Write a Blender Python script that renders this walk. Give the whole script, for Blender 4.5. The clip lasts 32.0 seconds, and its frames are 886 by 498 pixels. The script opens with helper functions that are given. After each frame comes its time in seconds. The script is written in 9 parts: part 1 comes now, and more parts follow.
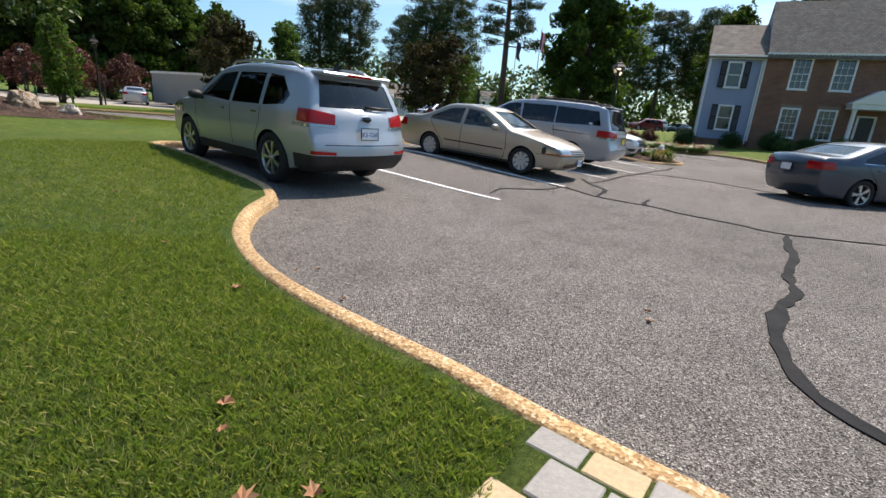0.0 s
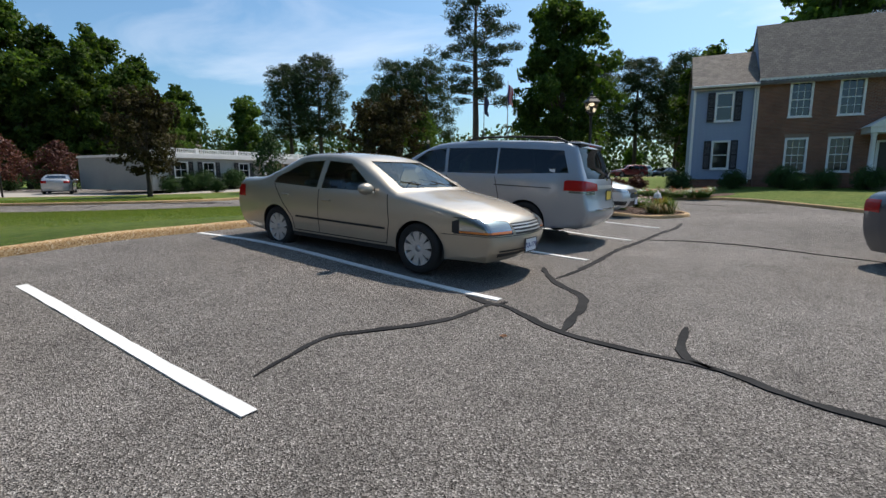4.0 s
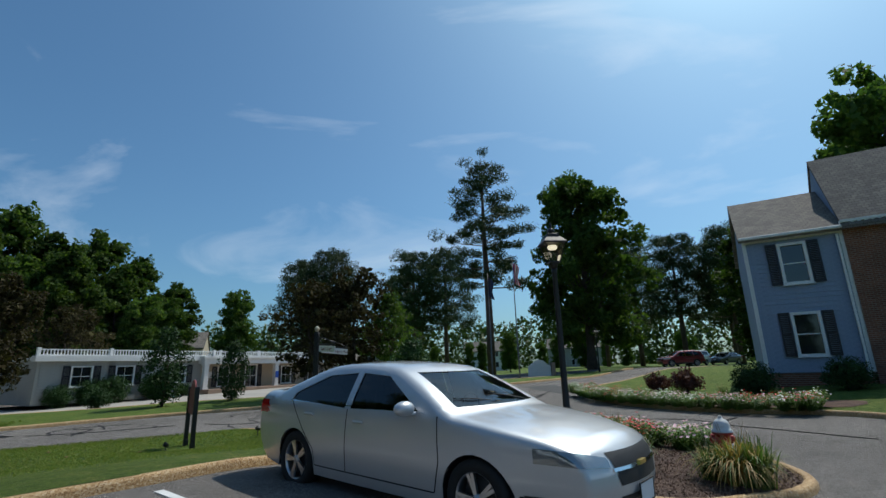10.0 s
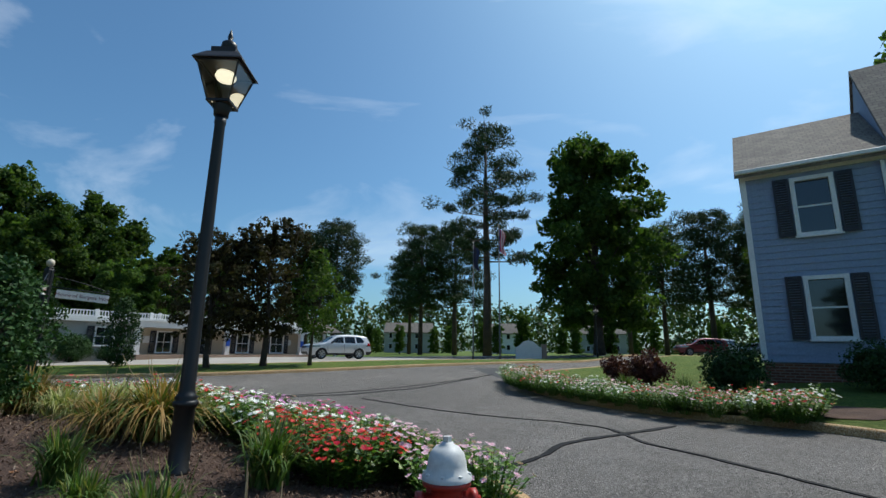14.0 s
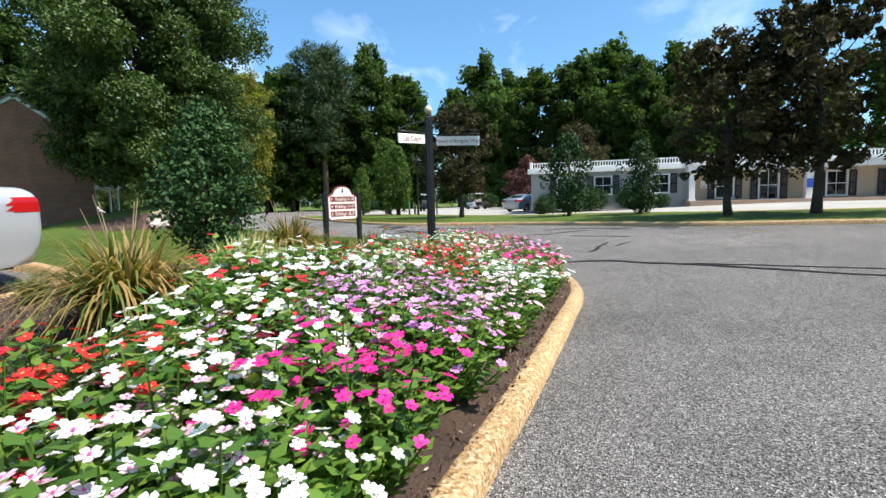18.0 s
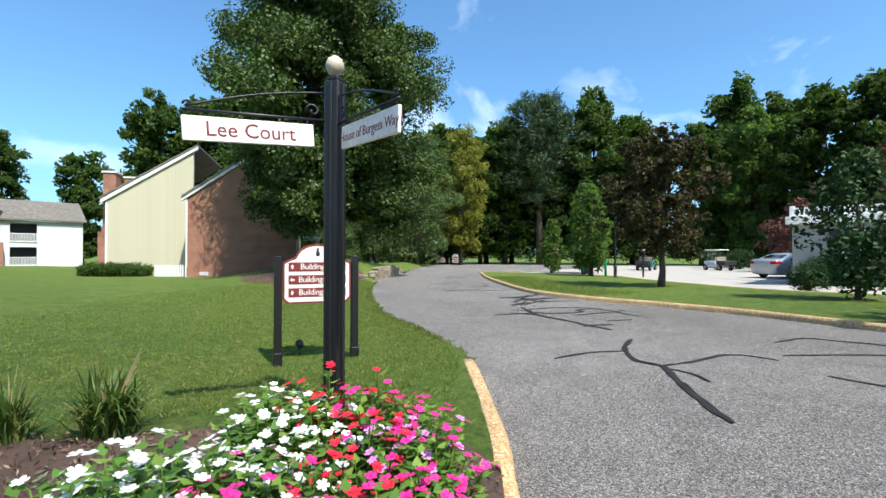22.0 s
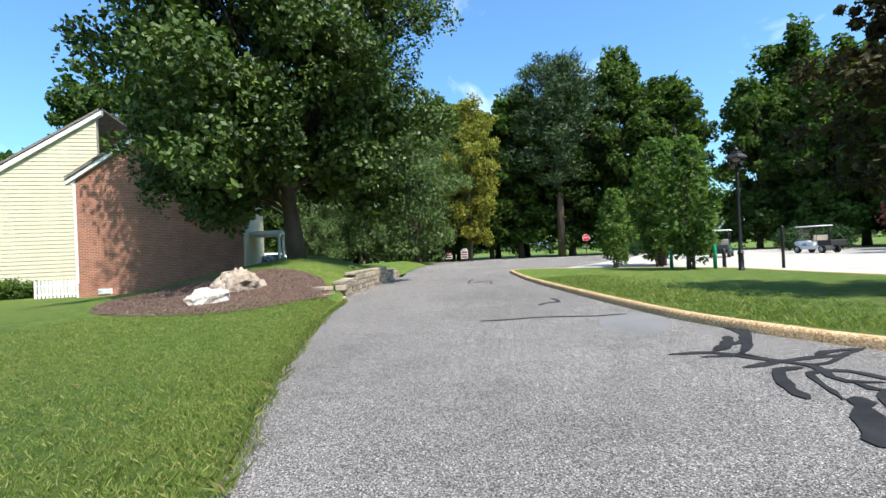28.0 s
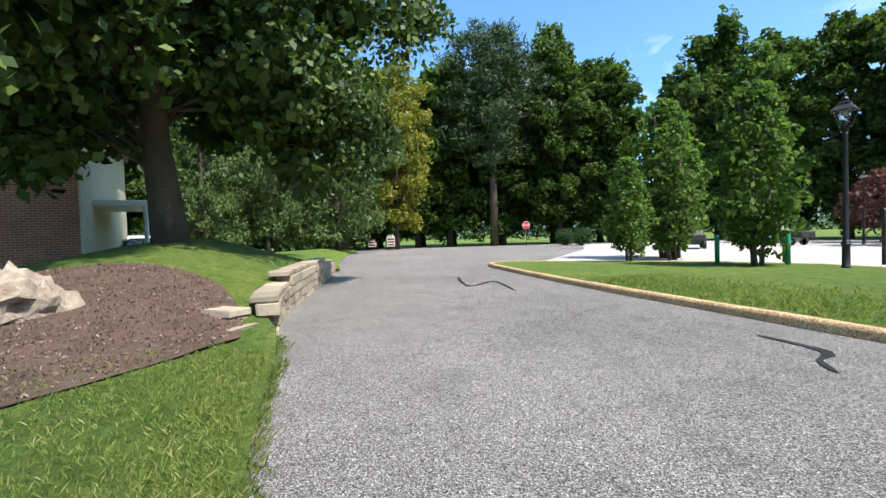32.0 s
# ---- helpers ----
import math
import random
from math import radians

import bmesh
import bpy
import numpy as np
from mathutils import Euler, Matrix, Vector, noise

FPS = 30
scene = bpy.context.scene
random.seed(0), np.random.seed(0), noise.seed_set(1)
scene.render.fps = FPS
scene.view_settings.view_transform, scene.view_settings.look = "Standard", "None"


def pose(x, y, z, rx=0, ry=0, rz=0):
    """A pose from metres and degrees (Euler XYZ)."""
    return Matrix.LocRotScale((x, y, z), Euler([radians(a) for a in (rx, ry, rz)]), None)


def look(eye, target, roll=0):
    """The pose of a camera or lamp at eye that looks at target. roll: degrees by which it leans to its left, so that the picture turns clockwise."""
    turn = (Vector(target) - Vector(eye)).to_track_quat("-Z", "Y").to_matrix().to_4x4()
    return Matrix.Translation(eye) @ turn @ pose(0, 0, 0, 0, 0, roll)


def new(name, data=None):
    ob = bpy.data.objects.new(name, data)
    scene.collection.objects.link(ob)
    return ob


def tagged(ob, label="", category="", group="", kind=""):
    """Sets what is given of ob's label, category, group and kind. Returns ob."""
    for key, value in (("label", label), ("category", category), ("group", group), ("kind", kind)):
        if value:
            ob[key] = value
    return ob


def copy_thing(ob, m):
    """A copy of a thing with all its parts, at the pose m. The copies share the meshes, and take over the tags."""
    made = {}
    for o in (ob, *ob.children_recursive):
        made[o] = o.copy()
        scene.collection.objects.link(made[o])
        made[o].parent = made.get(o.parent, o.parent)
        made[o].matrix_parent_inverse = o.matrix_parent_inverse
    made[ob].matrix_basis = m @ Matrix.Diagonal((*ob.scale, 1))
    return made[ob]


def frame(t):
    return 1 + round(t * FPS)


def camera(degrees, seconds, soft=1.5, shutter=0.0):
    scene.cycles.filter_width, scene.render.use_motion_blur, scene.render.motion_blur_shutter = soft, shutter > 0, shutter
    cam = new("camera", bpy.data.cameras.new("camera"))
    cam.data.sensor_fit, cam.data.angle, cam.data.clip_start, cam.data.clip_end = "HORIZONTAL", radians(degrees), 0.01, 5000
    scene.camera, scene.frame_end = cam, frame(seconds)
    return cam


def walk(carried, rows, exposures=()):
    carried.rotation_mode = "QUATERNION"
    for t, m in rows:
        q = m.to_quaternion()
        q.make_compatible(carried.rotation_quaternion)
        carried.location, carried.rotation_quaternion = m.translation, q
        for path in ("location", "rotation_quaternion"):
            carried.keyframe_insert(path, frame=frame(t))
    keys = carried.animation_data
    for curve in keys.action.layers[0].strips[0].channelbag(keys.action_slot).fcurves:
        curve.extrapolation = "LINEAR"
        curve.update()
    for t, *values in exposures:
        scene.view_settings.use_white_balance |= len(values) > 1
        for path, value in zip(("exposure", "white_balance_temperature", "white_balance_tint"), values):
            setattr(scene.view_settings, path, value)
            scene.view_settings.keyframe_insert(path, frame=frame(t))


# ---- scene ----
cam = camera(86.7, 32.0)
PATH = [
    (0, (0.531, 0.94, 1.365), (0.511, 2.86, 0.808), 4.5),
    (0.5, (0.861, 1.466, 1.301), (0.825, 3.397, 0.782), 3.3),
    (1, (1.061, 2.193, 1.336), (1.012, 4.127, 0.827), 3.1),
    (1.5, (1.208, 2.742, 1.244), (1.104, 4.685, 0.782), 1.8),
    (2, (1.31, 3.403, 1.217), (1.193, 5.352, 0.784), 1.2),
    (2.5, (1.461, 4.201, 1.301), (1.364, 6.155, 0.886), 1.4),
    (4.5, (2.833, 7.175, 1.287), (2.842, 9.159, 1.038), -0.8),
    (5, (3.246, 7.878, 1.365), (3.263, 9.872, 1.214), -1.2),
    (5.5, (3.578, 8.652, 1.468), (3.547, 10.651, 1.52), -1.5),
    (6, (3.927, 9.42, 1.636), (3.842, 11.405, 1.865), -1.4),
    (6.5, (4.398, 10.198, 1.703), (4.282, 12.158, 2.084), -1.2),
    (7, (4.777, 10.932, 1.762), (4.651, 12.887, 2.162), -1.3),
    (7.5, (5.034, 11.658, 1.813), (4.904, 13.61, 2.229), -1.3),
    (8, (5.258, 12.395, 1.861), (5.122, 14.344, 2.286), -1.6),
    (8.5, (5.553, 13.281, 1.805), (5.411, 15.227, 2.248), -2.0),
    (9, (5.904, 14.137, 1.711), (5.746, 16.077, 2.171), -1.9),
    (9.5, (6.261, 14.908, 1.714), (6.089, 16.844, 2.184), -1.8),
    (10, (6.668, 15.599, 1.635), (6.483, 17.528, 2.127), -1.8),
    (10.5, (7.169, 16.287, 1.595), (7.002, 18.213, 2.108), -1.7),
    (11, (7.743, 16.985, 1.548), (7.599, 18.912, 2.064), -1.4),
    (11.5, (8.345, 17.714, 1.518), (8.216, 19.641, 2.037), -1.2),
    (12, (8.835, 18.523, 1.398), (8.716, 20.451, 1.916), -1.5),
    (12.5, (9.481, 19.181, 1.328), (9.348, 21.111, 1.837), -1.1),
    (13, (10.047, 19.907, 1.279), (9.88, 21.84, 1.765), -0.5),
    (13.5, (10.547, 20.65, 1.26), (10.329, 22.584, 1.721), -0.1),
    (15.5, (12.077, 23.579, 1.221), (11.0, 25.259, 1.36), 4.0),
    (16, (12.034, 24.462, 1.145), (10.714, 25.964, 1.143), 3.8),
    (16.5, (11.796, 25.329, 1.068), (10.24, 26.58, 0.944), 2.2),
    (17, (11.486, 26.037, 1.011), (9.716, 26.949, 0.819), 0.5),
    (17.5, (11.347, 26.719, 1.05), (9.457, 27.338, 0.841), -0.6),
    (18, (10.728, 27.387, 1.118), (8.784, 27.81, 0.913), -1.5),
    (18.5, (10.07, 27.953, 1.167), (8.093, 28.182, 0.976), -1.8),
    (19, (9.305, 28.456, 1.188), (7.315, 28.571, 1.019), -2.6),
    (19.5, (8.575, 28.949, 1.199), (6.583, 29.022, 1.034), -2.7),
    (20, (7.856, 29.465, 1.234), (5.864, 29.473, 1.052), -2.7),
    (20.5, (7.105, 29.899, 1.198), (5.12, 29.735, 1.02), -2.0),
    (21, (6.379, 30.304, 1.238), (4.409, 29.976, 1.13), -1.2),
    (21.5, (5.667, 30.679, 1.345), (3.719, 30.228, 1.308), -0.5),
    (22, (4.866, 30.996, 1.386), (2.944, 30.444, 1.411), -0.0),
    (22.5, (4.064, 31.117, 1.356), (2.211, 30.366, 1.406), 0.8),
    (23, (3.22, 31.074, 1.36), (1.449, 30.147, 1.433), 0.8),
    (23.5, (2.207, 30.947, 1.267), (0.507, 29.898, 1.373), 1.6),
    (24, (1.285, 30.811, 1.272), (-0.421, 29.777, 1.408), 1.5),
    (24.5, (0.405, 30.634, 1.269), (-1.318, 29.627, 1.412), 1.5),
    (25, (-0.403, 30.404, 1.276), (-2.207, 29.552, 1.414), 0.4),
    (25.5, (-1.276, 30.114, 1.262), (-3.135, 29.389, 1.4), -1.3),
    (27.5, (-4.048, 28.177, 1.244), (-5.96, 27.59, 1.268), -2.6),
    (28, (-4.754, 27.653, 1.225), (-6.675, 27.094, 1.237), -2.6),
    (28.5, (-5.47, 27.175, 1.221), (-7.398, 26.643, 1.233), -2.9),
    (29, (-6.173, 26.666, 1.235), (-8.108, 26.159, 1.246), -2.7),
    (29.5, (-6.918, 26.151, 1.214), (-8.861, 25.678, 1.214), -2.6),
    (30, (-7.69, 25.612, 1.203), (-9.65, 25.213, 1.188), -2.4),
    (30.5, (-8.411, 25.156, 1.186), (-10.39, 24.867, 1.147), -2.4),
    (31, (-9.156, 24.691, 1.205), (-11.148, 24.52, 1.164), -2.4),
    (31.5, (-9.956, 24.286, 1.176), (-11.948, 24.119, 1.128), -2.0),
    (32, (-10.817, 23.905, 1.207), (-12.809, 23.744, 1.153), -1.7),
]
walk(cam, [(t, look(eye, target, roll)) for t, eye, target, roll in PATH],
     [(0, 0.3, 7100, 19), (1, 0.12, 7000, 17), (2.5, 0.1, 7000, 17), (4.5, -0.15, 6700, 14), (6, -0.4, 6350, 8), (7.5, -0.68, 6400, 9), (9, -0.66, 6350, 9), (11, -0.58, 6250, 9), (13.5, -0.46, 6250, 9), (15.5, 0.0, 6350, 10), (17, 0.45, 6350, 12), (19, 0.62, 6550, 12), (23, 0.65, 6300, 12), (27.5, 0.85, 6300, 13), (32, 0.95, 6350, 14)])

# ---- light ----
world = bpy.data.worlds.new("sky")
scene.world = world
world.use_nodes = True
wn, wl = world.node_tree.nodes, world.node_tree.links
SUN_DIR = Vector((0.635, 0.77, 1.48)).normalized()
sky = wn.new("ShaderNodeTexSky")
sky.sky_type = "NISHITA"
sky.sun_disc = False
sky.sun_elevation = math.asin(SUN_DIR.z)
sky.sun_rotation = math.atan2(SUN_DIR.x, SUN_DIR.y)
sky.air_density, sky.dust_density, sky.ozone_density = 1.0, 2.0, 3.0
# thin streaks of high cloud
tc = wn.new("ShaderNodeTexCoord")
mp = wn.new("ShaderNodeMapping")
mp.inputs["Scale"].default_value = (0.7, 2.6, 3.6)
mp.inputs["Rotation"].default_value = (0.2, 0.35, 0.5)
cn = wn.new("ShaderNodeTexNoise")
cn.inputs["Scale"].default_value = 1.7
cn.inputs["Detail"].default_value = 9
cn.inputs["Roughness"].default_value = 0.55
cn.inputs["Distortion"].default_value = 0.5
cr = wn.new("ShaderNodeValToRGB")
cr.color_ramp.elements[0].position = 0.545
cr.color_ramp.elements[0].color = (0, 0, 0, 1)
cr.color_ramp.elements[1].position = 0.80
cr.color_ramp.elements[1].color = (0.45, 0.45, 0.45, 1)
cmix = wn.new("ShaderNodeMix")
cmix.data_type = "RGBA"
cmix.inputs["B"].default_value = (9.5, 10.0, 10.6, 1)
tint = wn.new("ShaderNodeMix")
tint.data_type = "RGBA"
tint.blend_type = "MULTIPLY"
tint.inputs["Factor"].default_value = 1.0
tint.inputs["B"].default_value = (0.67, 0.99, 1.09, 1)
bg = wn["Background"]
bg.inputs["Strength"].default_value = 0.15
wl.new(tc.outputs["Generated"], mp.inputs["Vector"])
wl.new(mp.outputs["Vector"], cn.inputs["Vector"])
wl.new(cn.outputs["Fac"], cr.inputs["Fac"])
wl.new(sky.outputs["Color"], tint.inputs["A"])
wl.new(tint.outputs["Result"], cmix.inputs["A"])
wl.new(cr.outputs["Color"], cmix.inputs["Factor"])
wl.new(cmix.outputs["Result"], bg.inputs["Color"])

sun_data = bpy.data.lights.new("sun", "SUN")
sun_data.energy = 5.0
sun_data.angle = radians(0.5)
sun_data.color = (1.0, 0.945, 0.85)
sun = new("sun", sun_data)
sun.matrix_world = look(SUN_DIR * 60, (0, 0, 0))

# ---- materials ----
def mat(name, base, rough=0.6, metal=0.0, spec=0.5, coat=0.0):
    m = bpy.data.materials.new(name)
    m.use_nodes = True
    b = m.node_tree.nodes["Principled BSDF"]
    b.inputs["Base Color"].default_value = (*base, 1)
    b.inputs["Roughness"].default_value = rough
    b.inputs["Metallic"].default_value = metal
    b.inputs["Specular IOR Level"].default_value = spec
    b.inputs["Coat Weight"].default_value = coat
    b.inputs["Coat Roughness"].default_value = 0.03
    return m


def coords(m, space="Object", scale=(1, 1, 1)):
    n, l = m.node_tree.nodes, m.node_tree.links
    c, p = n.new("ShaderNodeTexCoord"), n.new("ShaderNodeMapping")
    p.inputs["Scale"].default_value = scale
    l.new(c.outputs[space], p.inputs["Vector"])
    return p.outputs["Vector"]


def noise_tex(m, vec, scale, detail=4, rough=0.55):
    t = m.node_tree.nodes.new("ShaderNodeTexNoise")
    t.inputs["Scale"].default_value, t.inputs["Detail"].default_value, t.inputs["Roughness"].default_value = scale, detail, rough
    m.node_tree.links.new(vec, t.inputs["Vector"])
    return t.outputs["Fac"]


def ramp(m, fac, stops):
    r = m.node_tree.nodes.new("ShaderNodeValToRGB")
    e = r.color_ramp.elements
    while len(e) < len(stops):
        e.new(0.5)
    for k, (p, c) in enumerate(stops):
        e[k].position, e[k].color = p, (*c, 1)
    m.node_tree.links.new(fac, r.inputs["Fac"])
    return r.outputs["Color"]


def blend(m, a, b, fac, mode="MIX"):
    x = m.node_tree.nodes.new("ShaderNodeMix")
    x.data_type, x.blend_type = "RGBA", mode
    l = m.node_tree.links
    for sock, v in (("A", a), ("B", b)):
        if isinstance(v, tuple):
            x.inputs[sock].default_value = (*v, 1)
        else:
            l.new(v, x.inputs[sock])
    if isinstance(fac, float):
        x.inputs["Factor"].default_value = fac
    else:
        l.new(fac, x.inputs["Factor"])
    return x.outputs["Result"]


def base_color(m, sock):
    m.node_tree.links.new(sock, m.node_tree.nodes["Principled BSDF"].inputs["Base Color"])


def bump(m, height, strength=0.3, dist=0.01):
    b = m.node_tree.nodes.new("ShaderNodeBump")
    b.inputs["Strength"].default_value, b.inputs["Distance"].default_value = strength, dist
    m.node_tree.links.new(height, b.inputs["Height"])
    m.node_tree.links.new(b.outputs["Normal"], m.node_tree.nodes["Principled BSDF"].inputs["Normal"])


def rand_tint(m, col, dark=0.75, light=1.2):
    n, l = m.node_tree.nodes, m.node_tree.links
    o = n.new("ShaderNodeObjectInfo")
    c = ramp(m, o.outputs["Random"], [(0, (dark,) * 3), (1, (light,) * 3)])
    return blend(m, col, c, 1.0, "MULTIPLY")


def island_tint(m, stops):
    g = m.node_tree.nodes.new("ShaderNodeNewGeometry")
    return ramp(m, g.outputs["Random Per Island"], stops)


def worn(name, a, b, rough=0.7, s1=0.7, s2=14, bmp=0.25, metal=0.0, dist=0.01):
    """Two tones mixed at a large and a fine scale, with fine relief."""
    m = mat(name, a, rough, metal)
    v = coords(m)
    big, fine = noise_tex(m, v, s1, 5), noise_tex(m, v, s2, 6, 0.7)
    c = ramp(m, big, [(0.3, a), (0.7, b)])
    f = ramp(m, fine, [(0.25, (0.72,) * 3), (0.75, (1.2,) * 3)])
    base_color(m, blend(m, c, f, 0.8, "MULTIPLY"))
    bump(m, fine, bmp, dist)
    return m


def asphalt_mat():
    m = mat("asphalt", (0.13, 0.125, 0.12), 0.92, spec=0.2)
    v = coords(m)
    vor = m.node_tree.nodes.new("ShaderNodeTexVoronoi")
    vor.inputs["Scale"].default_value = 125
    m.node_tree.links.new(v, vor.inputs["Vector"])
    stone = ramp(m, vor.outputs["Color"], [(0.12, (0.036, 0.033, 0.030)), (0.42, (0.142, 0.131, 0.120)), (0.66, (0.245, 0.229, 0.212)), (0.84, (0.40, 0.375, 0.348)), (0.96, (0.68, 0.645, 0.60))])
    big = noise_tex(m, v, 0.22, 5)
    mid = noise_tex(m, v, 1.8, 6, 0.65)
    c = blend(m, stone, ramp(m, big, [(0.3, (0.78, 0.77, 0.76)), (0.7, (1.12, 1.11, 1.1))]), 1.0, "MULTIPLY")
    c = blend(m, c, ramp(m, mid, [(0.3, (0.72, 0.72, 0.72)), (0.55, (1, 1, 1))]), 0.75, "MULTIPLY")
    base_color(m, c)
    bump(m, vor.outputs["Distance"], 0.9, 0.012)
    return m


def grass_ground_mat():
    m = mat("turf", (0.08, 0.13, 0.03), 0.9, spec=0.2)
    v = coords(m)
    big, mid, fine, tuft = noise_tex(m, v, 0.35, 4), noise_tex(m, v, 3.5, 6, 0.7), noise_tex(m, v, 38, 8, 0.85), noise_tex(m, v, 13, 4, 0.6)
    c = ramp(m, mid, [(0.28, (0.055, 0.098, 0.018)), (0.52, (0.102, 0.146, 0.032)), (0.74, (0.185, 0.186, 0.066))])
    c = blend(m, c, ramp(m, big, [(0.35, (0.88, 0.97, 0.85)), (0.7, (1.22, 1.12, 0.98))]), 1.0, "MULTIPLY")
    c = blend(m, c, ramp(m, fine, [(0.32, (0.3, 0.36, 0.28)), (0.68, (1.6, 1.6, 1.45))]), 0.95, "MULTIPLY")
    c = blend(m, c, ramp(m, tuft, [(0.34, (0.62, 0.68, 0.6)), (0.66, (1.32, 1.28, 1.25))]), 0.8, "MULTIPLY")
    base_color(m, c)
    bump(m, fine, 1.0, 0.05)
    return m


def leaf_mat(name, stops, rough=0.55, trans=0.35, spec=0.3):
    """Leaves vary from leaf to leaf and let some light through."""
    m = mat(name, stops[0][1], rough, spec=spec)
    n, l = m.node_tree.nodes, m.node_tree.links
    c = island_tint(m, stops)
    c = rand_tint(m, c, 0.8, 1.2)
    base_color(m, c)
    t = n.new("ShaderNodeBsdfTranslucent")
    l.new(blend(m, c, (1.0, 1.15, 0.5), 1.0, "MULTIPLY"), t.inputs["Color"])
    x = n.new("ShaderNodeMixShader")
    x.inputs[0].default_value = trans
    l.new(n["Principled BSDF"].outputs[0], x.inputs[1])
    l.new(t.outputs[0], x.inputs[2])
    l.new(x.outputs[0], n["Material Output"].inputs["Surface"])
    return m


def brick_mat(name, c1, c2, mortar, scale=1.0):
    """Fine brickwork for walls that stay far off: courses 75 mm high."""
    m = mat(name, c1, 0.85)
    n, l = m.node_tree.nodes, m.node_tree.links
    uv = n.new("ShaderNodeUVMap")
    b = n.new("ShaderNodeTexBrick")
    b.inputs["Color1"].default_value, b.inputs["Color2"].default_value, b.inputs["Mortar"].default_value = (*c1, 1), (*c2, 1), (*mortar, 1)
    b.inputs["Scale"].default_value = scale
    b.inputs["Brick Width"].default_value, b.inputs["Row Height"].default_value = 0.215, 0.075
    b.inputs["Mortar Size"].default_value = 0.011
    l.new(uv.outputs["UV"], b.inputs["Vector"])
    big = noise_tex(m, coords(m), 1.2, 5)
    base_color(m, blend(m, b.outputs["Color"], ramp(m, big, [(0.3, (0.8,) * 3), (0.7, (1.15,) * 3)]), 1.0, "MULTIPLY"))
    bump(m, b.outputs["Fac"], -0.4, 0.01)
    return m


def glass_mat(name, tint_c, rough=0.02, alpha=0.35):
    m = mat(name, tint_c, rough, spec=0.9)
    n, l = m.node_tree.nodes, m.node_tree.links
    b = n["Principled BSDF"]
    b.inputs["Transmission Weight"].default_value = alpha
    b.inputs["IOR"].default_value = 1.45
    return m


def shingle_mat():
    m = mat("shingles", (0.16, 0.145, 0.125), 0.9)
    n, l = m.node_tree.nodes, m.node_tree.links
    uv = n.new("ShaderNodeUVMap")
    b = n.new("ShaderNodeTexBrick")
    b.inputs["Color1"].default_value, b.inputs["Color2"].default_value, b.inputs["Mortar"].default_value = (0.20, 0.175, 0.145, 1), (0.13, 0.115, 0.10, 1), (0.05, 0.045, 0.04, 1)
    b.inputs["Scale"].default_value = 1.0
    b.inputs["Brick Width"].default_value, b.inputs["Row Height"].default_value, b.inputs["Mortar Size"].default_value = 0.22, 0.14, 0.008
    l.new(uv.outputs["UV"], b.inputs["Vector"])
    fine = noise_tex(m, coords(m), 2.0, 6, 0.7)
    base_color(m, blend(m, b.outputs["Color"], ramp(m, fine, [(0.3, (0.75,) * 3), (0.7, (1.25,) * 3)]), 1.0, "MULTIPLY"))
    bump(m, b.outputs["Fac"], -0.5, 0.01)
    return m


def paint_mat(name, c, metal=0.5, rough=0.36):
    m = mat(name, c, rough, metal, coat=1.0)
    v = coords(m)
    f = noise_tex(m, v, 900, 2)
    base_color(m, blend(m, c, ramp(m, f, [(0.3, (0.85,) * 3), (0.7, (1.15,) * 3)]), 1.0, "MULTIPLY"))
    dust = noise_tex(m, v, 3.0, 5)
    r = ramp(m, dust, [(0.3, (rough,) * 3), (0.75, (rough + 0.14,) * 3)])
    m.node_tree.links.new(r, m.node_tree.nodes["Principled BSDF"].inputs["Roughness"])
    return m


def gravel_kerb_mat():
    m = mat("kerb_aggregate", (0.5, 0.33, 0.17), 0.85)
    v = coords(m)
    vor = m.node_tree.nodes.new("ShaderNodeTexVoronoi")
    vor.inputs["Scale"].default_value = 62
    m.node_tree.links.new(v, vor.inputs["Vector"])
    c = ramp(m, vor.outputs["Color"], [(0.1, (0.24, 0.13, 0.05)), (0.45, (0.45, 0.28, 0.125)), (0.7, (0.54, 0.38, 0.20)), (0.95, (0.66, 0.54, 0.37))])
    big = noise_tex(m, v, 1.1, 5)
    base_color(m, blend(m, c, ramp(m, big, [(0.3, (0.72, 0.7, 0.68)), (0.65, (1.1, 1.08, 1.05))]), 1.0, "MULTIPLY"))
    bump(m, vor.outputs["Distance"], 0.5, 0.008)
    return m


M_ASPHALT = asphalt_mat()
M_TURF = grass_ground_mat()
M_KERB = gravel_kerb_mat()
M_CONCRETE = worn("pale_concrete", (0.42, 0.385, 0.335), (0.33, 0.305, 0.27), 0.85, 0.5, 30)
M_MULCH = worn("bark_mulch", (0.075, 0.042, 0.029), (0.135, 0.08, 0.055), 0.95, 2.5, 45, 1.0, dist=0.04)
M_STRIPE = worn("road_paint_white", (0.78, 0.78, 0.76), (0.6, 0.6, 0.58), 0.75, 2.0, 60)
M_TAR = worn("crack_sealant", (0.014, 0.014, 0.015), (0.03, 0.03, 0.031), 0.6, 3.0, 30, 0.2)
M_TAR.node_tree.nodes["Principled BSDF"].inputs["Specular IOR Level"].default_value = 0.12
M_TAR.node_tree.nodes["Principled BSDF"].inputs["Roughness"].default_value = 0.85
M_BLACK = worn("black_painted_metal", (0.006, 0.006, 0.0065), (0.010, 0.010, 0.011), 0.45, 2, 20, 0.05)
M_WHITE = worn("white_trim_paint", (0.80, 0.80, 0.78), (0.70, 0.70, 0.68), 0.55, 1.5, 20, 0.08)
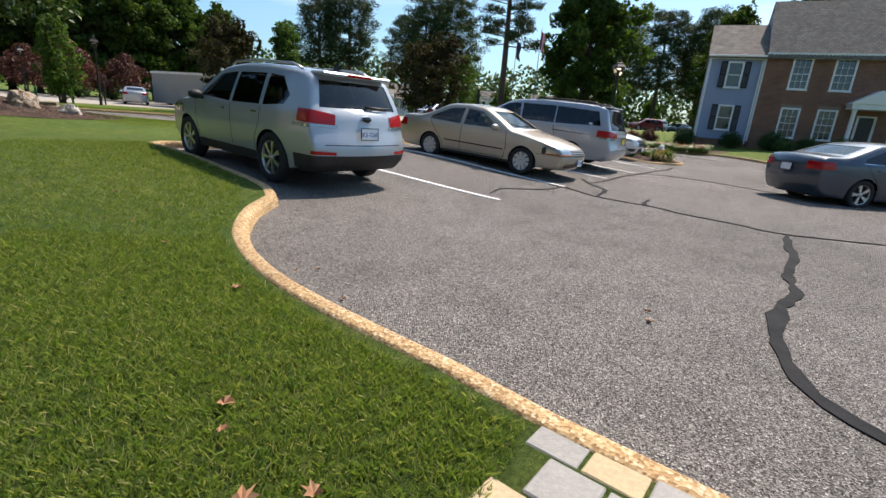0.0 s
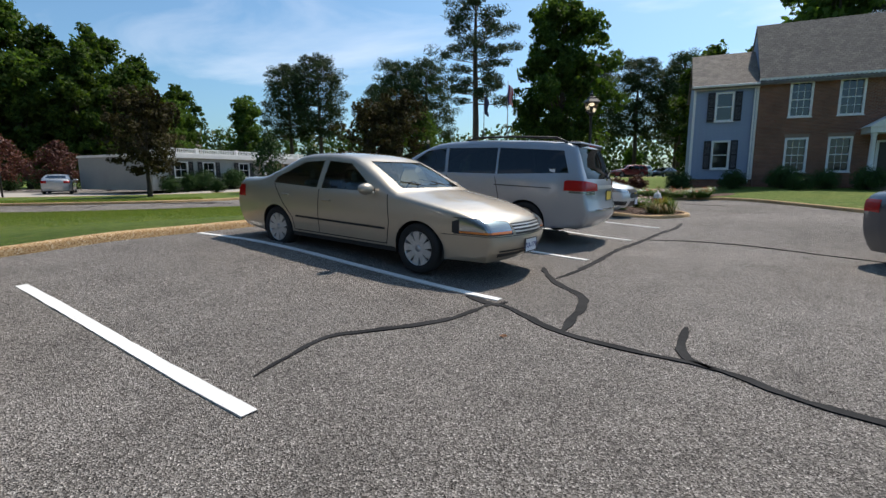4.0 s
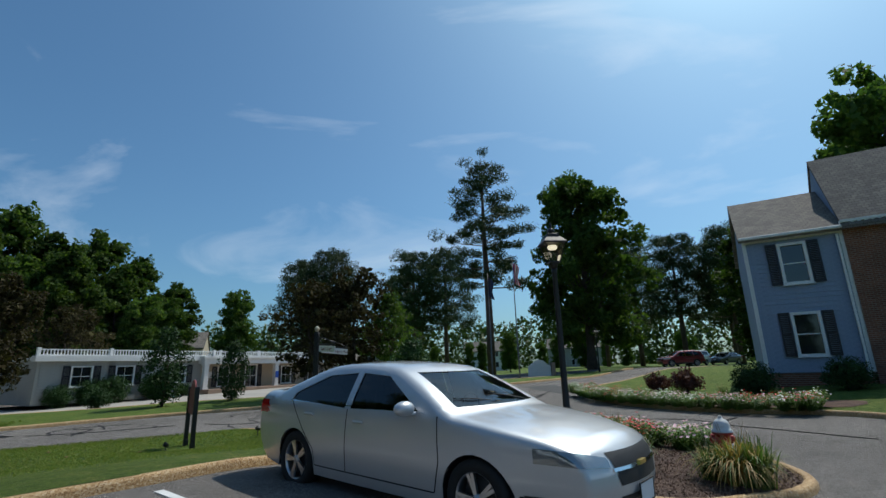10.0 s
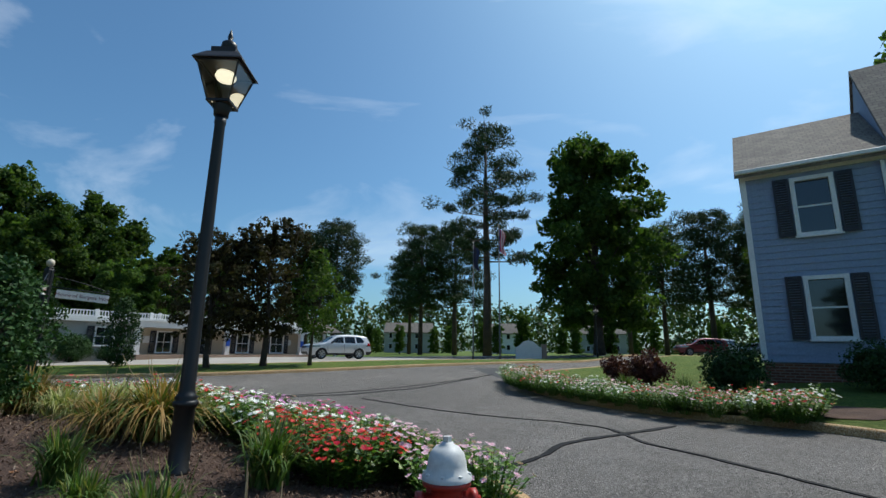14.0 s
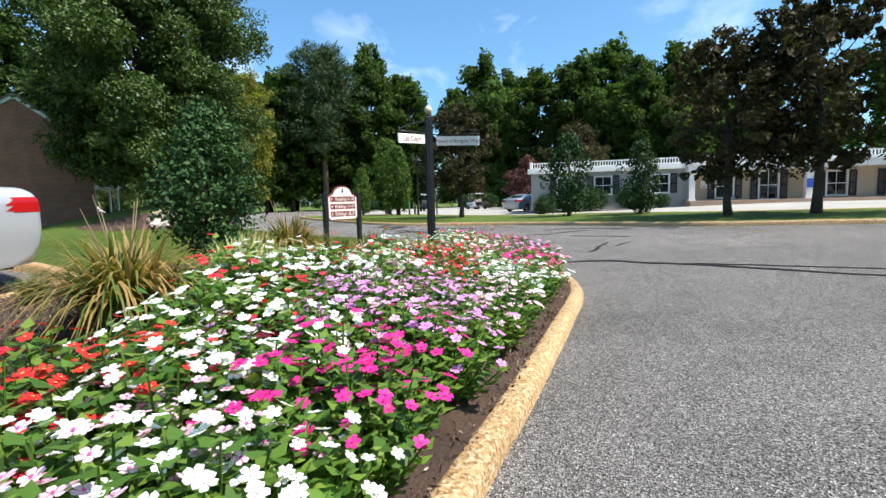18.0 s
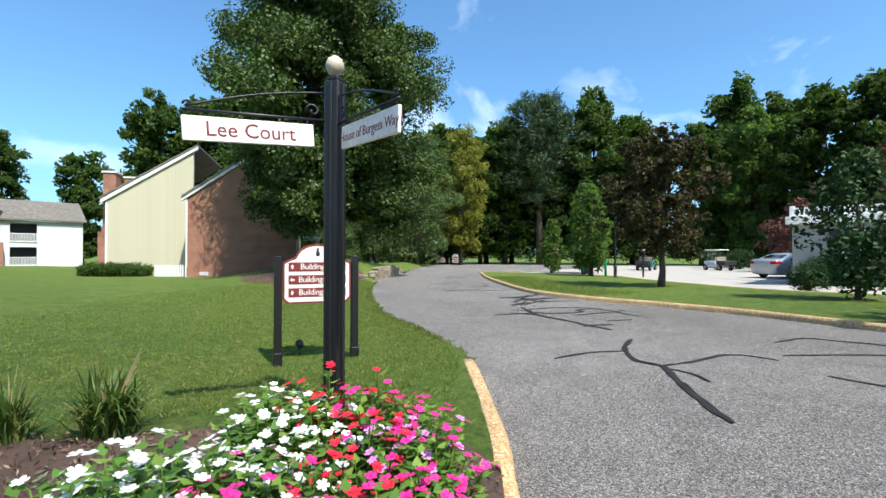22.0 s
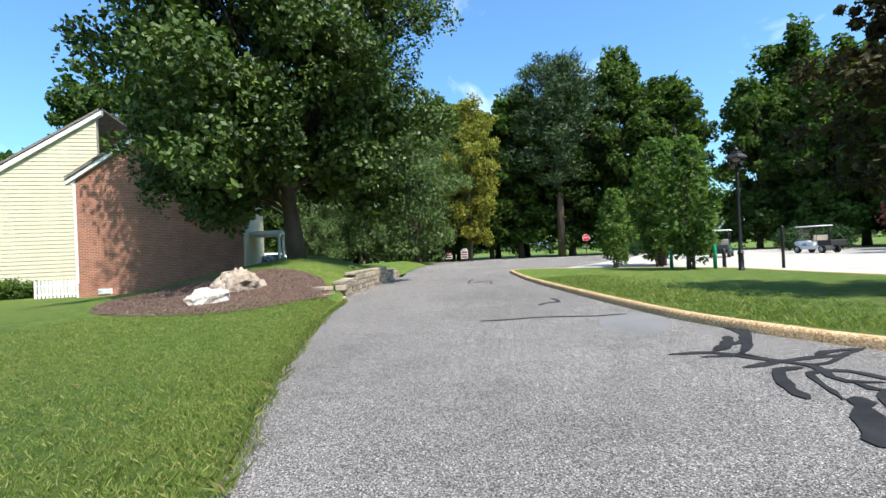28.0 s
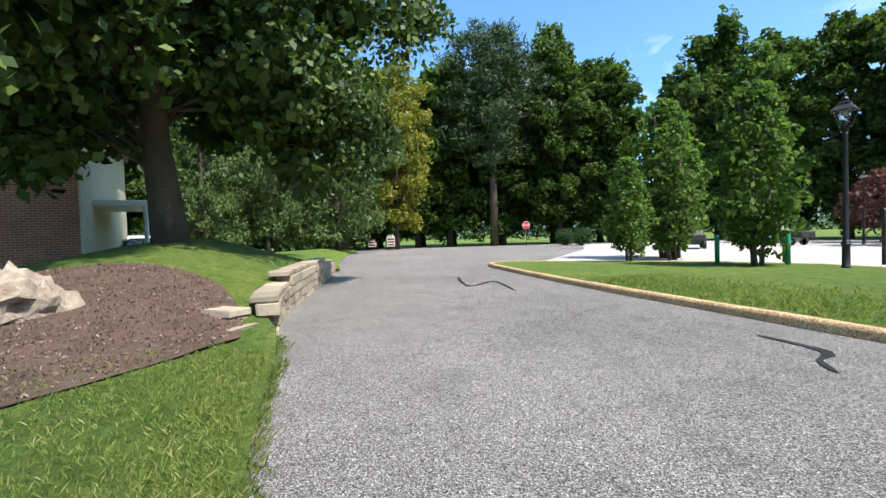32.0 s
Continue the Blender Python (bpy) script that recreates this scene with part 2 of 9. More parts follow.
M_BLUESIDING = worn("blue_siding", (0.27, 0.33, 0.44), (0.23, 0.29, 0.40), 0.65, 0.8, 20, 0.1)
M_YELLOWSIDING = worn("pale_yellow_siding", (0.53, 0.485, 0.335), (0.485, 0.445, 0.31), 0.65, 0.8, 18, 0.1)
M_GREYSIDING = worn("grey_siding", (0.37, 0.37, 0.345), (0.33, 0.33, 0.31), 0.65, 0.8, 18, 0.1)
M_WHITESIDING = worn("white_siding", (0.68, 0.69, 0.69), (0.62, 0.63, 0.63), 0.65, 0.8, 18, 0.1)
M_TAN = worn("tan_stucco", (0.50, 0.42, 0.31), (0.45, 0.38, 0.28), 0.8, 0.8, 20, 0.15)
M_BRICK = brick_mat("brown_brick", (0.225, 0.078, 0.038), (0.14, 0.046, 0.025), (0.25, 0.18, 0.135))
M_BRICK2 = brick_mat("red_brick", (0.32, 0.10, 0.048), (0.20, 0.064, 0.034), (0.34, 0.235, 0.17))
M_SHINGLE = shingle_mat()
M_SHUTTER = worn("dark_shutter_paint", (0.012, 0.013, 0.02), (0.02, 0.02, 0.028), 0.5, 2, 20, 0.1)
M_GLASS = mat("window_glass", (0.015, 0.018, 0.022), 0.04, spec=0.9)
M_CURTAIN = worn("pale_curtain", (0.45, 0.43, 0.40), (0.36, 0.34, 0.32), 0.9, 4, 30)
M_DOOR = worn("dark_door_paint", (0.02, 0.012, 0.012), (0.03, 0.02, 0.02), 0.4, 2, 20, 0.1)
M_BARK = worn("bark", (0.10, 0.075, 0.055), (0.055, 0.042, 0.034), 0.95, 2.0, 18, 0.9, dist=0.05)
M_BARKP = worn("pine_bark", (0.13, 0.09, 0.065), (0.07, 0.05, 0.04), 0.95, 1.5, 12, 0.9, dist=0.05)
M_LEAF = leaf_mat("oak_leaf", [(0.0, (0.024, 0.05, 0.010)), (0.5, (0.05, 0.090, 0.016)), (1.0, (0.105, 0.155, 0.028))], 0.7, 0.45, 0.2)
M_OAK = leaf_mat("glossy_oak_leaf", [(0.0, (0.022, 0.044, 0.009)), (0.5, (0.044, 0.078, 0.015)), (1.0, (0.10, 0.145, 0.028))], 0.5, 0.22, 0.3)
M_LEAFL = leaf_mat("light_green_leaf", [(0.0, (0.045, 0.09, 0.02)), (0.5, (0.075, 0.13, 0.03)), (1.0, (0.13, 0.19, 0.045))], 0.65, 0.55, 0.2)
M_LEAFY = leaf_mat("yellowing_leaf", [(0.0, (0.09, 0.13, 0.025)), (0.5, (0.20, 0.20, 0.03)), (1.0, (0.33, 0.28, 0.04))], trans=0.45)
M_LEAFW = leaf_mat("grey_green_leaf", [(0.0, (0.055, 0.095, 0.03)), (0.5, (0.09, 0.14, 0.045)), (1.0, (0.14, 0.19, 0.06))], trans=0.4)
M_LEAFP = leaf_mat("purple_leaf", [(0.0, (0.03, 0.026, 0.012)), (0.5, (0.058, 0.045, 0.02)), (1.0, (0.10, 0.09, 0.032))], 0.7, 0.2, 0.15)
M_LEAFR = leaf_mat("maroon_leaf", [(0.0, (0.055, 0.02, 0.018)), (0.5, (0.10, 0.035, 0.03)), (1.0, (0.15, 0.06, 0.04))], trans=0.25)
M_NEEDLE = leaf_mat("pine_needle", [(0.0, (0.016, 0.036, 0.014)), (0.5, (0.032, 0.062, 0.02)), (1.0, (0.055, 0.092, 0.028))], trans=0.15)
M_HOLLY = leaf_mat("holly_leaf", [(0.0, (0.016, 0.042, 0.013)), (0.5, (0.03, 0.072, 0.02)), (1.0, (0.055, 0.11, 0.028))], 0.6, 0.15, 0.2)
M_BLADE = leaf_mat("grass_blade", [(0.0, (0.115, 0.165, 0.034)), (0.7, (0.185, 0.245, 0.058)), (1.0, (0.38, 0.34, 0.14))], 0.7, 0.5, 0.15)
M_STRAW = leaf_mat("daylily_blade", [(0.0, (0.06, 0.12, 0.02)), (0.3, (0.15, 0.17, 0.04)), (0.6, (0.34, 0.22, 0.07)), (1.0, (0.40, 0.24, 0.09))], trans=0.35)
M_LILY = leaf_mat("green_lily_blade", [(0.0, (0.05, 0.10, 0.02)), (0.7, (0.10, 0.17, 0.035)), (1.0, (0.28, 0.25, 0.09))], trans=0.35)
M_VINCA = leaf_mat("vinca_leaf", [(0.0, (0.05, 0.12, 0.018)), (0.5, (0.10, 0.20, 0.03)), (1.0, (0.20, 0.30, 0.05))], 0.45, 0.35, 0.4)

# ---- shared builders ----
def link_mesh(name, verts, faces, material, parent=None, smooth=False, label="", uvs=None):
    me = bpy.data.meshes.new(name)
    me.from_pydata([tuple(v) for v in verts], [], faces)
    if material is not None:
        me.materials.append(material)
    if smooth:
        me.polygons.foreach_set("use_smooth", [True] * len(me.polygons))
    ob = new(name, me)
    if parent is not None:
        ob.parent = parent
    if label:
        ob["label"] = label
    return ob


def part(name, bm, material, parent, label="", smooth=False):
    me = bpy.data.meshes.new(name)
    bm.to_mesh(me)
    bm.free()
    me.materials.append(material)
    if smooth:
        me.polygons.foreach_set("use_smooth", [True] * len(me.polygons))
    ob = new(name, me)
    if parent is not None:
        ob.parent = parent
    if label:
        ob["label"] = label
    return ob


def empty(name, m=None):
    ob = new(name)
    ob.empty_display_size = 0.2
    if m is not None:
        ob.matrix_world = m
    return ob


def add_box(bm, x0, y0, z0, x1, y1, z1, bev=0.0, m=None):
    vs = [bm.verts.new(p) for p in ((x0, y0, z0), (x1, y0, z0), (x1, y1, z0), (x0, y1, z0), (x0, y0, z1), (x1, y0, z1), (x1, y1, z1), (x0, y1, z1))]
    fs = [bm.faces.new([vs[i] for i in f]) for f in ((0, 3, 2, 1), (4, 5, 6, 7), (0, 1, 5, 4), (1, 2, 6, 5), (2, 3, 7, 6), (3, 0, 4, 7))]
    if bev > 0:
        es = list({e for f in fs for e in f.edges})
        r = bmesh.ops.bevel(bm, geom=es, offset=bev, segments=1, affect="EDGES", profile=0.5)
        vs = list({v for f in r["faces"] for v in f.verts} | {v for v in vs if v.is_valid})
    if m is not None:
        bmesh.ops.transform(bm, matrix=m, verts=vs)
    return vs


def box(name, x0, y0, z0, x1, y1, z1, material, parent, label="", bev=0.0, m=None):
    bm = bmesh.new()
    add_box(bm, x0, y0, z0, x1, y1, z1, bev, m)
    return part(name, bm, material, parent, label)


def lathe_data(profile, seg=20, axis="z"):
    verts, faces = [], []
    n = len(profile)
    for i in range(seg):
        a = 2 * math.pi * i / seg
        for r, h in profile:
            x, y = r * math.cos(a), r * math.sin(a)
            verts.append((x, y, h) if axis == "z" else (x, h, y))
    for i in range(seg):
        j = (i + 1) % seg
        for k in range(n - 1):
            f = (i * n + k, j * n + k, j * n + k + 1, i * n + k + 1)
            faces.append(f if axis == "z" else f[::-1])
    return verts, faces


def lathe(name, profile, material, parent, seg=20, m=None, label="", axis="z", smooth=True):
    v, f = lathe_data(profile, seg, axis)
    if m is not None:
        v = [m @ Vector(p) for p in v]
    return link_mesh(name, v, f, material, parent, smooth, label)


def tube_data(pts, radii, seg=6):
    """A tapered tube along points."""
    verts, faces = [], []
    up = Vector((0.31, 0.22, 0.92)).normalized()
    n = len(pts)
    for i, p in enumerate(pts):
        d = (Vector(pts[min(i + 1, n - 1)]) - Vector(pts[max(i - 1, 0)]))
        d = d.normalized() if d.length > 1e-6 else Vector((0, 0, 1))
        a = d.cross(up)
        a = a.normalized() if a.length > 1e-3 else Vector((1, 0, 0))
        b = d.cross(a)
        for k in range(seg):
            t = 2 * math.pi * k / seg
            verts.append(Vector(p) + (a * math.cos(t) + b * math.sin(t)) * radii[i])
    for i in range(n - 1):
        for k in range(seg):
            k2 = (k + 1) % seg
            faces.append((i * seg + k, i * seg + k2, (i + 1) * seg + k2, (i + 1) * seg + k))
    faces.append(tuple(range(seg))[::-1])
    faces.append(tuple(range((n - 1) * seg, n * seg)))
    return verts, faces


def tube(name, pts, radii, material, parent, seg=8, label="", smooth=True):
    if not isinstance(radii, (list, tuple)):
        radii = [radii] * len(pts)
    v, f = tube_data(pts, radii, seg)
    return link_mesh(name, v, f, material, parent, smooth, label)


def spline(pts, step=0.35, closed=False):
    """A smooth line through the points."""
    P = [Vector((p[0], p[1], 0)) for p in pts]
    n, out = len(P), []
    for i in range(n if closed else n - 1):
        if closed:
            a, b, c, d = P[(i - 1) % n], P[i], P[(i + 1) % n], P[(i + 2) % n]
        else:
            a, b, c, d = P[max(i - 1, 0)], P[i], P[i + 1], P[min(i + 2, n - 1)]
        k = max(1, int((c - b).length / step))
        for j in range(k):
            t = j / k
            out.append(0.5 * ((2 * b) + (c - a) * t + (2 * a - 5 * b + 4 * c - d) * t * t + (3 * b - a - 3 * c + d) * t ** 3))
    if not closed:
        out.append(P[-1])
    return [(p.x, p.y) for p in out]


def smooth01(a, b, x):
    t = min(1, max(0, (x - a) / (b - a)))
    return t * t * (3 - 2 * t)


# ---- the lie of the land ----
LOT_O, LOT_U, LOT_V = Vector((2.95, 11.2)), Vector((0.568, 0.823)), Vector((-0.823, 0.568))


def lot(u, v):
    p = LOT_O + LOT_U * u + LOT_V * v
    return p.x, p.y


GUTTER = [(9.4, 22.5), (11.1, 23.5), (11.2, 25.4), (10.0, 27.1), (7.2, 29.05), (4.3, 30.65), (2.4, 30.65), (0.9, 30.35)]


def near_segment(x, y, a, b):
    dx, dy = b[0] - a[0], b[1] - a[1]
    f = min(1, max(0, ((x - a[0]) * dx + (y - a[1]) * dy) / (dx * dx + dy * dy)))
    return math.hypot(x - a[0] - f * dx, y - a[1] - f * dy)


def height(x, y):
    """Ground level: the parking stalls rise towards their heads, the north side rises a little."""
    d = Vector((x, y)) - LOT_O
    u, v = d.dot(LOT_U), d.dot(LOT_V)
    h = (0.21 + 0.11 * smooth01(-3.2, -1.0, u)) * smooth01(-0.8, 4.8, v) * (1 - smooth01(6.5, 12, v)) * (1 - smooth01(9, 13, u))
    # the paving falls to a gutter along the island's kerb
    if -4 < x < 15 and 19 < y < 36:
        dd = min(near_segment(x, y, a, b) for a, b in zip(GUTTER, GUTTER[1:]))
        h -= 0.17 * math.exp(-(dd / 1.5) ** 2)
    h += 0.55 * smooth01(30, 52, y) * smooth01(-26, -8, x)
    h += 0.45 * smooth01(14, 20, x) * smooth01(20, 32, y)
    return h


OAK = (-20.4, 17.3)
# road edge at the mound: where the soil meets the wall, and how high it may stand there
WALL_EDGE = [(-14.0, 22.5, 0.05), (-15.8, 21.6, 0.06), (-16.6, 21.15, 0.30), (-18.4, 20.5, 0.52), (-23.0, 19.45, 0.60), (-26.2, 18.75, 0.34), (-27.6, 18.45, 0.05), (-32, 17.3, 0.04), (-40, 15.2, 0.04), (-52, 12.6, 0.04), (-66, 10, 0.04)]


def lawn_lift(x, y):
    """How far the lawns and beds stand over the paving."""
    k = 0.03 + 0.09 * max(smooth01(-3.5, -0.5, x), 1 - smooth01(20, 24, y), smooth01(27, 30, y) if x < -4 else 0)
    mx, my = (x - OAK[0]) / 4.3, (y - OAK[1]) / 4.3
    k += 1.05 * math.exp(-(mx * mx + my * my) * 0.9)
    k += 0.85 * smooth01(-19, -24, x) * smooth01(6, 13, y) * smooth01(26, 20, y) * 0.6
    k -= 0.24 * math.exp(-((x + 1.0) / 1.5) ** 2 - ((y - 27.3) / 1.25) ** 2)
    k += 0.36 * math.exp(-((x - 5.6) / 2.6) ** 2 - ((y - 26.2) / 1.7) ** 2)
    k -= 0.055 * smooth01(1.9, 3.4, x) * smooth01(20, 22, y)
    k -= 0.25 * smooth01(-8, -16, x) * smooth01(14, 7, y)
    k += 0.05 * noise.noise((x * 0.25, y * 0.25, 0))
    if x < -14 and y > 4:
        best = 9.0
        for (x1, y1, t1), (x2, y2, t2) in zip(WALL_EDGE, WALL_EDGE[1:]):
            dx, dy = x2 - x1, y2 - y1
            f = min(1, max(0, ((x - x1) * dx + (y - y1) * dy) / (dx * dx + dy * dy)))
            dd = math.hypot(x - x1 - f * dx, y - y1 - f * dy)
            best = min(best, t1 + (t2 - t1) * f + 0.30 * dd)
        k = min(k, best)
    return max(k, 0.03 if x < -3.2 and y > 20 else -0.2)


def inside(x, y, poly):
    c, n = False, len(poly)
    for i in range(n):
        (x1, y1), (x2, y2) = poly[i], poly[i - 1]
        if (y1 > y) != (y2 > y) and x < (x2 - x1) * (y - y1) / (y2 - y1) + x1:
            c = not c
    return c


from mathutils.geometry import delaunay_2d_cdt


def sheet(name, outline, material, z_of, step=1.5, label="", box_limit=None):
    """A ground surface inside an outline, following a height function."""
    pts = [Vector(p) for p in outline]
    n = len(pts)
    edges = [(i, (i + 1) % n) for i in range(n)]
    xs, ys = [p[0] for p in outline], [p[1] for p in outline]
    x0, x1, y0, y1 = min(xs), max(xs), min(ys), max(ys)
    y = y0 + step * 0.5
    k = 0
    while y < y1:
        x = x0 + step * (0.5 if k % 2 else 0.0)
        while x < x1:
            st = step if (-35 < x < 25 and -6 < y < 62) else step * 4
            if inside(x, y, outline) and (st == step or (int((x - x0) / step) % 4 == 0 and k % 4 == 0)):
                pts.append(Vector((x, y)))
            x += step
        y += step
        k += 1
    v, _, f, *_ = delaunay_2d_cdt(pts, edges, [], 1, 1e-4)
    ob = link_mesh(name, [(p.x, p.y, z_of(p.x, p.y)) for p in v], [tuple(t) for t in f], material, None, True)
    return tagged(ob, label, name.split("_")[0], "", "structure")


def kerb(name, line, parent=None, w=0.16, h=0.13, closed=False, lift=None, label="tan exposed-aggregate concrete kerb"):
    """A raised kerb of exposed aggregate along a line, with rounded shoulders."""
    L = spline(line, 0.3, closed)
    n = len(L)
    prof = ((-w / 2, -0.15), (-w / 2 - 0.005, h * 0.6), (-w / 2 + 0.02, h * 0.93), (-w / 4, h), (w / 4, h), (w / 2 - 0.02, h * 0.93), (w / 2 + 0.01, h * 0.6), (w / 2 + 0.02, -0.15))
    verts, faces, m = [], [], len(prof)
    for i, (x, y) in enumerate(L):
        a, b = (L[(i - 1) % n], L[(i + 1) % n]) if closed else (L[max(i - 1, 0)], L[min(i + 1, n - 1)])
        d = Vector((b[0] - a[0], b[1] - a[1])).normalized()
        s = Vector((d.y, -d.x))
        z = height(x, y) + 0.006 * noise.noise((x, y, 3))
        for o, zz in prof:
            o *= 1 + 0.06 * noise.noise((x * 2, y * 2, 9))
            verts.append((x + s.x * o, y + s.y * o, z + zz))
    for i in range(n if closed else n - 1):
        j = (i + 1) % n
        for k in range(m - 1):
            faces.append((i * m + k, i * m + k + 1, j * m + k + 1, j * m + k))
    if not closed:
        faces.append(tuple(range(m))[::-1])
        faces.append(tuple(range((n - 1) * m, n * m)))
    ob = link_mesh(name, verts, faces, M_KERB, parent, True)
    return tagged(ob, label, "kerb", "", "structure")


# ---- ground, paving, lawns ----
def far_ground():
    xs = [-900, -500, -300, -200, -140, -100] + [-80 + 4 * i for i in range(41)] + [100, 140, 200, 300, 500, 900]
    under = lambda x, y: 0.45 if -10 <= x <= 20 and 12 <= y <= 44 else 0.09
    verts = [(x, y, height(x, y) - under(x, y) if -80 <= x <= 80 and -80 <= y <= 80 else height(max(-80, min(80, x)), max(-80, min(80, y))) - 0.09) for y in xs for x in xs]
    n = len(xs)
    faces = [(j * n + i, j * n + i + 1, (j + 1) * n + i + 1, (j + 1) * n + i) for j in range(n - 1) for i in range(n - 1)]
    tagged(link_mesh("ground", verts, faces, M_TURF, None, True), "mown green grass ground running to the far trees", "ground", "", "structure")


far_ground()
tagged(sheet("road", [(-62, 9), (-50, 11), (-40, 14.5), (-30, 17.0), (-22, 19.3), (-16.6, 20.85), (-13.1, 22.4), (-9.4, 24.08), (-5.3, 26.3), (-3.1, 28.05), (-1.4, 29.15), (0.5, 29.7), (3, 24.5), (-6.3, 11.2), (-2.6, 7), (-2.3, 5), (-0.6, 3.2), (2.2, 1.2), (8, -14), (40, -14), (44, 20), (40, 70), (20, 72), (-30, 60), (-62, 46)], M_ASPHALT, height, 0.8), "worn grey asphalt with pale stone chips and sealed cracks", "road")

K_LOT = [(3.3, 1.0), (2.3, 1.76), (1.52, 2.34), (1.0, 2.73), (0.60, 3.09), (-0.11, 3.63), (-0.82, 4.27), (-1.43, 5.13), (-1.74, 6.1), (-1.76, 6.75), (-1.95, 7.15), (-2.35, 7.6), (-3.3, 8.4), (-4.6, 9.6), (-5.7, 10.6), (-5.75, 11.0), (-4.7, 11.6), (-3.4, 12.8), (-2.0, 14.8), (-0.4, 17.4), (1.1, 20.0), (2.6, 22.3), (3.35, 23.5), (4.05, 24.05), (5.15, 23.65), (6.6, 22.75), (7.9, 22.15), (8.9, 22.2), (9.7, 22.45), (10.5, 22.75), (11.08, 23.4), (11.28, 24.3), (11.22, 25.3), (10.98, 26.1), (10.62, 26.6), (10.0, 27.06), (9.1, 27.68), (8.1, 28.4), (7.2, 29.03), (6.28, 29.66), (5.35, 30.27), (4.4, 30.63), (3.6, 30.74), (3.0, 30.73), (2.38, 30.65), (1.7, 30.5), (1.08, 30.36), (0.05, 30.02), (-0.85, 29.68)]
EDGE_W = [(-1.3, 29.5), (-2.9, 28.45), (-5.2, 26.65), (-6.8, 25.75), (-9.3, 24.4), (-13.0, 22.72), (-15.2, 21.88), (-16.2, 21.45)]
WALL_LINE = [(-16.5, 21.2), (-18.4, 20.55), (-23.0, 19.5), (-27.4, 18.5)]
REST_W = [(-28.2, 18.6), (-32, 17.3), (-40, 15.2), (-52, 12.6), (-66, 10), (-70, -60), (8, -60), (6, -6)]
L_W = spline(K_LOT, 0.5) + spline(EDGE_W, 0.5) + WALL_LINE + REST_W
tagged(sheet("lawn_west", L_W, M_TURF, lambda x, y: height(x, y) + lawn_lift(x, y) - 0.012, 0.62), "mown green lawn with a mound round the oak", "lawn")
kerb("kerb_lot", K_LOT)

K_N = [(-24.8, 33.5), (-26.8, 31.6), (-29.0, 27.5), (-29.9, 25.2), (-29.2, 24.3), (-27.5, 24.55), (-21.6, 26.1), (-14.8, 28.4), (-12.1, 29.6), (-10.2, 31.2), (-8.6, 33.0), (-6.7, 34.7), (-4.0, 36.4), (-1.4, 37.9), (1.6, 40.6), (5.0, 44.3), (9.0, 48.5), (14.0, 55.0), (20.0, 64.0)]
BACK_N = [(16.5, 66), (11, 58.5), (6.5, 52.5), (3, 48.6), (-1, 44.6), (-5.5, 41.6), (-9.5, 39.9), (-13, 37.4), (-17, 35.9), (-21.5, 34.4)]
tagged(sheet("lawn_north", spline(K_N, 0.5) + BACK_N, M_TURF, lambda x, y: height(x, y) + 0.115, 1.0), "bright green grass strip between road and car park", "lawn")
kerb("kerb_north", K_N)
kerb("kerb_car_park", BACK_N + [K_N[0]])

K_E = [(16.4, 4), (16.45, 18), (16.55, 24), (16.25, 28.3), (15.5, 30.4), (14.3, 31.6), (12.9, 32.9), (11.7, 34.6), (11.0, 36.8), (10.75, 39.0), (11.3, 41.5), (14, 45.5), (20, 53), (26, 60)]
tagged(sheet("lawn_east", spline(K_E, 0.6) + [(60, 60), (60, 4)], M_TURF, lambda x, y: height(x, y) + 0.11, 1.4), "grass and planted border before the brick house", "lawn")
kerb("kerb_east", K_E)
tagged(sheet("pavement_car_park", [(-58, 34), (-44, 31), (-31, 26.5), (-29.8, 28.5), (-27.2, 32.2), (-24.8, 34.4), (-17, 36.8), (-13, 38.2), (-9.5, 40.7), (-5.5, 42.4), (-1, 45.4), (3, 49.4), (6, 53), (2, 62), (-8.6, 61), (-15.2, 48), (-20, 40), (-25, 44), (-40, 47), (-58, 48)], M_CONCRETE, lambda x, y: height(x, y) + 0.012, 1.6), "sunlit pale concrete car park", "pavement")
# mulch bed of the island, and on the mound
BED = [(4.3, 24.2), (5.25, 23.83), (6.7, 22.93), (7.92, 22.18), (8.9, 22.23), (9.7, 22.48), (10.5, 22.78), (11.06, 23.42), (11.26, 24.3), (11.2, 25.3), (10.96, 26.09), (10.6, 26.59), (9.99, 27.05), (9.09, 27.67), (8.09, 28.39), (7.19, 29.02), (6.27, 29.65), (5.34, 30.26), (4.39, 30.62), (3.6, 30.73), (3.0, 30.72), (2.3, 30.62), (1.75, 30.5), (1.2, 29.7), (1.4, 28.9), (2.3, 28.2), (2.75, 27.0), (2.7, 25.6), (3.2, 24.5)]
bed_z = lambda x, y: height(x, y) + lawn_lift(x, y) + 0.022 + 0.018 * noise.noise((x * 1.3, y * 1.3, 4))
tagged(sheet("bed_island", spline(BED, 0.3, True), M_MULCH, bed_z, 0.35), "dark bark mulch of the planted island", "flower bed")
MOUND = [(-13.1, 16.4), (-12.5, 17.8), (-12.4, 19.2), (-12.9, 20.3), (-14.1, 20.9), (-15.3, 21.3), (-16.1, 21.1), (-16.8, 20.6), (-17.6, 19.8), (-18.0, 18.4), (-17.3, 16.8), (-16.2, 15.4), (-14.6, 15.2)]
mound_z = lambda x, y: height(x, y) + lawn_lift(x, y) + 0.004 + 0.03 * abs(noise.noise((x * 1.7, y * 1.7, 8)))
tagged(sheet("bed_mound", spline(MOUND, 0.3, True), M_MULCH, mound_z, 0.4), "bark mulch slope with pale boulders", "mulch bed")
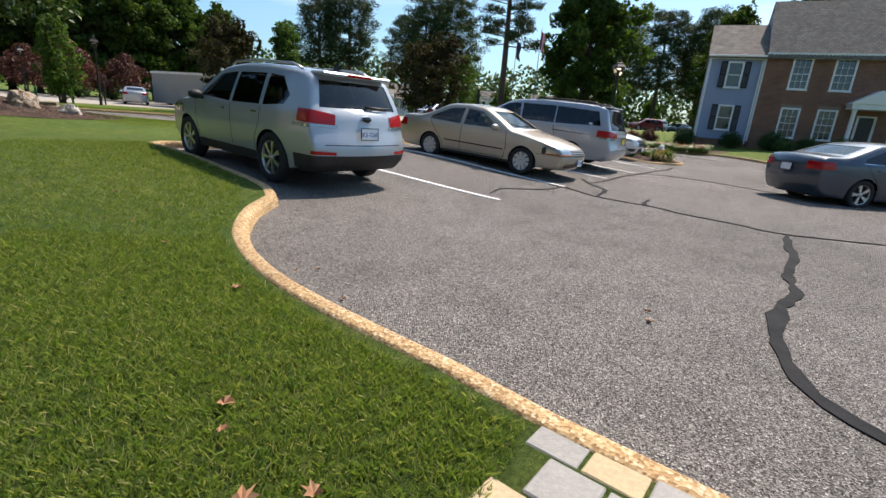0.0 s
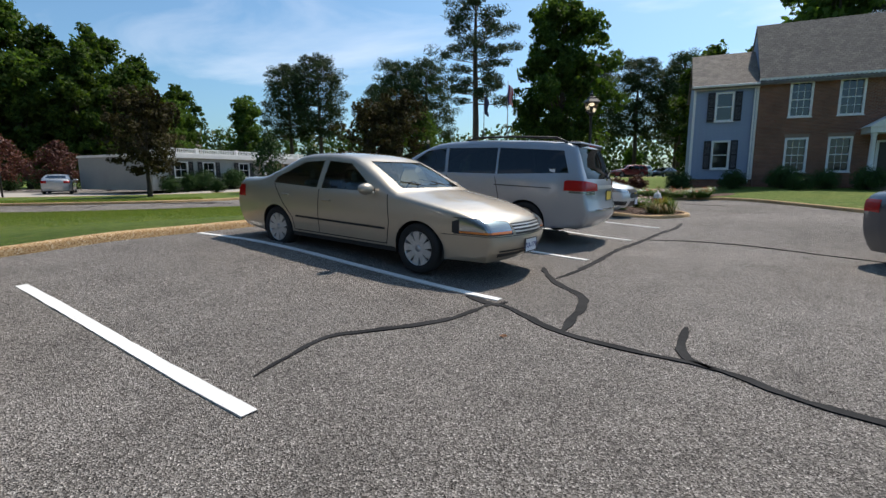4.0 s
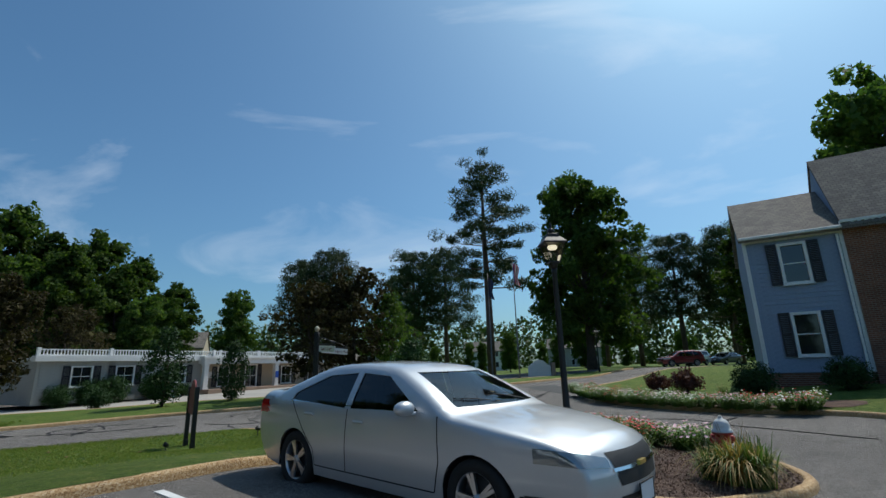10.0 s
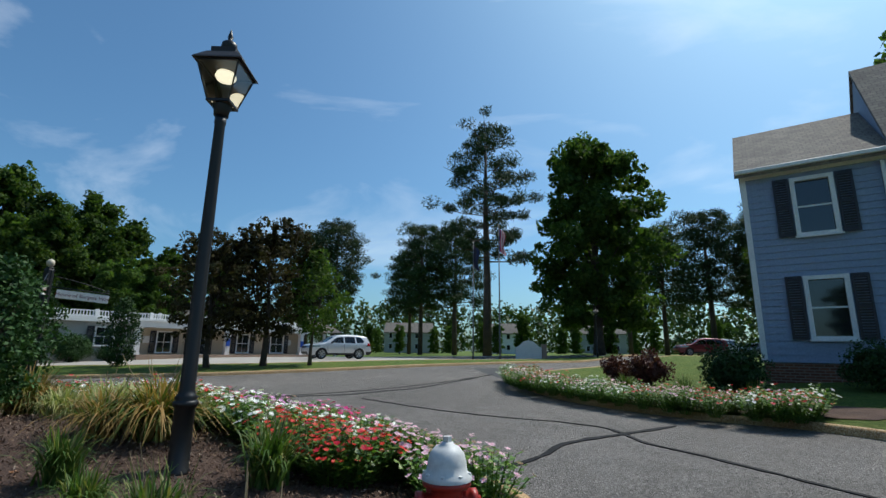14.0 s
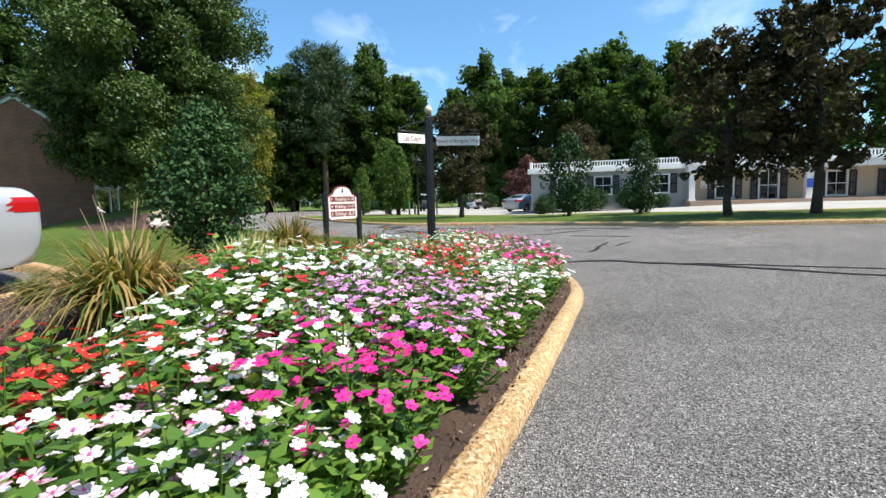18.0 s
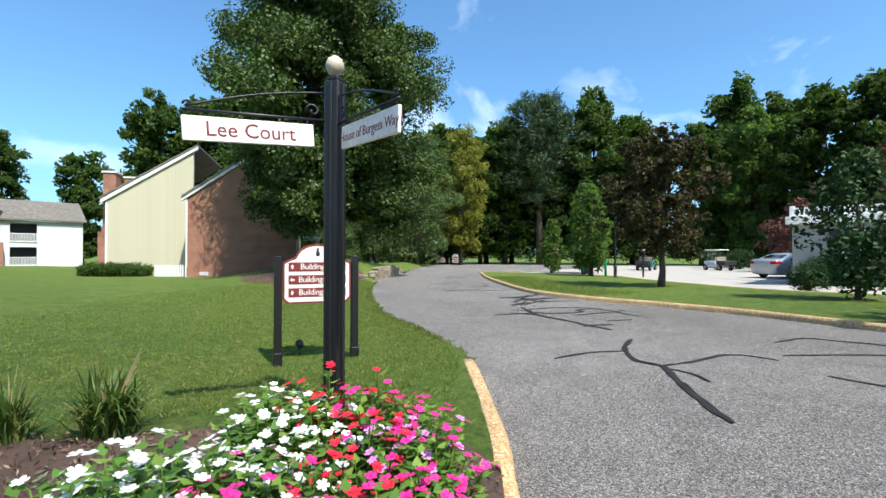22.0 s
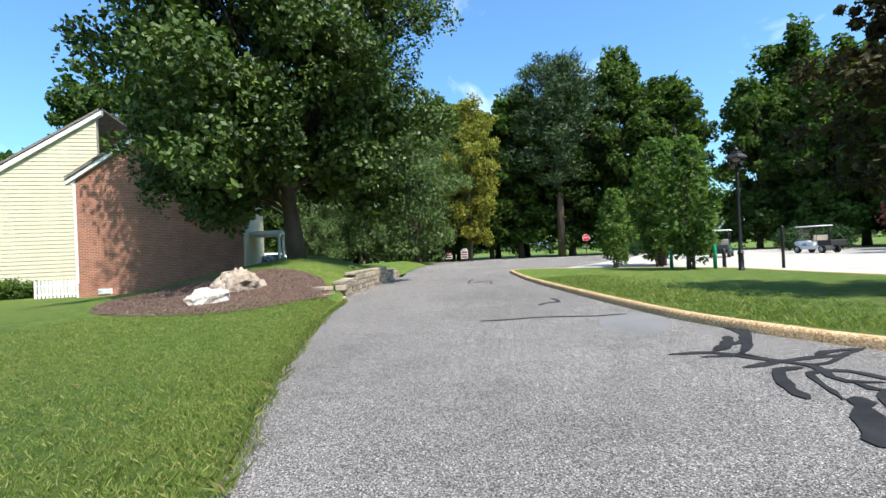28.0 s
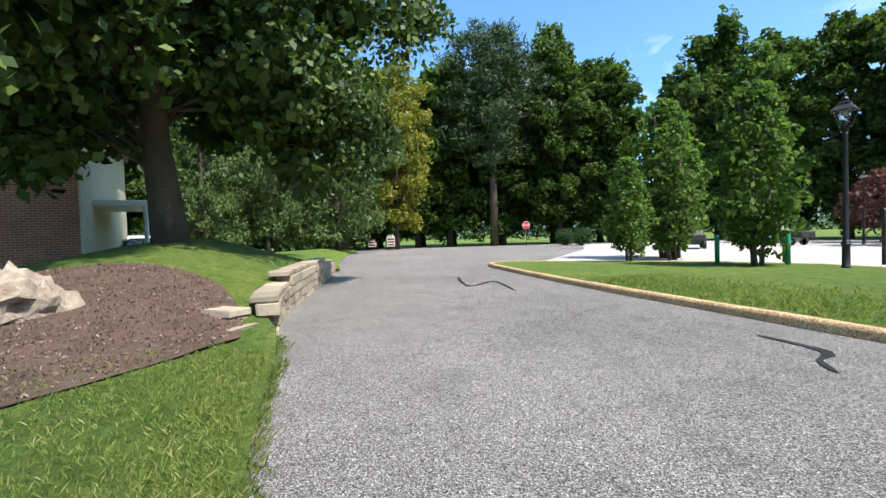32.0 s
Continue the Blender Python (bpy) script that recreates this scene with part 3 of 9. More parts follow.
BED_E = [(11.3, 38.8), (11.3, 37.0), (12.0, 35.0), (13.2, 33.3), (14.5, 32.1), (15.7, 31.0), (16.4, 30.2), (17.2, 30.8), (16.2, 32.6), (15.0, 34.4), (14.0, 36.6), (13.0, 39.2), (12.0, 39.8)]
tagged(sheet("bed_east", spline(BED_E, 0.4, True), M_MULCH, lambda x, y: height(x, y) + 0.125, 0.6), "mulch bed edged by a kerb", "flower bed")

# ---- building helpers ----
def box_uv(ob):
    """Lay texture metres on each face by the way that it looks."""
    me = ob.data
    uv = me.uv_layers.new(name="UVMap")
    for p in me.polygons:
        n = p.normal
        ax = max(range(3), key=lambda k: abs(n[k]))
        for li in p.loop_indices:
            c = me.vertices[me.loops[li].vertex_index].co
            if ax == 2:
                uv.data[li].uv = (c.x, c.y)
            elif abs(n.z) > 0.3:
                uv.data[li].uv = (c.x if ax == 1 else c.y, math.hypot(c.z, c.y if ax == 1 else c.x))
            else:
                uv.data[li].uv = (c.x if ax == 1 else c.y, c.z)
    return ob


def wall_cells(x0, x1, z0, z1, holes):
    """Rectangles that fill a wall round its openings."""
    xs = sorted({x0, x1, *[v for h in holes for v in (h[0], h[1]) if x0 < v < x1]})
    zs = sorted({z0, z1, *[v for h in holes for v in (h[2], h[3]) if z0 < v < z1]})
    for a, b in zip(xs, xs[1:]):
        for c, d in zip(zs, zs[1:]):
            mx, mz = (a + b) / 2, (c + d) / 2
            if not any(h[0] < mx < h[1] and h[2] < mz < h[3] for h in holes):
                yield a, b, c, d


def wall(name, x0, x1, z0, z1, holes, y0, y1, material, parent, label=""):
    bm = bmesh.new()
    for a, b, c, d in wall_cells(x0, x1, z0, z1, holes):
        add_box(bm, a, y0, c, b, y1, d)
    bmesh.ops.remove_doubles(bm, verts=bm.verts, dist=1e-4)
    seen, dead = {}, []
    for f in bm.faces:
        k = tuple(sorted(v.index for v in f.verts))
        key = frozenset(id(v) for v in f.verts)
        if key in seen:
            dead += [f, seen[key]]
        seen[key] = f
    bmesh.ops.delete(bm, geom=list(set(dead)), context="FACES_ONLY")
    return box_uv(part(name, bm, material, parent, label))


BOARD_MESHES = {}


def siding(x0, x1, z0, z1, holes, y, material, parent, step=0.19, slope=None):
    """Lapped boards, each its own piece, cut at the openings."""
    z, k = z0, 0
    while z < z1 - 0.03:
        zt = min(z + step, z1)
        a0, b0 = (x0, x1) if slope is None else slope((z + zt) / 2)
        cuts = [(a0, b0)]
        for h in holes:
            if h[2] - 0.02 < (z + zt) / 2 < h[3] + 0.02:
                nxt = []
                for a, b in cuts:
                    if h[1] <= a or h[0] >= b:
                        nxt.append((a, b))
                    else:
                        if h[0] > a + 0.02:
                            nxt.append((a, h[0]))
                        if h[1] < b - 0.02:
                            nxt.append((h[1], b))
                cuts = nxt
        for a, b in cuts:
            if b - a < 0.03:
                continue
            v = [(a, y - 0.028, z), (b, y - 0.028, z), (b, y - 0.006, zt + 0.01), (a, y - 0.006, zt + 0.01), (a, y, z), (b, y, z), (b, y, zt + 0.01), (a, y, zt + 0.01)]
            f = [(0, 1, 2, 3), (1, 0, 4, 5), (0, 3, 7, 4), (2, 1, 5, 6), (3, 2, 6, 7)]
            key = (material.name, round(b - a, 3), round(zt - z, 3), round(a, 3), round(y, 3))
            if key not in BOARD_MESHES:
                me = bpy.data.meshes.new("board")
                me.from_pydata([(p[0], p[1], p[2] - z) for p in v], [], f)
                me.materials.append(material)
                BOARD_MESHES[key] = me
            ob = new("board", BOARD_MESHES[key])
            ob.parent = parent
            ob.location = (0, 0, z)
        z += step
        k += 1


def window_unit(parent, x0, x1, z0, z1, y, cols=3, rows=4, shutters=True, curtain=False, name="window", trim=0.11):
    """A white sash window in its opening: casing, sill, sash bars, panes and shutters."""
    bm = bmesh.new()
    for a, b, c, d in ((x0, x0 + trim, z0, z1), (x1 - trim, x1, z0, z1), (x0 + trim, x1 - trim, z1 - trim, z1), (x0 + trim, x1 - trim, z0, z0 + trim * 0.8)):
        add_box(bm, a, y - 0.06, c, b, y + 0.10, d)
    fr = part(name, bm, M_WHITE, parent, "white sash window with small panes")
    ix0, ix1, iz0, iz1 = x0 + trim, x1 - trim, z0 + trim * 0.8, z1 - trim
    mid = (iz0 + iz1) / 2
    box("sill", x0 - 0.04, y - 0.11, z0 - 0.05, x1 + 0.04, y - 0.062, z0 - 0.002, M_WHITE, fr)
    box("pane", ix0, y + 0.055, mid, ix1, y + 0.062, iz1, M_GLASS, fr, "dark reflecting glass")
    box("pane", ix0, y + 0.035, iz0, ix1, y + 0.042, mid, M_GLASS, fr, "dark reflecting glass")
    bm = bmesh.new()
    add_box(bm, ix0, y + 0.012, mid - 0.022, ix1, y + 0.034, mid + 0.022)
    for i in range(1, cols):
        xx = ix0 + (ix1 - ix0) * i / cols
        add_box(bm, xx - 0.010, y + 0.036, mid + 0.022, xx + 0.010, y + 0.054, iz1)
        add_box(bm, xx - 0.010, y + 0.018, iz0, xx + 0.010, y + 0.034, mid - 0.022)
    for i in range(1, rows):
        zz = iz0 + (iz1 - iz0) * i / rows
        if abs(zz - mid) > 0.05:
            yy = y + 0.036 if zz > mid else y + 0.016
            add_box(bm, ix0, yy - 0.004, zz - 0.010, ix1, yy + 0.016, zz + 0.010)
    part("sash_bars", bm, M_WHITE, fr)
    if curtain:
        bm = bmesh.new()
        add_box(bm, ix0, y + 0.09, iz0, ix1, y + 0.095, iz1)
        part("curtain", bm, M_CURTAIN, fr)
    if shutters:
        for sx in (x0 - 0.40, x1 + 0.03):
            bm = bmesh.new()
            add_box(bm, sx, y - 0.075, z0, sx + 0.06, y - 0.03, z1)
            add_box(bm, sx + 0.31, y - 0.075, z0, sx + 0.37, y - 0.03, z1)
            for zz in (z0, (z0 + z1) / 2 - 0.04, z1 - 0.08):
                add_box(bm, sx + 0.06, y - 0.072, zz, sx + 0.31, y - 0.03, zz + 0.08)
            nz = int((z1 - z0) / 0.07)
            for i in range(nz):
                zz = z0 + (z1 - z0) * (i + 0.5) / nz
                add_box(bm, sx + 0.06, y - 0.062, zz - 0.022, sx + 0.31, y - 0.045, zz + 0.022)
            part("shutter", bm, M_SHUTTER, parent, "black louvred shutter")
    return fr


def prism(name, pts, material, parent, label=""):
    """A solid from two like outlines given as one list of (front, back) points."""
    n = len(pts)
    v = [p[0] for p in pts] + [p[1] for p in pts]
    f = [tuple(range(n)), tuple(range(2 * n - 1, n - 1, -1))] + [(i, i + n, (i + 1) % n + n, (i + 1) % n) for i in range(n)]
    ob = link_mesh(name, v, f, material, parent, False, label)
    return box_uv(ob)


def gable_roof(parent, x0, x1, yf, yr, ze, zr, over=0.3, t=0.16, material=None, yb=None):
    """Two slopes with thickness; eaves at yf, ridge at yr."""
    yb = 2 * yr - yf if yb is None else yb
    k = (zr - ze) / (yr - yf)
    e = ze - k * over
    mt = material or M_SHINGLE
    for nm, ya in (("roof", yf - over), ("roof", yb + over)):
        v = [((x0, ya, e), (x1, ya, e)), ((x0, yr, zr), (x1, yr, zr)), ((x0, yr, zr + t), (x1, yr, zr + t)), ((x0, ya, e + t), (x1, ya, e + t))]
        prism(nm, v, mt, parent, "weathered brown shingle roof")


# ---- the blue and brick house ----
def blue_brick_house():
    m = pose(18.47, 35.45, 0.06, 0, 0, -24.5) @ Matrix.Scale(0.985, 4)
    h = tagged(empty("house", m), "two-storey house, blue clapboard wing beside a brown brick front", "house")
    base, B = 0.75, 0.45
    hb = [(-0.08, 0.90, 1.62, 3.33), (-0.06, 0.92, 4.45, 6.15)]
    wall("wall", -1.2, 2.1, 1.0, 6.45, hb, 0.0, 0.25, M_BLUESIDING, h, "blue clapboard wall")
    wall("foundation", -1.2, 2.1, 0.2, 1.0, [], 0.02, 0.27, M_BRICK, h, "brick foundation")
    siding(-1.1, 2.02, 1.02, 6.3, hb, -0.001, M_BLUESIDING, h, 0.19)
    wall("wall", -1.2, -0.95, 0.2, 6.45, [], 0.25, 6.0, M_BLUESIDING, h)
    prism("gable", [((-1.2, 0.02, 6.45), (-0.98, 0.02, 6.45)), ((-1.2, 3.0, 8.7), (-0.98, 3.0, 8.7)), ((-1.2, 6.0, 6.45), (-0.98, 6.0, 6.45))], M_BLUESIDING, h)
    wall("wall", -1.2, 14.5, 0.2, 6.45, [], 6.0, 6.25, M_BLUESIDING, h)
    box("corner_board", -1.24, -0.045, 1.0, -1.1, 0.0, 6.3, M_WHITE, h)
    box("corner_board", 2.02, -0.045, 1.0, 2.14, 0.0, 6.3, M_WHITE, h)
    box("downpipe", 1.9, -0.13, 0.8, 1.98, -0.05, 6.25, M_WHITE, h)
    box("frieze", -1.24, -0.06, 6.3, 2.14, -0.002, 6.62, M_WHITE, h)
    box("gutter", -1.34, -0.38, 6.42, 2.14, -0.26, 6.54, M_WHITE, h, bev=0.015)
    gable_roof(h, -1.36, 2.14, 0.0, 3.0, 6.55, 8.8, 0.3)
    for x0, x1, z0, z1 in hb:
        window_unit(h, x0, x1, z0, z1, -0.03, 1, 2, True, True)
    # brick front stands a little forward
    y = -0.10
    bw = [(3.6, 4.7, 4.5, 6.46), (5.85, 7.0, 4.5, 6.46), (3.6, 4.7, 1.42, 3.36), (5.6, 6.7, 1.42, 3.36), (9.2, 10.3, 4.5, 6.46), (11.6, 12.7, 4.5, 6.46), (9.9, 11.0, 1.42, 3.36), (11.8, 12.9, 1.42, 3.36), (7.72, 8.75, 0.95, 3.1)]
    wall("wall", 2.14, 14.5, 0.2, 6.62, bw, y, y + 0.3, M_BRICK, h, "brown brick wall with pale mortar")
    wall("wall", 2.14, 2.4, 6.5, 6.62, [], y + 0.3, 6.0, M_BRICK, h)
    prism("gable", [((2.16, y + 0.02, 6.62), (2.38, y + 0.02, 6.62)), ((2.16, 3.0, 10.25), (2.38, 3.0, 10.25)), ((2.16, 6.0, 6.62), (2.38, 6.0, 6.62))], M_BLUESIDING, h)
    wall("wall", 14.25, 14.5, 0.2, 6.62, [], y + 0.3, 6.0, M_BRICK, h)
    prism("gable", [((14.25, y, 6.62), (14.5, y, 6.62)), ((14.25, 3.0, 10.25), (14.5, 3.0, 10.25)), ((14.25, 6.0, 6.62), (14.5, 6.0, 6.62))], M_BRICK, h)
    for x0, x1, z0, z1 in bw[:8]:
        window_unit(h, x0, x1, z0, z1, y + 0.02, 3, 4, False, False)
        box("lintel", x0 - 0.05, y - 0.02, z1 + 0.003, x1 + 0.05, y + 0.05, z1 + 0.2, M_BRICK, h)
    bm = bmesh.new()
    add_box(bm, 2.08, y - 0.28, 6.62, 14.6, y - 0.003, 6.72)
    add_box(bm, 2.08, y - 0.18, 6.46, 14.6, y - 0.006, 6.615)
    for i in range(60):
        xx = 2.4 + i * 0.205
        add_box(bm, xx, y - 0.26, 6.55, xx + 0.09, y - 0.185, 6.615)
    part("cornice", bm, M_WHITE, h, "white dentil cornice")
    gable_roof(h, 2.1, 14.7, y, 3.0, 6.72, 10.3, 0.32)
    # porch with pediment
    bm = bmesh.new()
    add_box(bm, 7.0, y - 1.35, 3.42, 9.5, y - 0.002, 3.72)
    part("entablature", bm, M_WHITE, h)
    prism("pediment", [((6.9, y - 1.4, 3.725), (6.9, y - 0.01, 3.725)), ((9.6, y - 1.4, 3.725), (9.6, y - 0.01, 3.725)), ((8.25, y - 1.4, 4.55), (8.25, y - 0.01, 4.55))], M_WHITE, h, "white porch pediment")
    for xx in (7.22, 9.28):
        lathe("column", [(0, 0.75), (0.17, 0.75), (0.17, 0.85), (0.13, 0.9), (0.115, 3.25), (0.15, 3.32), (0.15, 3.42), (0, 3.42)], M_WHITE, h, 16, Matrix.Translation((xx, y - 1.15, 0)), "white round porch column")
    box("step", 6.95, y - 1.45, 0.4, 9.55, y - 0.02, 0.76, M_BRICK, h)
    dr = box("door", 7.86, y + 0.08, 0.95, 8.62, y + 0.13, 3.0, M_DOOR, h, "dark panelled front door")
    box("door_frame", 7.72, y + 0.03, 0.95, 7.86, y + 0.16, 3.1, M_WHITE, dr)
    box("door_frame", 8.62, y + 0.03, 0.95, 8.75, y + 0.16, 3.1, M_WHITE, dr)
    box("door_frame", 7.86, y + 0.03, 3.0, 8.62, y + 0.16, 3.1, M_WHITE, dr)
    for z0, z1 in ((1.1, 1.8), (1.95, 2.85)):
        for xx in (7.93, 8.27):
            box("door_panel", xx, y + 0.06, z0, xx + 0.27, y + 0.079, z1, M_DOOR, dr, bev=0.008)
    lathe("knob", [(0, -0.03), (0.03, -0.025), (0.035, 0), (0.02, 0.02), (0, 0.03)], mat("brass", (0.6, 0.4, 0.12), 0.3, 1.0), dr, 10, Matrix.Translation((8.54, y + 0.03, 1.95)))
    return h


blue_brick_house()


# ---- the low clubhouse ----
def balustrade(parent, x0, x1, y, z, material=None):
    bm = bmesh.new()
    add_box(bm, x0, y - 0.05, z, x1, y + 0.05, z + 0.08)
    add_box(bm, x0, y - 0.05, z + 0.36, x1, y + 0.05, z + 0.42)
    n = int((x1 - x0) / 0.16)
    for i in range(n):
        xx = x0 + (i + 0.5) * (x1 - x0) / n
        add_box(bm, xx - 0.028, y - 0.028, z + 0.08, xx + 0.028, y + 0.028, z + 0.36)
    part("balustrade", bm, M_WHITE, parent, "white roof balustrade with slim balusters")
    k = max(2, int((x1 - x0) / 3.0) + 1)
    for i in range(k):
        xx = x0 + (x1 - x0) * i / (k - 1)
        box("post", xx - 0.09, y - 0.09, z, xx + 0.09, y + 0.09, z + 0.5, M_WHITE, parent, bev=0.01)


def clubhouse():
    d = Vector((0.454, 0.891, 0))
    back = Vector((-0.891, 0.454, 0))
    m = Matrix(((d.x, back.x, 0, -14.5), (d.y, back.y, 0, 47.0), (0, 0, 0.9, 0.15), (0, 0, 0, 1)))
    h = tagged(empty("clubhouse", m), "low cream clubhouse with white portico, dark shutters and roof balustrade", "building")
    wins = [(-6.6, -5.5, 1.2, 2.5), (-4.3, -3.2, 1.2, 2.5), (-1.0, 0.1, 1.2, 2.5)]
    wall("wall", -8.2, 1.2, 0.2, 2.95, wins, 0.0, 0.25, M_GREYSIDING, h, "pale grey clapboard wall")
    siding(-8.05, 1.1, 0.75, 2.8, [(a - 0.4, b + 0.4, c, e) for a, b, c, e in wins], -0.001, M_GREYSIDING, h, 0.2)
    for a, b, c, e in wins:
        window_unit(h, a, b, c, e, -0.03, 2, 2, True, False, trim=0.08)
    bm = bmesh.new()
    add_box(bm, -8.4, -0.3, 2.8, 1.0, 0.3, 3.15)
    part("fascia", bm, M_WHITE, h)
    box("ceiling", -8.3, 0.3, 2.9, 15.5, 9.5, 3.1, M_WHITE, h, "flat roof deck")
    balustrade(h, -8.2, 2.6, 0.1, 3.15)
    # portico
    pw = [(2.7, 3.75, 0.75, 2.35), (5.0, 6.1, 0.6, 2.5), (8.4, 9.5, 0.75, 2.35), (11.3, 12.6, 0.75, 2.35)]
    wall("wall", 1.2, 14.2, 0.2, 2.6, pw, 0.5, 0.72, M_TAN, h, "tan stucco wall behind the portico")
    for a, b, c, e in pw:
        window_unit(h, a, b, c, e, 0.47, 2, 2, True, False, trim=0.08)
    bm = bmesh.new()
    add_box(bm, 0.95, -0.75, 2.55, 14.3, 0.72, 2.95)
    add_box(bm, 0.85, -0.85, 2.955, 14.4, 0.72, 3.12)
    part("entablature", bm, M_WHITE, h, "white portico beam")
    for xx in (1.2, 7.15, 13.6):
        bm = bmesh.new()
        add_box(bm, xx - 0.2, -0.7, 0.55, xx + 0.2, -0.3, 0.75)
        add_box(bm, xx - 0.16, -0.66, 0.75, xx + 0.16, -0.34, 2.4)
        add_box(bm, xx - 0.2, -0.7, 2.4, xx + 0.2, -0.3, 2.548)
        part("column", bm, M_WHITE, h, "square white column")
    box("walk", 0.9, -1.6, 0.3, 14.4, 0.5, 0.62, M_BRICK2, h, "brick paved walk")
    balustrade(h, 2.0, 13.2, -0.1, 3.13)
    wall("wall", 14.2, 14.45, 0.2, 2.95, [], 0.4, 9.5, M_TAN, h)
    wall("wall", -8.2, 15, 0.2, 2.95, [], 9.3, 9.5, M_GREYSIDING, h)
    wall("wall", -8.2, -7.95, 0.2, 2.95, [], 0.25, 9.3, M_GREYSIDING, h)
    # screened porch with hipped roof at the end
    for xx in (14.9, 16.2, 17.5):
        box("post", xx - 0.1, -0.4, 0.5, xx + 0.1, -0.2, 2.6, M_WHITE, h)
    prism("roof", [((14.3, -0.9, 2.75), (14.3, 5, 2.75)), ((17.9, -0.9, 2.75), (17.9, 5, 2.75)), ((17.0, 0.9, 3.9), (17.0, 4, 3.9)), ((14.3, 0.9, 3.9), (14.3, 4, 3.9))], M_SHINGLE, h, "brown shingle porch roof")
    bm = bmesh.new()
    for i in range(26):
        xx = 14.5 + i * 0.14
        add_box(bm, xx, -0.42, 0.6, xx + 0.06, -0.36, 1.45)
    add_box(bm, 14.45, -0.44, 1.45, 18.2, -0.34, 1.52)
    part("porch_rail", bm, M_WHITE, h, "white picket porch rail")
    for xx in (2.2, 13.0):
        s = box("wall_sign", xx - 0.3, 0.44, 1.45, xx + 0.3, 0.497, 1.95, M_WHITE, h, "small white notice board", bev=0.01)
    for xx in (7.15, 13.6):
        box("wall_sign", xx - 0.14, -0.71, 1.3, xx + 0.14, -0.662, 1.85, mat("blue_sign", (0.02, 0.08, 0.4), 0.4), h, "blue parking sign")
    return h


clubhouse()


# ---- the brick and yellow apartment ----
APARTMENT = Matrix(((-0.519, -0.855, 0, -20.38), (0.855, -0.519, 0, 6.09), (0, 0, 1, 0), (0, 0, 0, 1)))


def apartments():
    h = tagged(empty("apartment_building", APARTMENT.copy()), "apartment house with a sunlit red brick end and pale yellow siding", "building")
    # brick gable end looks down the local -y; x runs along it
    wall("wall", 0.0, 6.9, -0.6, 5.2, [], 0.0, 0.25, M_BRICK2, h, "red brick end wall with a projecting base")
    prism("gable", [((0, 0, 5.2), (0, 0.25, 5.2)), ((6.9, 0, 5.2), (6.9, 0.25, 5.2)), ((3.45, 0, 7.7), (3.45, 0.25, 7.7))], M_BRICK2, h)
    box_uv(box("base_course", -0.03, -0.05, -0.6, 6.93, -0.002, 0.55, M_BRICK2, h))
    bm = bmesh.new()
    add_box(bm, 0.75, -0.08, 0.0, 1.3, -0.053, 0.25)
    for i in range(5):
        add_box(bm, 0.79, -0.1, 0.03 + i * 0.042, 1.26, -0.082, 0.055 + i * 0.042)
    part("vent", bm, M_WHITE, h, "white louvred foundation vent")
    box("corner_board", -0.10, -0.03, -0.2, 0.0, 0.2, 5.2, M_WHITE, h)
    wall("wall", 6.72, 6.92, -0.6, 5.2, [], 0.25, 9.0, M_YELLOWSIDING, h)
    box("corner_board", 6.9, -0.03, -0.2, 6.96, 0.12, 5.2, M_YELLOWSIDING, h)
    porch = box("porch_roof", 6.93, 1.6, 2.55, 8.6, 5.0, 2.75, M_WHITE, h, "white porch roof", 0.02)
    for yy in (1.8, 4.8):
        lathe("column", [(0.11, 0.0), (0.11, 0.12), (0.08, 0.16), (0.075, 2.4), (0.11, 2.45), (0.11, 2.55)], M_WHITE, porch, 14, Matrix.Translation((8.4, yy, 0)))
    box("deck", 6.93, 1.5, -0.6, 8.6, 5.0, 0.0, M_CONCRETE, porch)
    for s in (1, -1):
        x_out = -0.35 if s > 0 else 7.25
        prism("rake_board", [((x_out, -0.14, 4.95), (x_out, 0.1, 4.95)), ((3.45, -0.14, 7.72), (3.45, 0.1, 7.72)), ((3.45, -0.14, 7.92), (3.45, 0.1, 7.92)), ((x_out, -0.14, 5.15), (x_out, 0.1, 5.15))][::s], M_WHITE, h)
        prism("roof", [((x_out, -0.2, 5.16), (x_out, 13, 5.16)), ((3.45, -0.2, 7.93), (3.45, 13, 7.93)), ((3.45, -0.2, 8.08), (3.45, 13, 8.08)), ((x_out, -0.2, 5.31), (x_out, 13, 5.31))][::s], M_SHINGLE, h, "brown shingle roof")
    # side behind the brick end, with windows in shade
    wall("wall", -0.02, 0.2, -0.6, 5.2, [], 0.25, 6.0, M_YELLOWSIDING, h)
    for z0, z1 in ((0.6, 2.0), (3.0, 4.6)):
        fr = box("window", -0.06, 1.4, z0, -0.023, 2.3, z1, M_WHITE, h, "white framed window")
        box("pane", -0.07, 1.5, z0 + 0.1, -0.062, 2.2, z1 - 0.1, M_GLASS, fr)
    # yellow wing, its gable end further back and to the side
    y0, xa, xb, hz, ap = 3.5, -6.0, -0.45, 5.2, 9.0
    wall("wall", xa, xb, -0.6, hz, [], y0, y0 + 0.25, M_YELLOWSIDING, h, "pale yellow lap siding")
    ridge = -0.2
    prism("gable", [((xa, y0, hz), (xa, y0 + 0.25, hz)), ((xb, y0, hz), (xb, y0 + 0.25, hz)), ((xb, y0, ap), (xb, y0 + 0.25, ap))], M_YELLOWSIDING, h)
    siding(xa + 0.1, xb, -0.3, ap - 0.15, [], y0 - 0.001, M_YELLOWSIDING, h, 0.2, lambda z: (xa + 0.1 if z < hz else xa + 0.1 + (z - hz) * (xb - xa) / (ap - hz), xb))
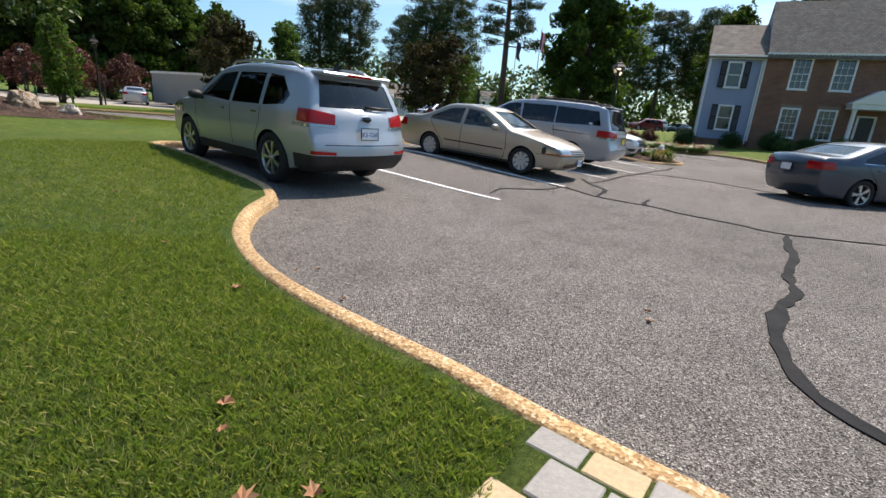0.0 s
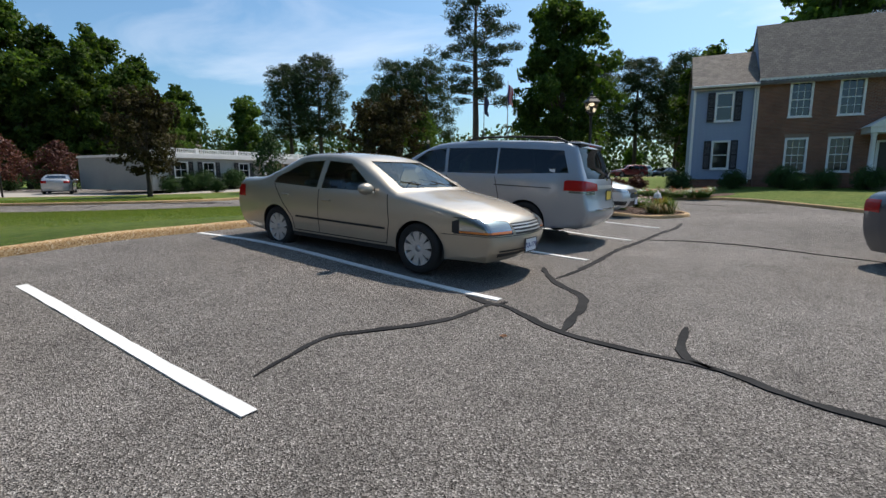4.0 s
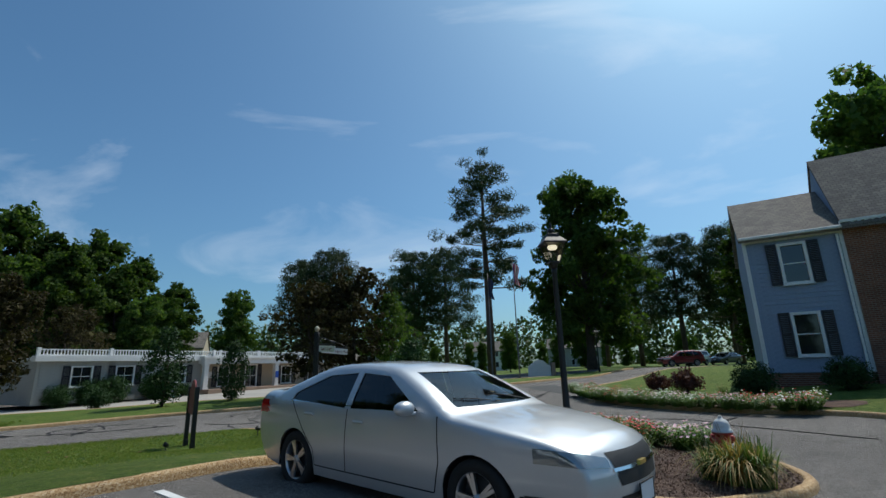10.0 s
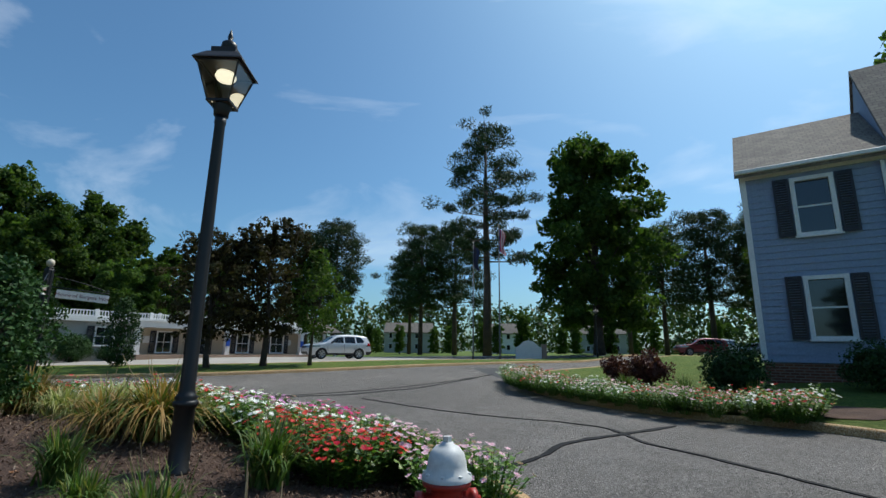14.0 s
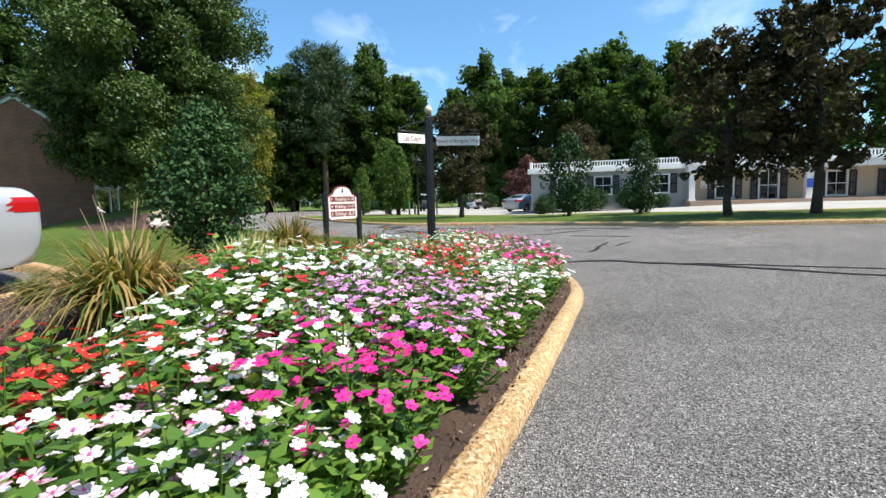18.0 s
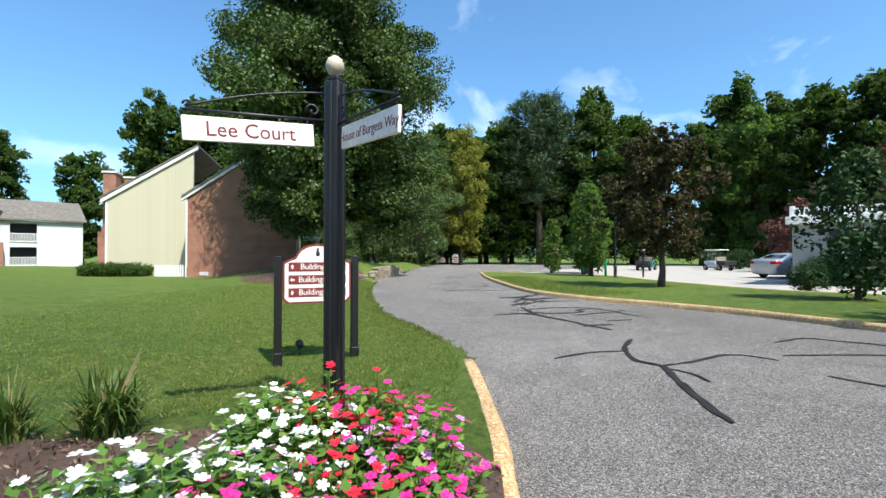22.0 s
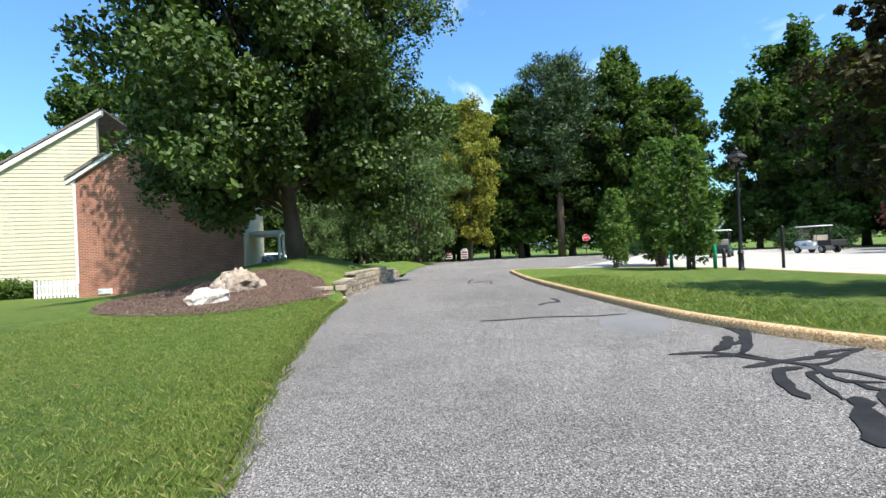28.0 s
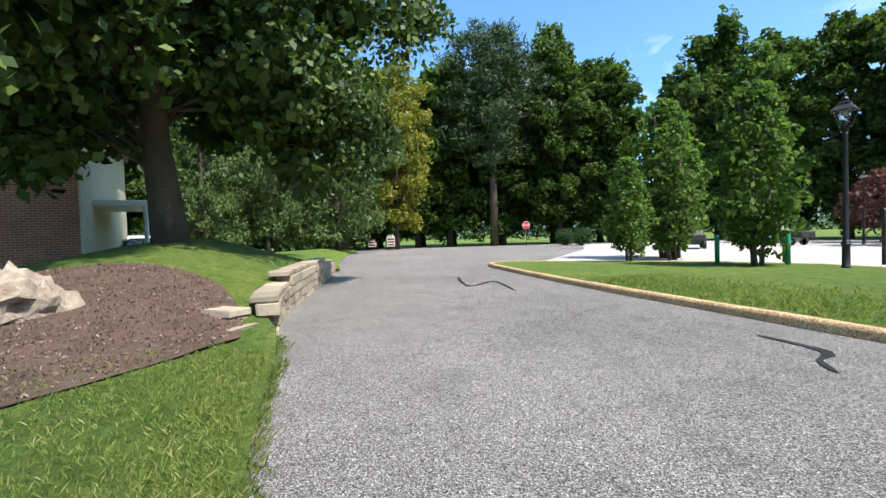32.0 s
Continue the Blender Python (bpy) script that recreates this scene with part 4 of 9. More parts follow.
    prism("rake_board", [((xa - 0.3, y0 - 0.16, hz - 0.18), (xa - 0.3, y0 + 0.1, hz - 0.18)), ((xb + 0.3, y0 - 0.16, ap + 0.12), (xb + 0.3, y0 + 0.1, ap + 0.12)), ((xb + 0.3, y0 - 0.16, ap + 0.36), (xb + 0.3, y0 + 0.1, ap + 0.36)), ((xa - 0.3, y0 - 0.16, hz + 0.08), (xa - 0.3, y0 + 0.1, hz + 0.08))], M_WHITE, h)
    prism("roof", [((xa - 0.4, y0 - 0.2, hz + 0.085), (xa - 0.4, y0 + 9, hz + 0.085)), ((xb + 0.3, y0 - 0.2, ap + 0.37), (xb + 0.3, y0 + 9, ap + 0.37)), ((xb + 0.3, y0 - 0.2, ap + 0.5), (xb + 0.3, y0 + 9, ap + 0.5)), ((xa - 0.4, y0 - 0.2, hz + 0.22), (xa - 0.4, y0 + 9, hz + 0.22))], M_SHINGLE, h, "brown shingle roof")
    box("corner_board", xa - 0.03, y0 - 0.05, -0.5, xa + 0.1, y0 + 0.2, hz - 0.1, M_WHITE, h)
    wall("wall", xa, xa + 0.2, -0.6, hz, [], y0 + 0.25, 12, M_YELLOWSIDING, h)
    for x0, yy, top in ((-6.65, 3.9, 7.3), (-6.85, 8.4, 7.6)):
        bm = bmesh.new()
        add_box(bm, x0, yy, -0.6, x0 + 0.95, yy + 1.9, 3.0)
        add_box(bm, x0 + 0.1, yy + 0.3, 3.0, x0 + 0.95, yy + 1.6, 3.3)
        add_box(bm, x0 + 0.15, yy + 0.4, 3.3, x0 + 0.95, yy + 1.4, top)
        c = box_uv(part("chimney", bm, M_BRICK2, h, "tall red brick chimney"))
        box("cap", x0 + 0.08, yy + 0.32, top, x0 + 1.02, yy + 1.48, top + 0.12, M_WHITE, c)
    return h


apartments()


def far_wing():
    """White wing with balconies and tall brick chimneys across the lawn."""
    m = pose(-30.6, -33.6, -0.6, 0, 0, 153)
    h = tagged(empty("apartment_building", m), "white apartment wing with balconies and a tall brick chimney", "building")
    wins = [(x, x + 1.0, z, z + 1.5) for x in (-8, -4.6, -1.2) for z in (1.0, 3.9)]
    wall("wall", -14, 10, -0.4, 6.0, wins + [(3.2, 5.6, 0.7, 2.9), (3.2, 5.6, 3.5, 5.7)], 0, 0.25, M_WHITESIDING, h, "white lap siding wall")
    wall("foundation", -14, 10, -0.4, 0.5, [], -0.05, -0.003, M_BRICK, h)
    for a, b, c, e in wins:
        window_unit(h, a, b, c, e, -0.03, 3, 4, False, False)
    for z in (0.7, 3.5):
        bm = bmesh.new()
        add_box(bm, 3.1, -0.1, z, 5.7, 1.5, z + 0.12)
        add_box(bm, 3.1, -0.1, z + 0.95, 5.7, -0.04, z + 1.02)
        for i in range(20):
            add_box(bm, 3.15 + i * 0.13, -0.09, z + 0.12, 3.2 + i * 0.13, -0.05, z + 0.95)
        part("balcony", bm, M_WHITE, h, "white railed balcony")
        box("wall", 3.1, 1.5, z, 5.7, 1.6, z + 2.2, M_SHUTTER, h)
    prism("roof", [((-14.3, -0.4, 6.0), (10.3, -0.4, 6.0)), ((-14.3, 4.5, 8.6), (10.3, 4.5, 8.6)), ((-14.3, 4.5, 8.8), (10.3, 4.5, 8.8)), ((-14.3, -0.4, 6.2), (10.3, -0.4, 6.2))], M_SHINGLE, h, "brown shingle roof")
    wall("wall", -14, 10, -0.4, 6.0, [], 4.6, 4.8, M_WHITESIDING, h)
    bm = bmesh.new()
    add_box(bm, 0.4, -1.0, -0.4, 2.6, -0.004, 3.4)
    add_box(bm, 0.7, -0.9, 3.4, 2.3, -0.004, 3.7)
    add_box(bm, 0.8, -0.85, 3.7, 2.2, -0.004, 9.2)
    c = box_uv(part("chimney", bm, M_BRICK2, h, "tall orange brick chimney"))
    box("cap", 0.7, -0.95, 9.2, 2.3, 0.1, 9.35, M_WHITE, c)


far_wing()

# ---- trees and shrubs ----
def leaf_cloud(rng, centers, radii, per, size, flat=0.75, narrow=0.5, droop=0.0, shell=0.55):
    """Leaves scattered round clump centres: each a small folded blade. Returns verts and faces."""
    n = len(centers)
    c = np.repeat(np.array(centers), per, axis=0)
    r = np.repeat(np.array(radii), per)
    k = len(c)
    d = rng.normal(size=(k, 3))
    d /= np.linalg.norm(d, axis=1, keepdims=True)
    rad = r * (shell + (1 - shell) * rng.random(k)) ** 0.8
    p = c + d * rad[:, None] * np.array([1, 1, flat])
    a = rng.normal(size=(k, 3)) + d * 0.4
    a[:, 2] -= droop
    a /= np.linalg.norm(a, axis=1, keepdims=True)
    nrm = d + rng.normal(size=(k, 3)) * 0.55 + np.array([0, 0, 0.5])
    b = np.cross(nrm, a)
    b /= np.maximum(np.linalg.norm(b, axis=1, keepdims=True), 1e-6)
    s = size * (0.65 + 0.7 * rng.random(k))[:, None]
    up = np.cross(a, b)
    v = np.empty((k, 4, 3))
    v[:, 0] = p - a * s
    v[:, 1] = p + b * s * narrow + up * s * 0.12
    v[:, 2] = p + a * s
    v[:, 3] = p - b * s * narrow + up * s * 0.12
    return v.reshape(-1, 3), np.arange(k * 4).reshape(-1, 4)


def leaves_object(name, verts, quads, material, parent, label=""):
    me = bpy.data.meshes.new(name)
    k = len(quads)
    me.vertices.add(len(verts))
    me.vertices.foreach_set("co", np.asarray(verts, dtype=np.float32).ravel())
    me.loops.add(k * 4)
    me.loops.foreach_set("vertex_index", np.asarray(quads, dtype=np.int32).ravel())
    me.polygons.add(k)
    me.polygons.foreach_set("loop_start", np.arange(k, dtype=np.int32) * 4)
    me.update(calc_edges=True)
    me.materials.append(material)
    ob = new(name, me)
    ob.parent = parent
    if label:
        ob["label"] = label
    return ob


def merge(parts):
    V, Fc, o = [], [], 0
    for v, f in parts:
        V += [tuple(p) for p in v]
        Fc += [tuple(i + o for i in q) for q in f]
        o += len(v)
    return V, Fc


def broad_tree(name, seed, h, crown_r, crown_base, trunk_r, leaf, bark, label, clumps=140, per=60, size=0.16, clump_r=0.75, top_taper=0.6, lean=0.0, flat=0.8, droop=0.1, stems=1, category="tree", narrow=0.55, gap=0.0, core=0, boughs=0, shoots=0):
    """A tree with forking limbs and a crown of leaf clumps, gathered into rounded boughs where asked."""
    rng = np.random.default_rng(seed)
    e = tagged(empty(name), label, category)
    wood, centers, radii = [], [], []
    ch = h - crown_base
    fork = crown_base + ch * 0.12
    for s in range(stems):
        off = np.array([0, 0, 0]) if stems == 1 else np.array([math.cos(s * 2.4), math.sin(s * 2.4), 0]) * trunk_r * 2.2
        top = np.array([lean * h * 0.1 + rng.normal() * 0.2, rng.normal() * 0.2, h * 0.93]) + off * 2
        pts = [off, off + (top - off) * 0.12 + rng.normal(size=3) * 0.03, off + (top - off) * 0.4 + rng.normal(size=3) * 0.12, off + (top - off) * 0.7 + rng.normal(size=3) * 0.2, top]
        pts[0] = pts[0] + np.array([0, 0, -0.15])
        wood.append(tube_data([Vector(p) for p in pts], [trunk_r * 1.45, trunk_r, trunk_r * 0.72, trunk_r * 0.42, 0.03], 9))
        trunk_pts = pts
    n_c = boughs or clumps
    b_r = crown_r * 1.45 / math.sqrt(max(1, boughs)) + 0.25
    for i in range(n_c):
        t = ((i + 0.5) / n_c + rng.random() * 0.05) % 1
        z = crown_base + ch * t
        prof = math.sin(math.pi * min(1, (0.12 + 0.88 * t)) ** (1.0 / (0.6 + top_taper))) if t < 0.97 else 0.2
        if boughs:
            prof = math.sqrt(max(0.0, 1 - ((t - 0.42) / 0.60) ** 2)) if t > 0.42 else 0.62 + 0.9 * t
        rr = crown_r * max(0.12, prof) * math.sqrt(0.12 + 0.88 * rng.random())
        if rng.random() < gap:
            continue
        a = i * 2.39996 + rng.random() * 0.8
        lob = 1 + 0.22 * math.sin(3 * a + seed) + 0.12 * math.sin(5 * a + 2 * seed)
        c = np.array([rr * lob * math.cos(a) + lean * z * 0.1, rr * lob * math.sin(a), z + rng.normal() * 0.15 * clump_r])
        if boughs:
            br = b_r * (0.7 + 0.65 * rng.random())
            c[:2] *= max(0.3, 1 - 0.55 * br / crown_r)
            for j in range(max(3, clumps // boughs)):
                dv = rng.normal(size=3)
                dv /= np.linalg.norm(dv)
                centers.append(c + dv * br * (0.55 + 0.45 * rng.random()) * np.array([1, 1, 0.72]))
                radii.append(clump_r * (0.55 + 0.75 * rng.random()))
        else:
            centers.append(c)
            radii.append(clump_r * (0.6 + 0.7 * rng.random()))
        if i % 4 == 0 or boughs:
            zs = min(h * 0.8, max(crown_base * (0.8 + 1.3 * (i * 0.618 % 1)), c[2] - 0.25 * ch - rr * 0.35))
            f = zs / (h * 0.93)
            st = np.array([lean * zs * 0.1, 0, zs])
            mid = st * 0.45 + c * 0.55 + np.array([0, 0, 0.12 * rr])
            r0 = trunk_r * (0.25 if boughs else 0.38) * (1 - 0.6 * f)
            wood.append(tube_data([Vector(st), Vector(st * 0.75 + mid * 0.25), Vector(mid), Vector(c)], [r0, r0 * 0.8, r0 * 0.5, 0.012], 5))
    for i in range(shoots):
        a, rr = i * 2.4, crown_r * (0.25 + 0.6 * rng.random())
        st = np.array([rr * math.cos(a), rr * math.sin(a), h - 0.42 * ch * rr / crown_r - 0.25])
        out = np.array([math.cos(a) * 0.5 + rng.normal() * 0.25, math.sin(a) * 0.5 + rng.normal() * 0.25, 0.9])
        L = ch * (0.16 + 0.14 * rng.random())
        wood.append(tube_data([Vector(st - out * L * 0.6), Vector(st), Vector(st + out * L)], [0.02, 0.013, 0.005], 4))
        for j in range(7):
            centers.append(st + out * L * (j / 6) + rng.normal(size=3) * 0.05)
            radii.append(clump_r * (0.42 - 0.03 * j))
    V, Fc = merge(wood)
    link_mesh("trunk", V, Fc, bark, e, True)
    v, q = leaf_cloud(rng, centers, radii, per, size, flat, narrow, droop)
    if core:
        # leaves deep in the crown, about the limbs
        cc = np.array(centers)
        axis = np.array([lean * 0.1, 0, 1]) * cc[:, 2:3]
        v2, q2 = leaf_cloud(rng, axis + (cc - axis) * 0.72, np.array(radii) * 1.1, max(1, core // len(centers)), size * 1.7, 0.9, 0.7, droop, 0.1)
        v, q = np.concatenate([v, v2]), np.concatenate([q, q2 + len(v)])
    leaves_object("crown", v, q, leaf, e)
    return e


def pine_tree(name, seed, h, first, crown_r, trunk_r, label, limbs=34, per=70, size=0.22, tuft=0.55, material=None, top_round=True, dead=0):
    """A tall pine: bare trunk, limbs in whorls with flat needle clouds at their ends."""
    rng = np.random.default_rng(seed)
    e = tagged(empty(name), label, "tree")
    wood = [tube_data([Vector((0, 0, -0.2)), Vector((0.05, 0, h * 0.3)), Vector((-0.1, 0.08, h * 0.65)), Vector((0, 0, h * 0.97))], [trunk_r * 1.25, trunk_r, trunk_r * 0.7, 0.05], 9)]
    centers, radii = [], []
    for i in range(limbs):
        t = (i + 0.5) / limbs
        z = first + (h - first) * t * 0.97
        prof = (0.35 + 0.65 * math.sin(math.pi * min(1, 0.25 + 0.72 * t))) if top_round else (1.05 - t) * 1.0
        L = crown_r * prof * (0.55 + 0.6 * rng.random())
        a = i * 2.39996 + rng.normal() * 0.3
        rise = (0.05 + 0.35 * t) * L + rng.normal() * 0.15
        st = Vector((0, 0, z))
        end = Vector((L * math.cos(a), L * math.sin(a), z + rise))
        mid = st.lerp(end, 0.55) + Vector((0, 0, -0.06 * L))
        wood.append(tube_data([st, mid, end], [trunk_r * 0.22 * (1.15 - t), trunk_r * 0.13, 0.012], 5))
        k = max(2, int(L / (tuft * 0.9)))
        for j in range(k):
            f = 0.38 + 0.62 * (j + 1) / k
            c = st.lerp(end, f) + Vector((rng.normal() * tuft * 0.5, rng.normal() * tuft * 0.5, rng.normal() * 0.12 + 0.1))
            centers.append((c.x, c.y, c.z))
            radii.append(tuft * (0.65 + 0.6 * rng.random()))
    centers.append((0, 0, h))
    radii.append(tuft)
    V, Fc = merge(wood)
    link_mesh("trunk", V, Fc, M_BARKP, e, True)
    v, q = leaf_cloud(rng, centers, radii, per, size, 0.55, 0.16, -0.2, 0.3)
    leaves_object("crown", v, q, material or M_NEEDLE, e)
    return e


def shrub(name, seed, r, hgt, leaf, label, n=900, size=0.05, category="shrub", lumpy=0.08, cone=0.0):
    """A clipped or loose bush: short stems and a dense shell of leaves down to the ground."""
    rng = np.random.default_rng(seed)
    e = tagged(empty(name), label, category)
    cs, rs = [], []
    for i in range(max(8, n // 45)):
        d = rng.normal(size=3)
        d /= np.linalg.norm(d)
        z = hgt * 0.5 + d[2] * hgt * 0.42
        w = 1 - cone * z / hgt
        k = 1 + lumpy * math.sin(5 * d[0] + seed) + lumpy * rng.normal() * 0.5
        cs.append((d[0] * r * 0.8 * k * w, d[1] * r * 0.8 * k * w, max(0.08, z)))
        rs.append(r * 0.3)
    stems = [tube_data([Vector((0, 0, -0.1)), Vector((rng.normal() * r * 0.1, rng.normal() * r * 0.1, hgt * 0.3)), Vector((rng.normal() * r * 0.4, rng.normal() * r * 0.4, hgt * 0.75))], [r * 0.07, r * 0.05, 0.01], 5) for _ in range(5)]
    core, cf = [], []
    V, Fc = merge(stems)
    link_mesh("stem", V, Fc, M_BARK, e, True)
    v, q = leaf_cloud(rng, cs, rs, 45, size, 0.9, 0.55, 0.0, 0.2)
    v[:, 2] = np.maximum(v[:, 2], 0.0)
    leaves_object("foliage", v, q, leaf, e)
    # dense inner shade of twigs and leaves
    v2, q2 = leaf_cloud(rng, [(0, 0, hgt * 0.5)], [min(r, hgt * 0.5) * 0.8], n // 2, size * 2.2, hgt * 0.5 / r if r > 0 else 1, 0.6, 0.0, 0.5)
    v2[:, 2] = np.maximum(v2[:, 2], 0.0)
    leaves_object("inner_foliage", v2, q2, leaf, e)
    return e


def put(e, x, y, z=None, rot=0.0, s=1.0, sz=None):
    if z is None:
        z = height(x, y) + 0.1
    e.matrix_world = Matrix.LocRotScale((x, y, z), Euler((0, 0, radians(rot))), (s, s, sz or s))
    return e


def copies(e, spots, group=""):
    """More of the same kind, each turned and sized a little differently."""
    if group:
        e["group"] = group
    for x, y, z, rot, s in spots:
        o = copy_thing(e, pose(x, y, height(x, y) + 0.02 if z is None else z, 0, 0, rot))
        o.scale = (s, s, s * (0.94 + 0.12 * ((x * 7.3 + y * 3.1) % 1)))


def lawn_top(x, y):
    return height(x, y) + lawn_lift(x, y)


# the great oak on the mound
put(broad_tree("oak_tree", 11, 18.2, 7.2, 1.75, 0.27, M_OAK, M_BARK, "large spreading oak on a grassy mound", 1350, 120, 0.088, 0.78, 0.75, 0.75, 0.75, 0.15, 1, "tree", 0.6, 0.0, 60000, 85), OAK[0], OAK[1], lawn_top(*OAK) - 0.05, -53)
# purple-leaved trees along the road
purple = broad_tree("plum_tree", 21, 6.4, 2.6, 1.7, 0.13, M_LEAFP, M_BARK, "dark purple-leaved tree in the grass strip", 165, 52, 0.085, 0.36, 0.6, 0.0, 0.8, 0.35, 1, "tree", 0.5, 0.0, 1500, 30, 9)
put(purple, -14.98, 34.08, None, 0, 0.9)
copies(purple, [(-2.85, 40.35, None, 80, 0.92), (-1.12, 41.91, None, 200, 1.0), (-21.0, 44.5, None, 140, 0.9)], "purple-leaved street trees")
put(broad_tree("young_tree", 24, 5.4, 1.6, 1.6, 0.08, M_LEAFL, M_BARK, "slender green street tree in the grass strip", 80, 50, 0.09, 0.42, 0.5, 0.0, 0.8, 0.2), 0.76, 42.85, None, 30)
maroon = broad_tree("maple_tree", 27, 5.2, 2.8, 1.2, 0.1, M_LEAFR, M_BARK, "low maroon-leaved maple beyond the car park", 90, 55, 0.12, 0.55, 0.7, 0.0, 0.7, 0.3)
put(maroon, -37, 47.5, None, 0)
copies(maroon, [(-43, 49.5, None, 60, 0.85), (-32.5, 49, None, 120, 0.8)], "maroon maples")
# small dark evergreens in the strip
ever = broad_tree("magnolia_tree", 31, 3.6, 0.95, 0.35, 0.06, M_HOLLY, M_BARK, "small dense evergreen in the grass strip", 60, 60, 0.075, 0.38, 0.35, 0.0, 0.9, 0.1)
put(ever, -9.22, 37.71, None, 0)
copies(ever, [(-6.95, 39.85, None, 90, 0.8)], "small evergreens")
copies(broad_tree("sapling_tree", 33, 4.6, 1.0, 0.5, 0.05, M_LEAFL, M_BARK, "light green multi-stemmed young tree", 70, 55, 0.10, 0.4, 0.4, 0.0, 0.8, 0.15, 3), [(-28.4, 29.3, None, 0, 0.8), (-31.4, 31.7, None, 70, 1.45), (-29.9, 31.4, None, 150, 0.95)], "young trees in the lawn")
put(bpy.data.objects["sapling_tree"], -24.9, 31.75, None, 40, 1.08)
# clipped holly in the island
put(broad_tree("holly_tree", 35, 3.3, 1.0, 0.45, 0.07, M_HOLLY, M_BARK, "dense green holly on the planted island", 100, 90, 0.055, 0.34, 0.3, 0.0, 0.9, 0.05), 4.9, 25.95, lawn_top(4.9, 25.95), 0, 0.54)
# birch and yellowing trees at the road's bend
willow = broad_tree("willow_tree", 41, 13.0, 4.3, 1.0, 0.16, M_LEAFW, M_BARK, "pale green drooping tree at the bend", 330, 64, 0.12, 0.62, 0.3, 0.0, 1.05, 1.1, 2, "tree", 0.35, 0.0, 2400, 40)
put(willow, -47.5, 12.2, None, 0, 1.12)
copies(willow, [(-52, 8.6, None, 70, 1.25), (-43.5, 9.0, None, 160, 0.95), (-56.5, 10.6, None, 200, 1.3), (-39, 6.8, None, 250, 0.8)], "trees at the bend")
put(broad_tree("birch_tree", 43, 16.2, 4.0, 2.4, 0.17, M_LEAFY, M_BARK, "yellowing tree at the bend", 300, 64, 0.13, 0.6, 0.3, 0.0, 0.9, 0.5, 1, "tree", 0.5, 0.0, 1800, 36), -58.5, 15.4, None, 0, 1.12)

# tall pine, oak and pines beyond the car park
put(pine_tree("pine_tree", 51, 27.0, 10.5, 5.2, 0.42, "very tall loblolly pine with an open crown", 50, 95, 0.30, 1.15), 6.5, 74, 0.5, 0)
put(broad_tree("oak_tree", 53, 23.5, 8.0, 4.0, 0.5, M_LEAFL, M_BARK, "tall broad oak beyond the road", 560, 60, 0.24, 0.85, 0.6, 0.0, 0.8, 0.1, 1, "tree", 0.55, 0.0, 3500, 62), 18.3, 74, 0.5, 0)
pineb = pine_tree("pine_tree", 55, 22.0, 8.0, 4.8, 0.36, "full dark pine in a group behind the car park", 72, 105, 0.32, 1.5)
put(pineb, -21, 96, 0.4, 0)
copies(pineb, [(-27.5, 99, 0.4, 50, 1.0), (-7, 100, 0.4, 110, 0.95), (-1.5, 102, 0.4, 200, 1.05), (-12, 112, 0.4, 20, 0.9), (36, 92, 0.5, 75, 0.98), (42, 88, 0.5, 150, 0.92), (33, 104, 0.5, 240, 1.0), (47, 100, 0.5, 300, 0.9), (29, 112, 0.5, 10, 0.95), (52, 62, 0.6, 130, 0.95), (58, 55, 0.6, 30, 0.9), (-30, -42, 0, 80, 0.8), (-14, -34, 0, 250, 0.75)], "pines")
forest = broad_tree("forest_tree", 61, 20.0, 5.2, 2.0, 0.3, M_LEAF, M_BARK, "dense green woodland tree", 300, 44, 0.24, 0.85, 0.5, 0.0, 0.85, 0.1, 1, "tree", 0.6, 0.0, 3000, 40)
forest2 = broad_tree("forest_tree", 63, 18.0, 4.8, 1.6, 0.26, M_LEAFL, M_BARK, "lighter green woodland tree", 280, 44, 0.23, 0.8, 0.5, 0.0, 0.85, 0.1, 1, "tree", 0.6, 0.0, 2600, 38)
# woodland edge: line of the front trees, with their height
WOODS = [(-38, -16, 21), (-52, -4, 19.5), (-64, 11, 20), (-68.5, 20, 23.5), (-69.5, 32, 23), (-66, 46, 21.5), (-56, 58, 21.8), (-48, 62, 20.5), (-38, 67, 15.5), (-30, 72, 10.5)]
rngf = np.random.default_rng(5)
ring, ring2 = [], []
for (x1, y1, h1), (x2, y2, h2) in zip(WOODS, WOODS[1:]):
    n_ = max(2, int(math.hypot(x2 - x1, y2 - y1) / 5.4))
    ox, oy = -(y2 - y1) / math.hypot(x2 - x1, y2 - y1), (x2 - x1) / math.hypot(x2 - x1, y2 - y1)
    for i in range(n_):
        f = (i + 0.3 * rngf.random()) / n_
        for row in (0, 1):
            hh = (h1 + (h2 - h1) * f) * (0.80 + 0.16 * rngf.random() if row == 0 else 0.95 + 0.14 * rngf.random())
            d = rngf.normal() * 0.9 - (1.0 if row == 0 else -6.5)
            x, y = x1 + (x2 - x1) * f + (2.5 * row) * (x2 - x1) / 16 - abs(ox) * d * (1 if x1 < 0 else -1), y1 + (y2 - y1) * f + (oy if y1 > 40 else -oy if y1 < 0 else 0) * abs(d) * (1 if d > 0 else -1) * (1 if y1 > 40 else 1)
            if row == 0 and rngf.random() < 0.33:
                ring2.append((x, y, -0.05, rngf.random() * 360, hh / 18.0))
            else:
                ring.append((x, y, -0.05, rngf.random() * 360, hh / 20.0))
for i in range(7):
    ring.append((36 + i * 6 + rngf.normal(), 66 - i * 3.5 + rngf.random() * 7, 0.6, rngf.random() * 360, 0.72 + 0.2 * rngf.random()))
put(forest, *ring[0])
copies(forest, ring[1:], "woodland behind")
put(forest2, *ring2[0])
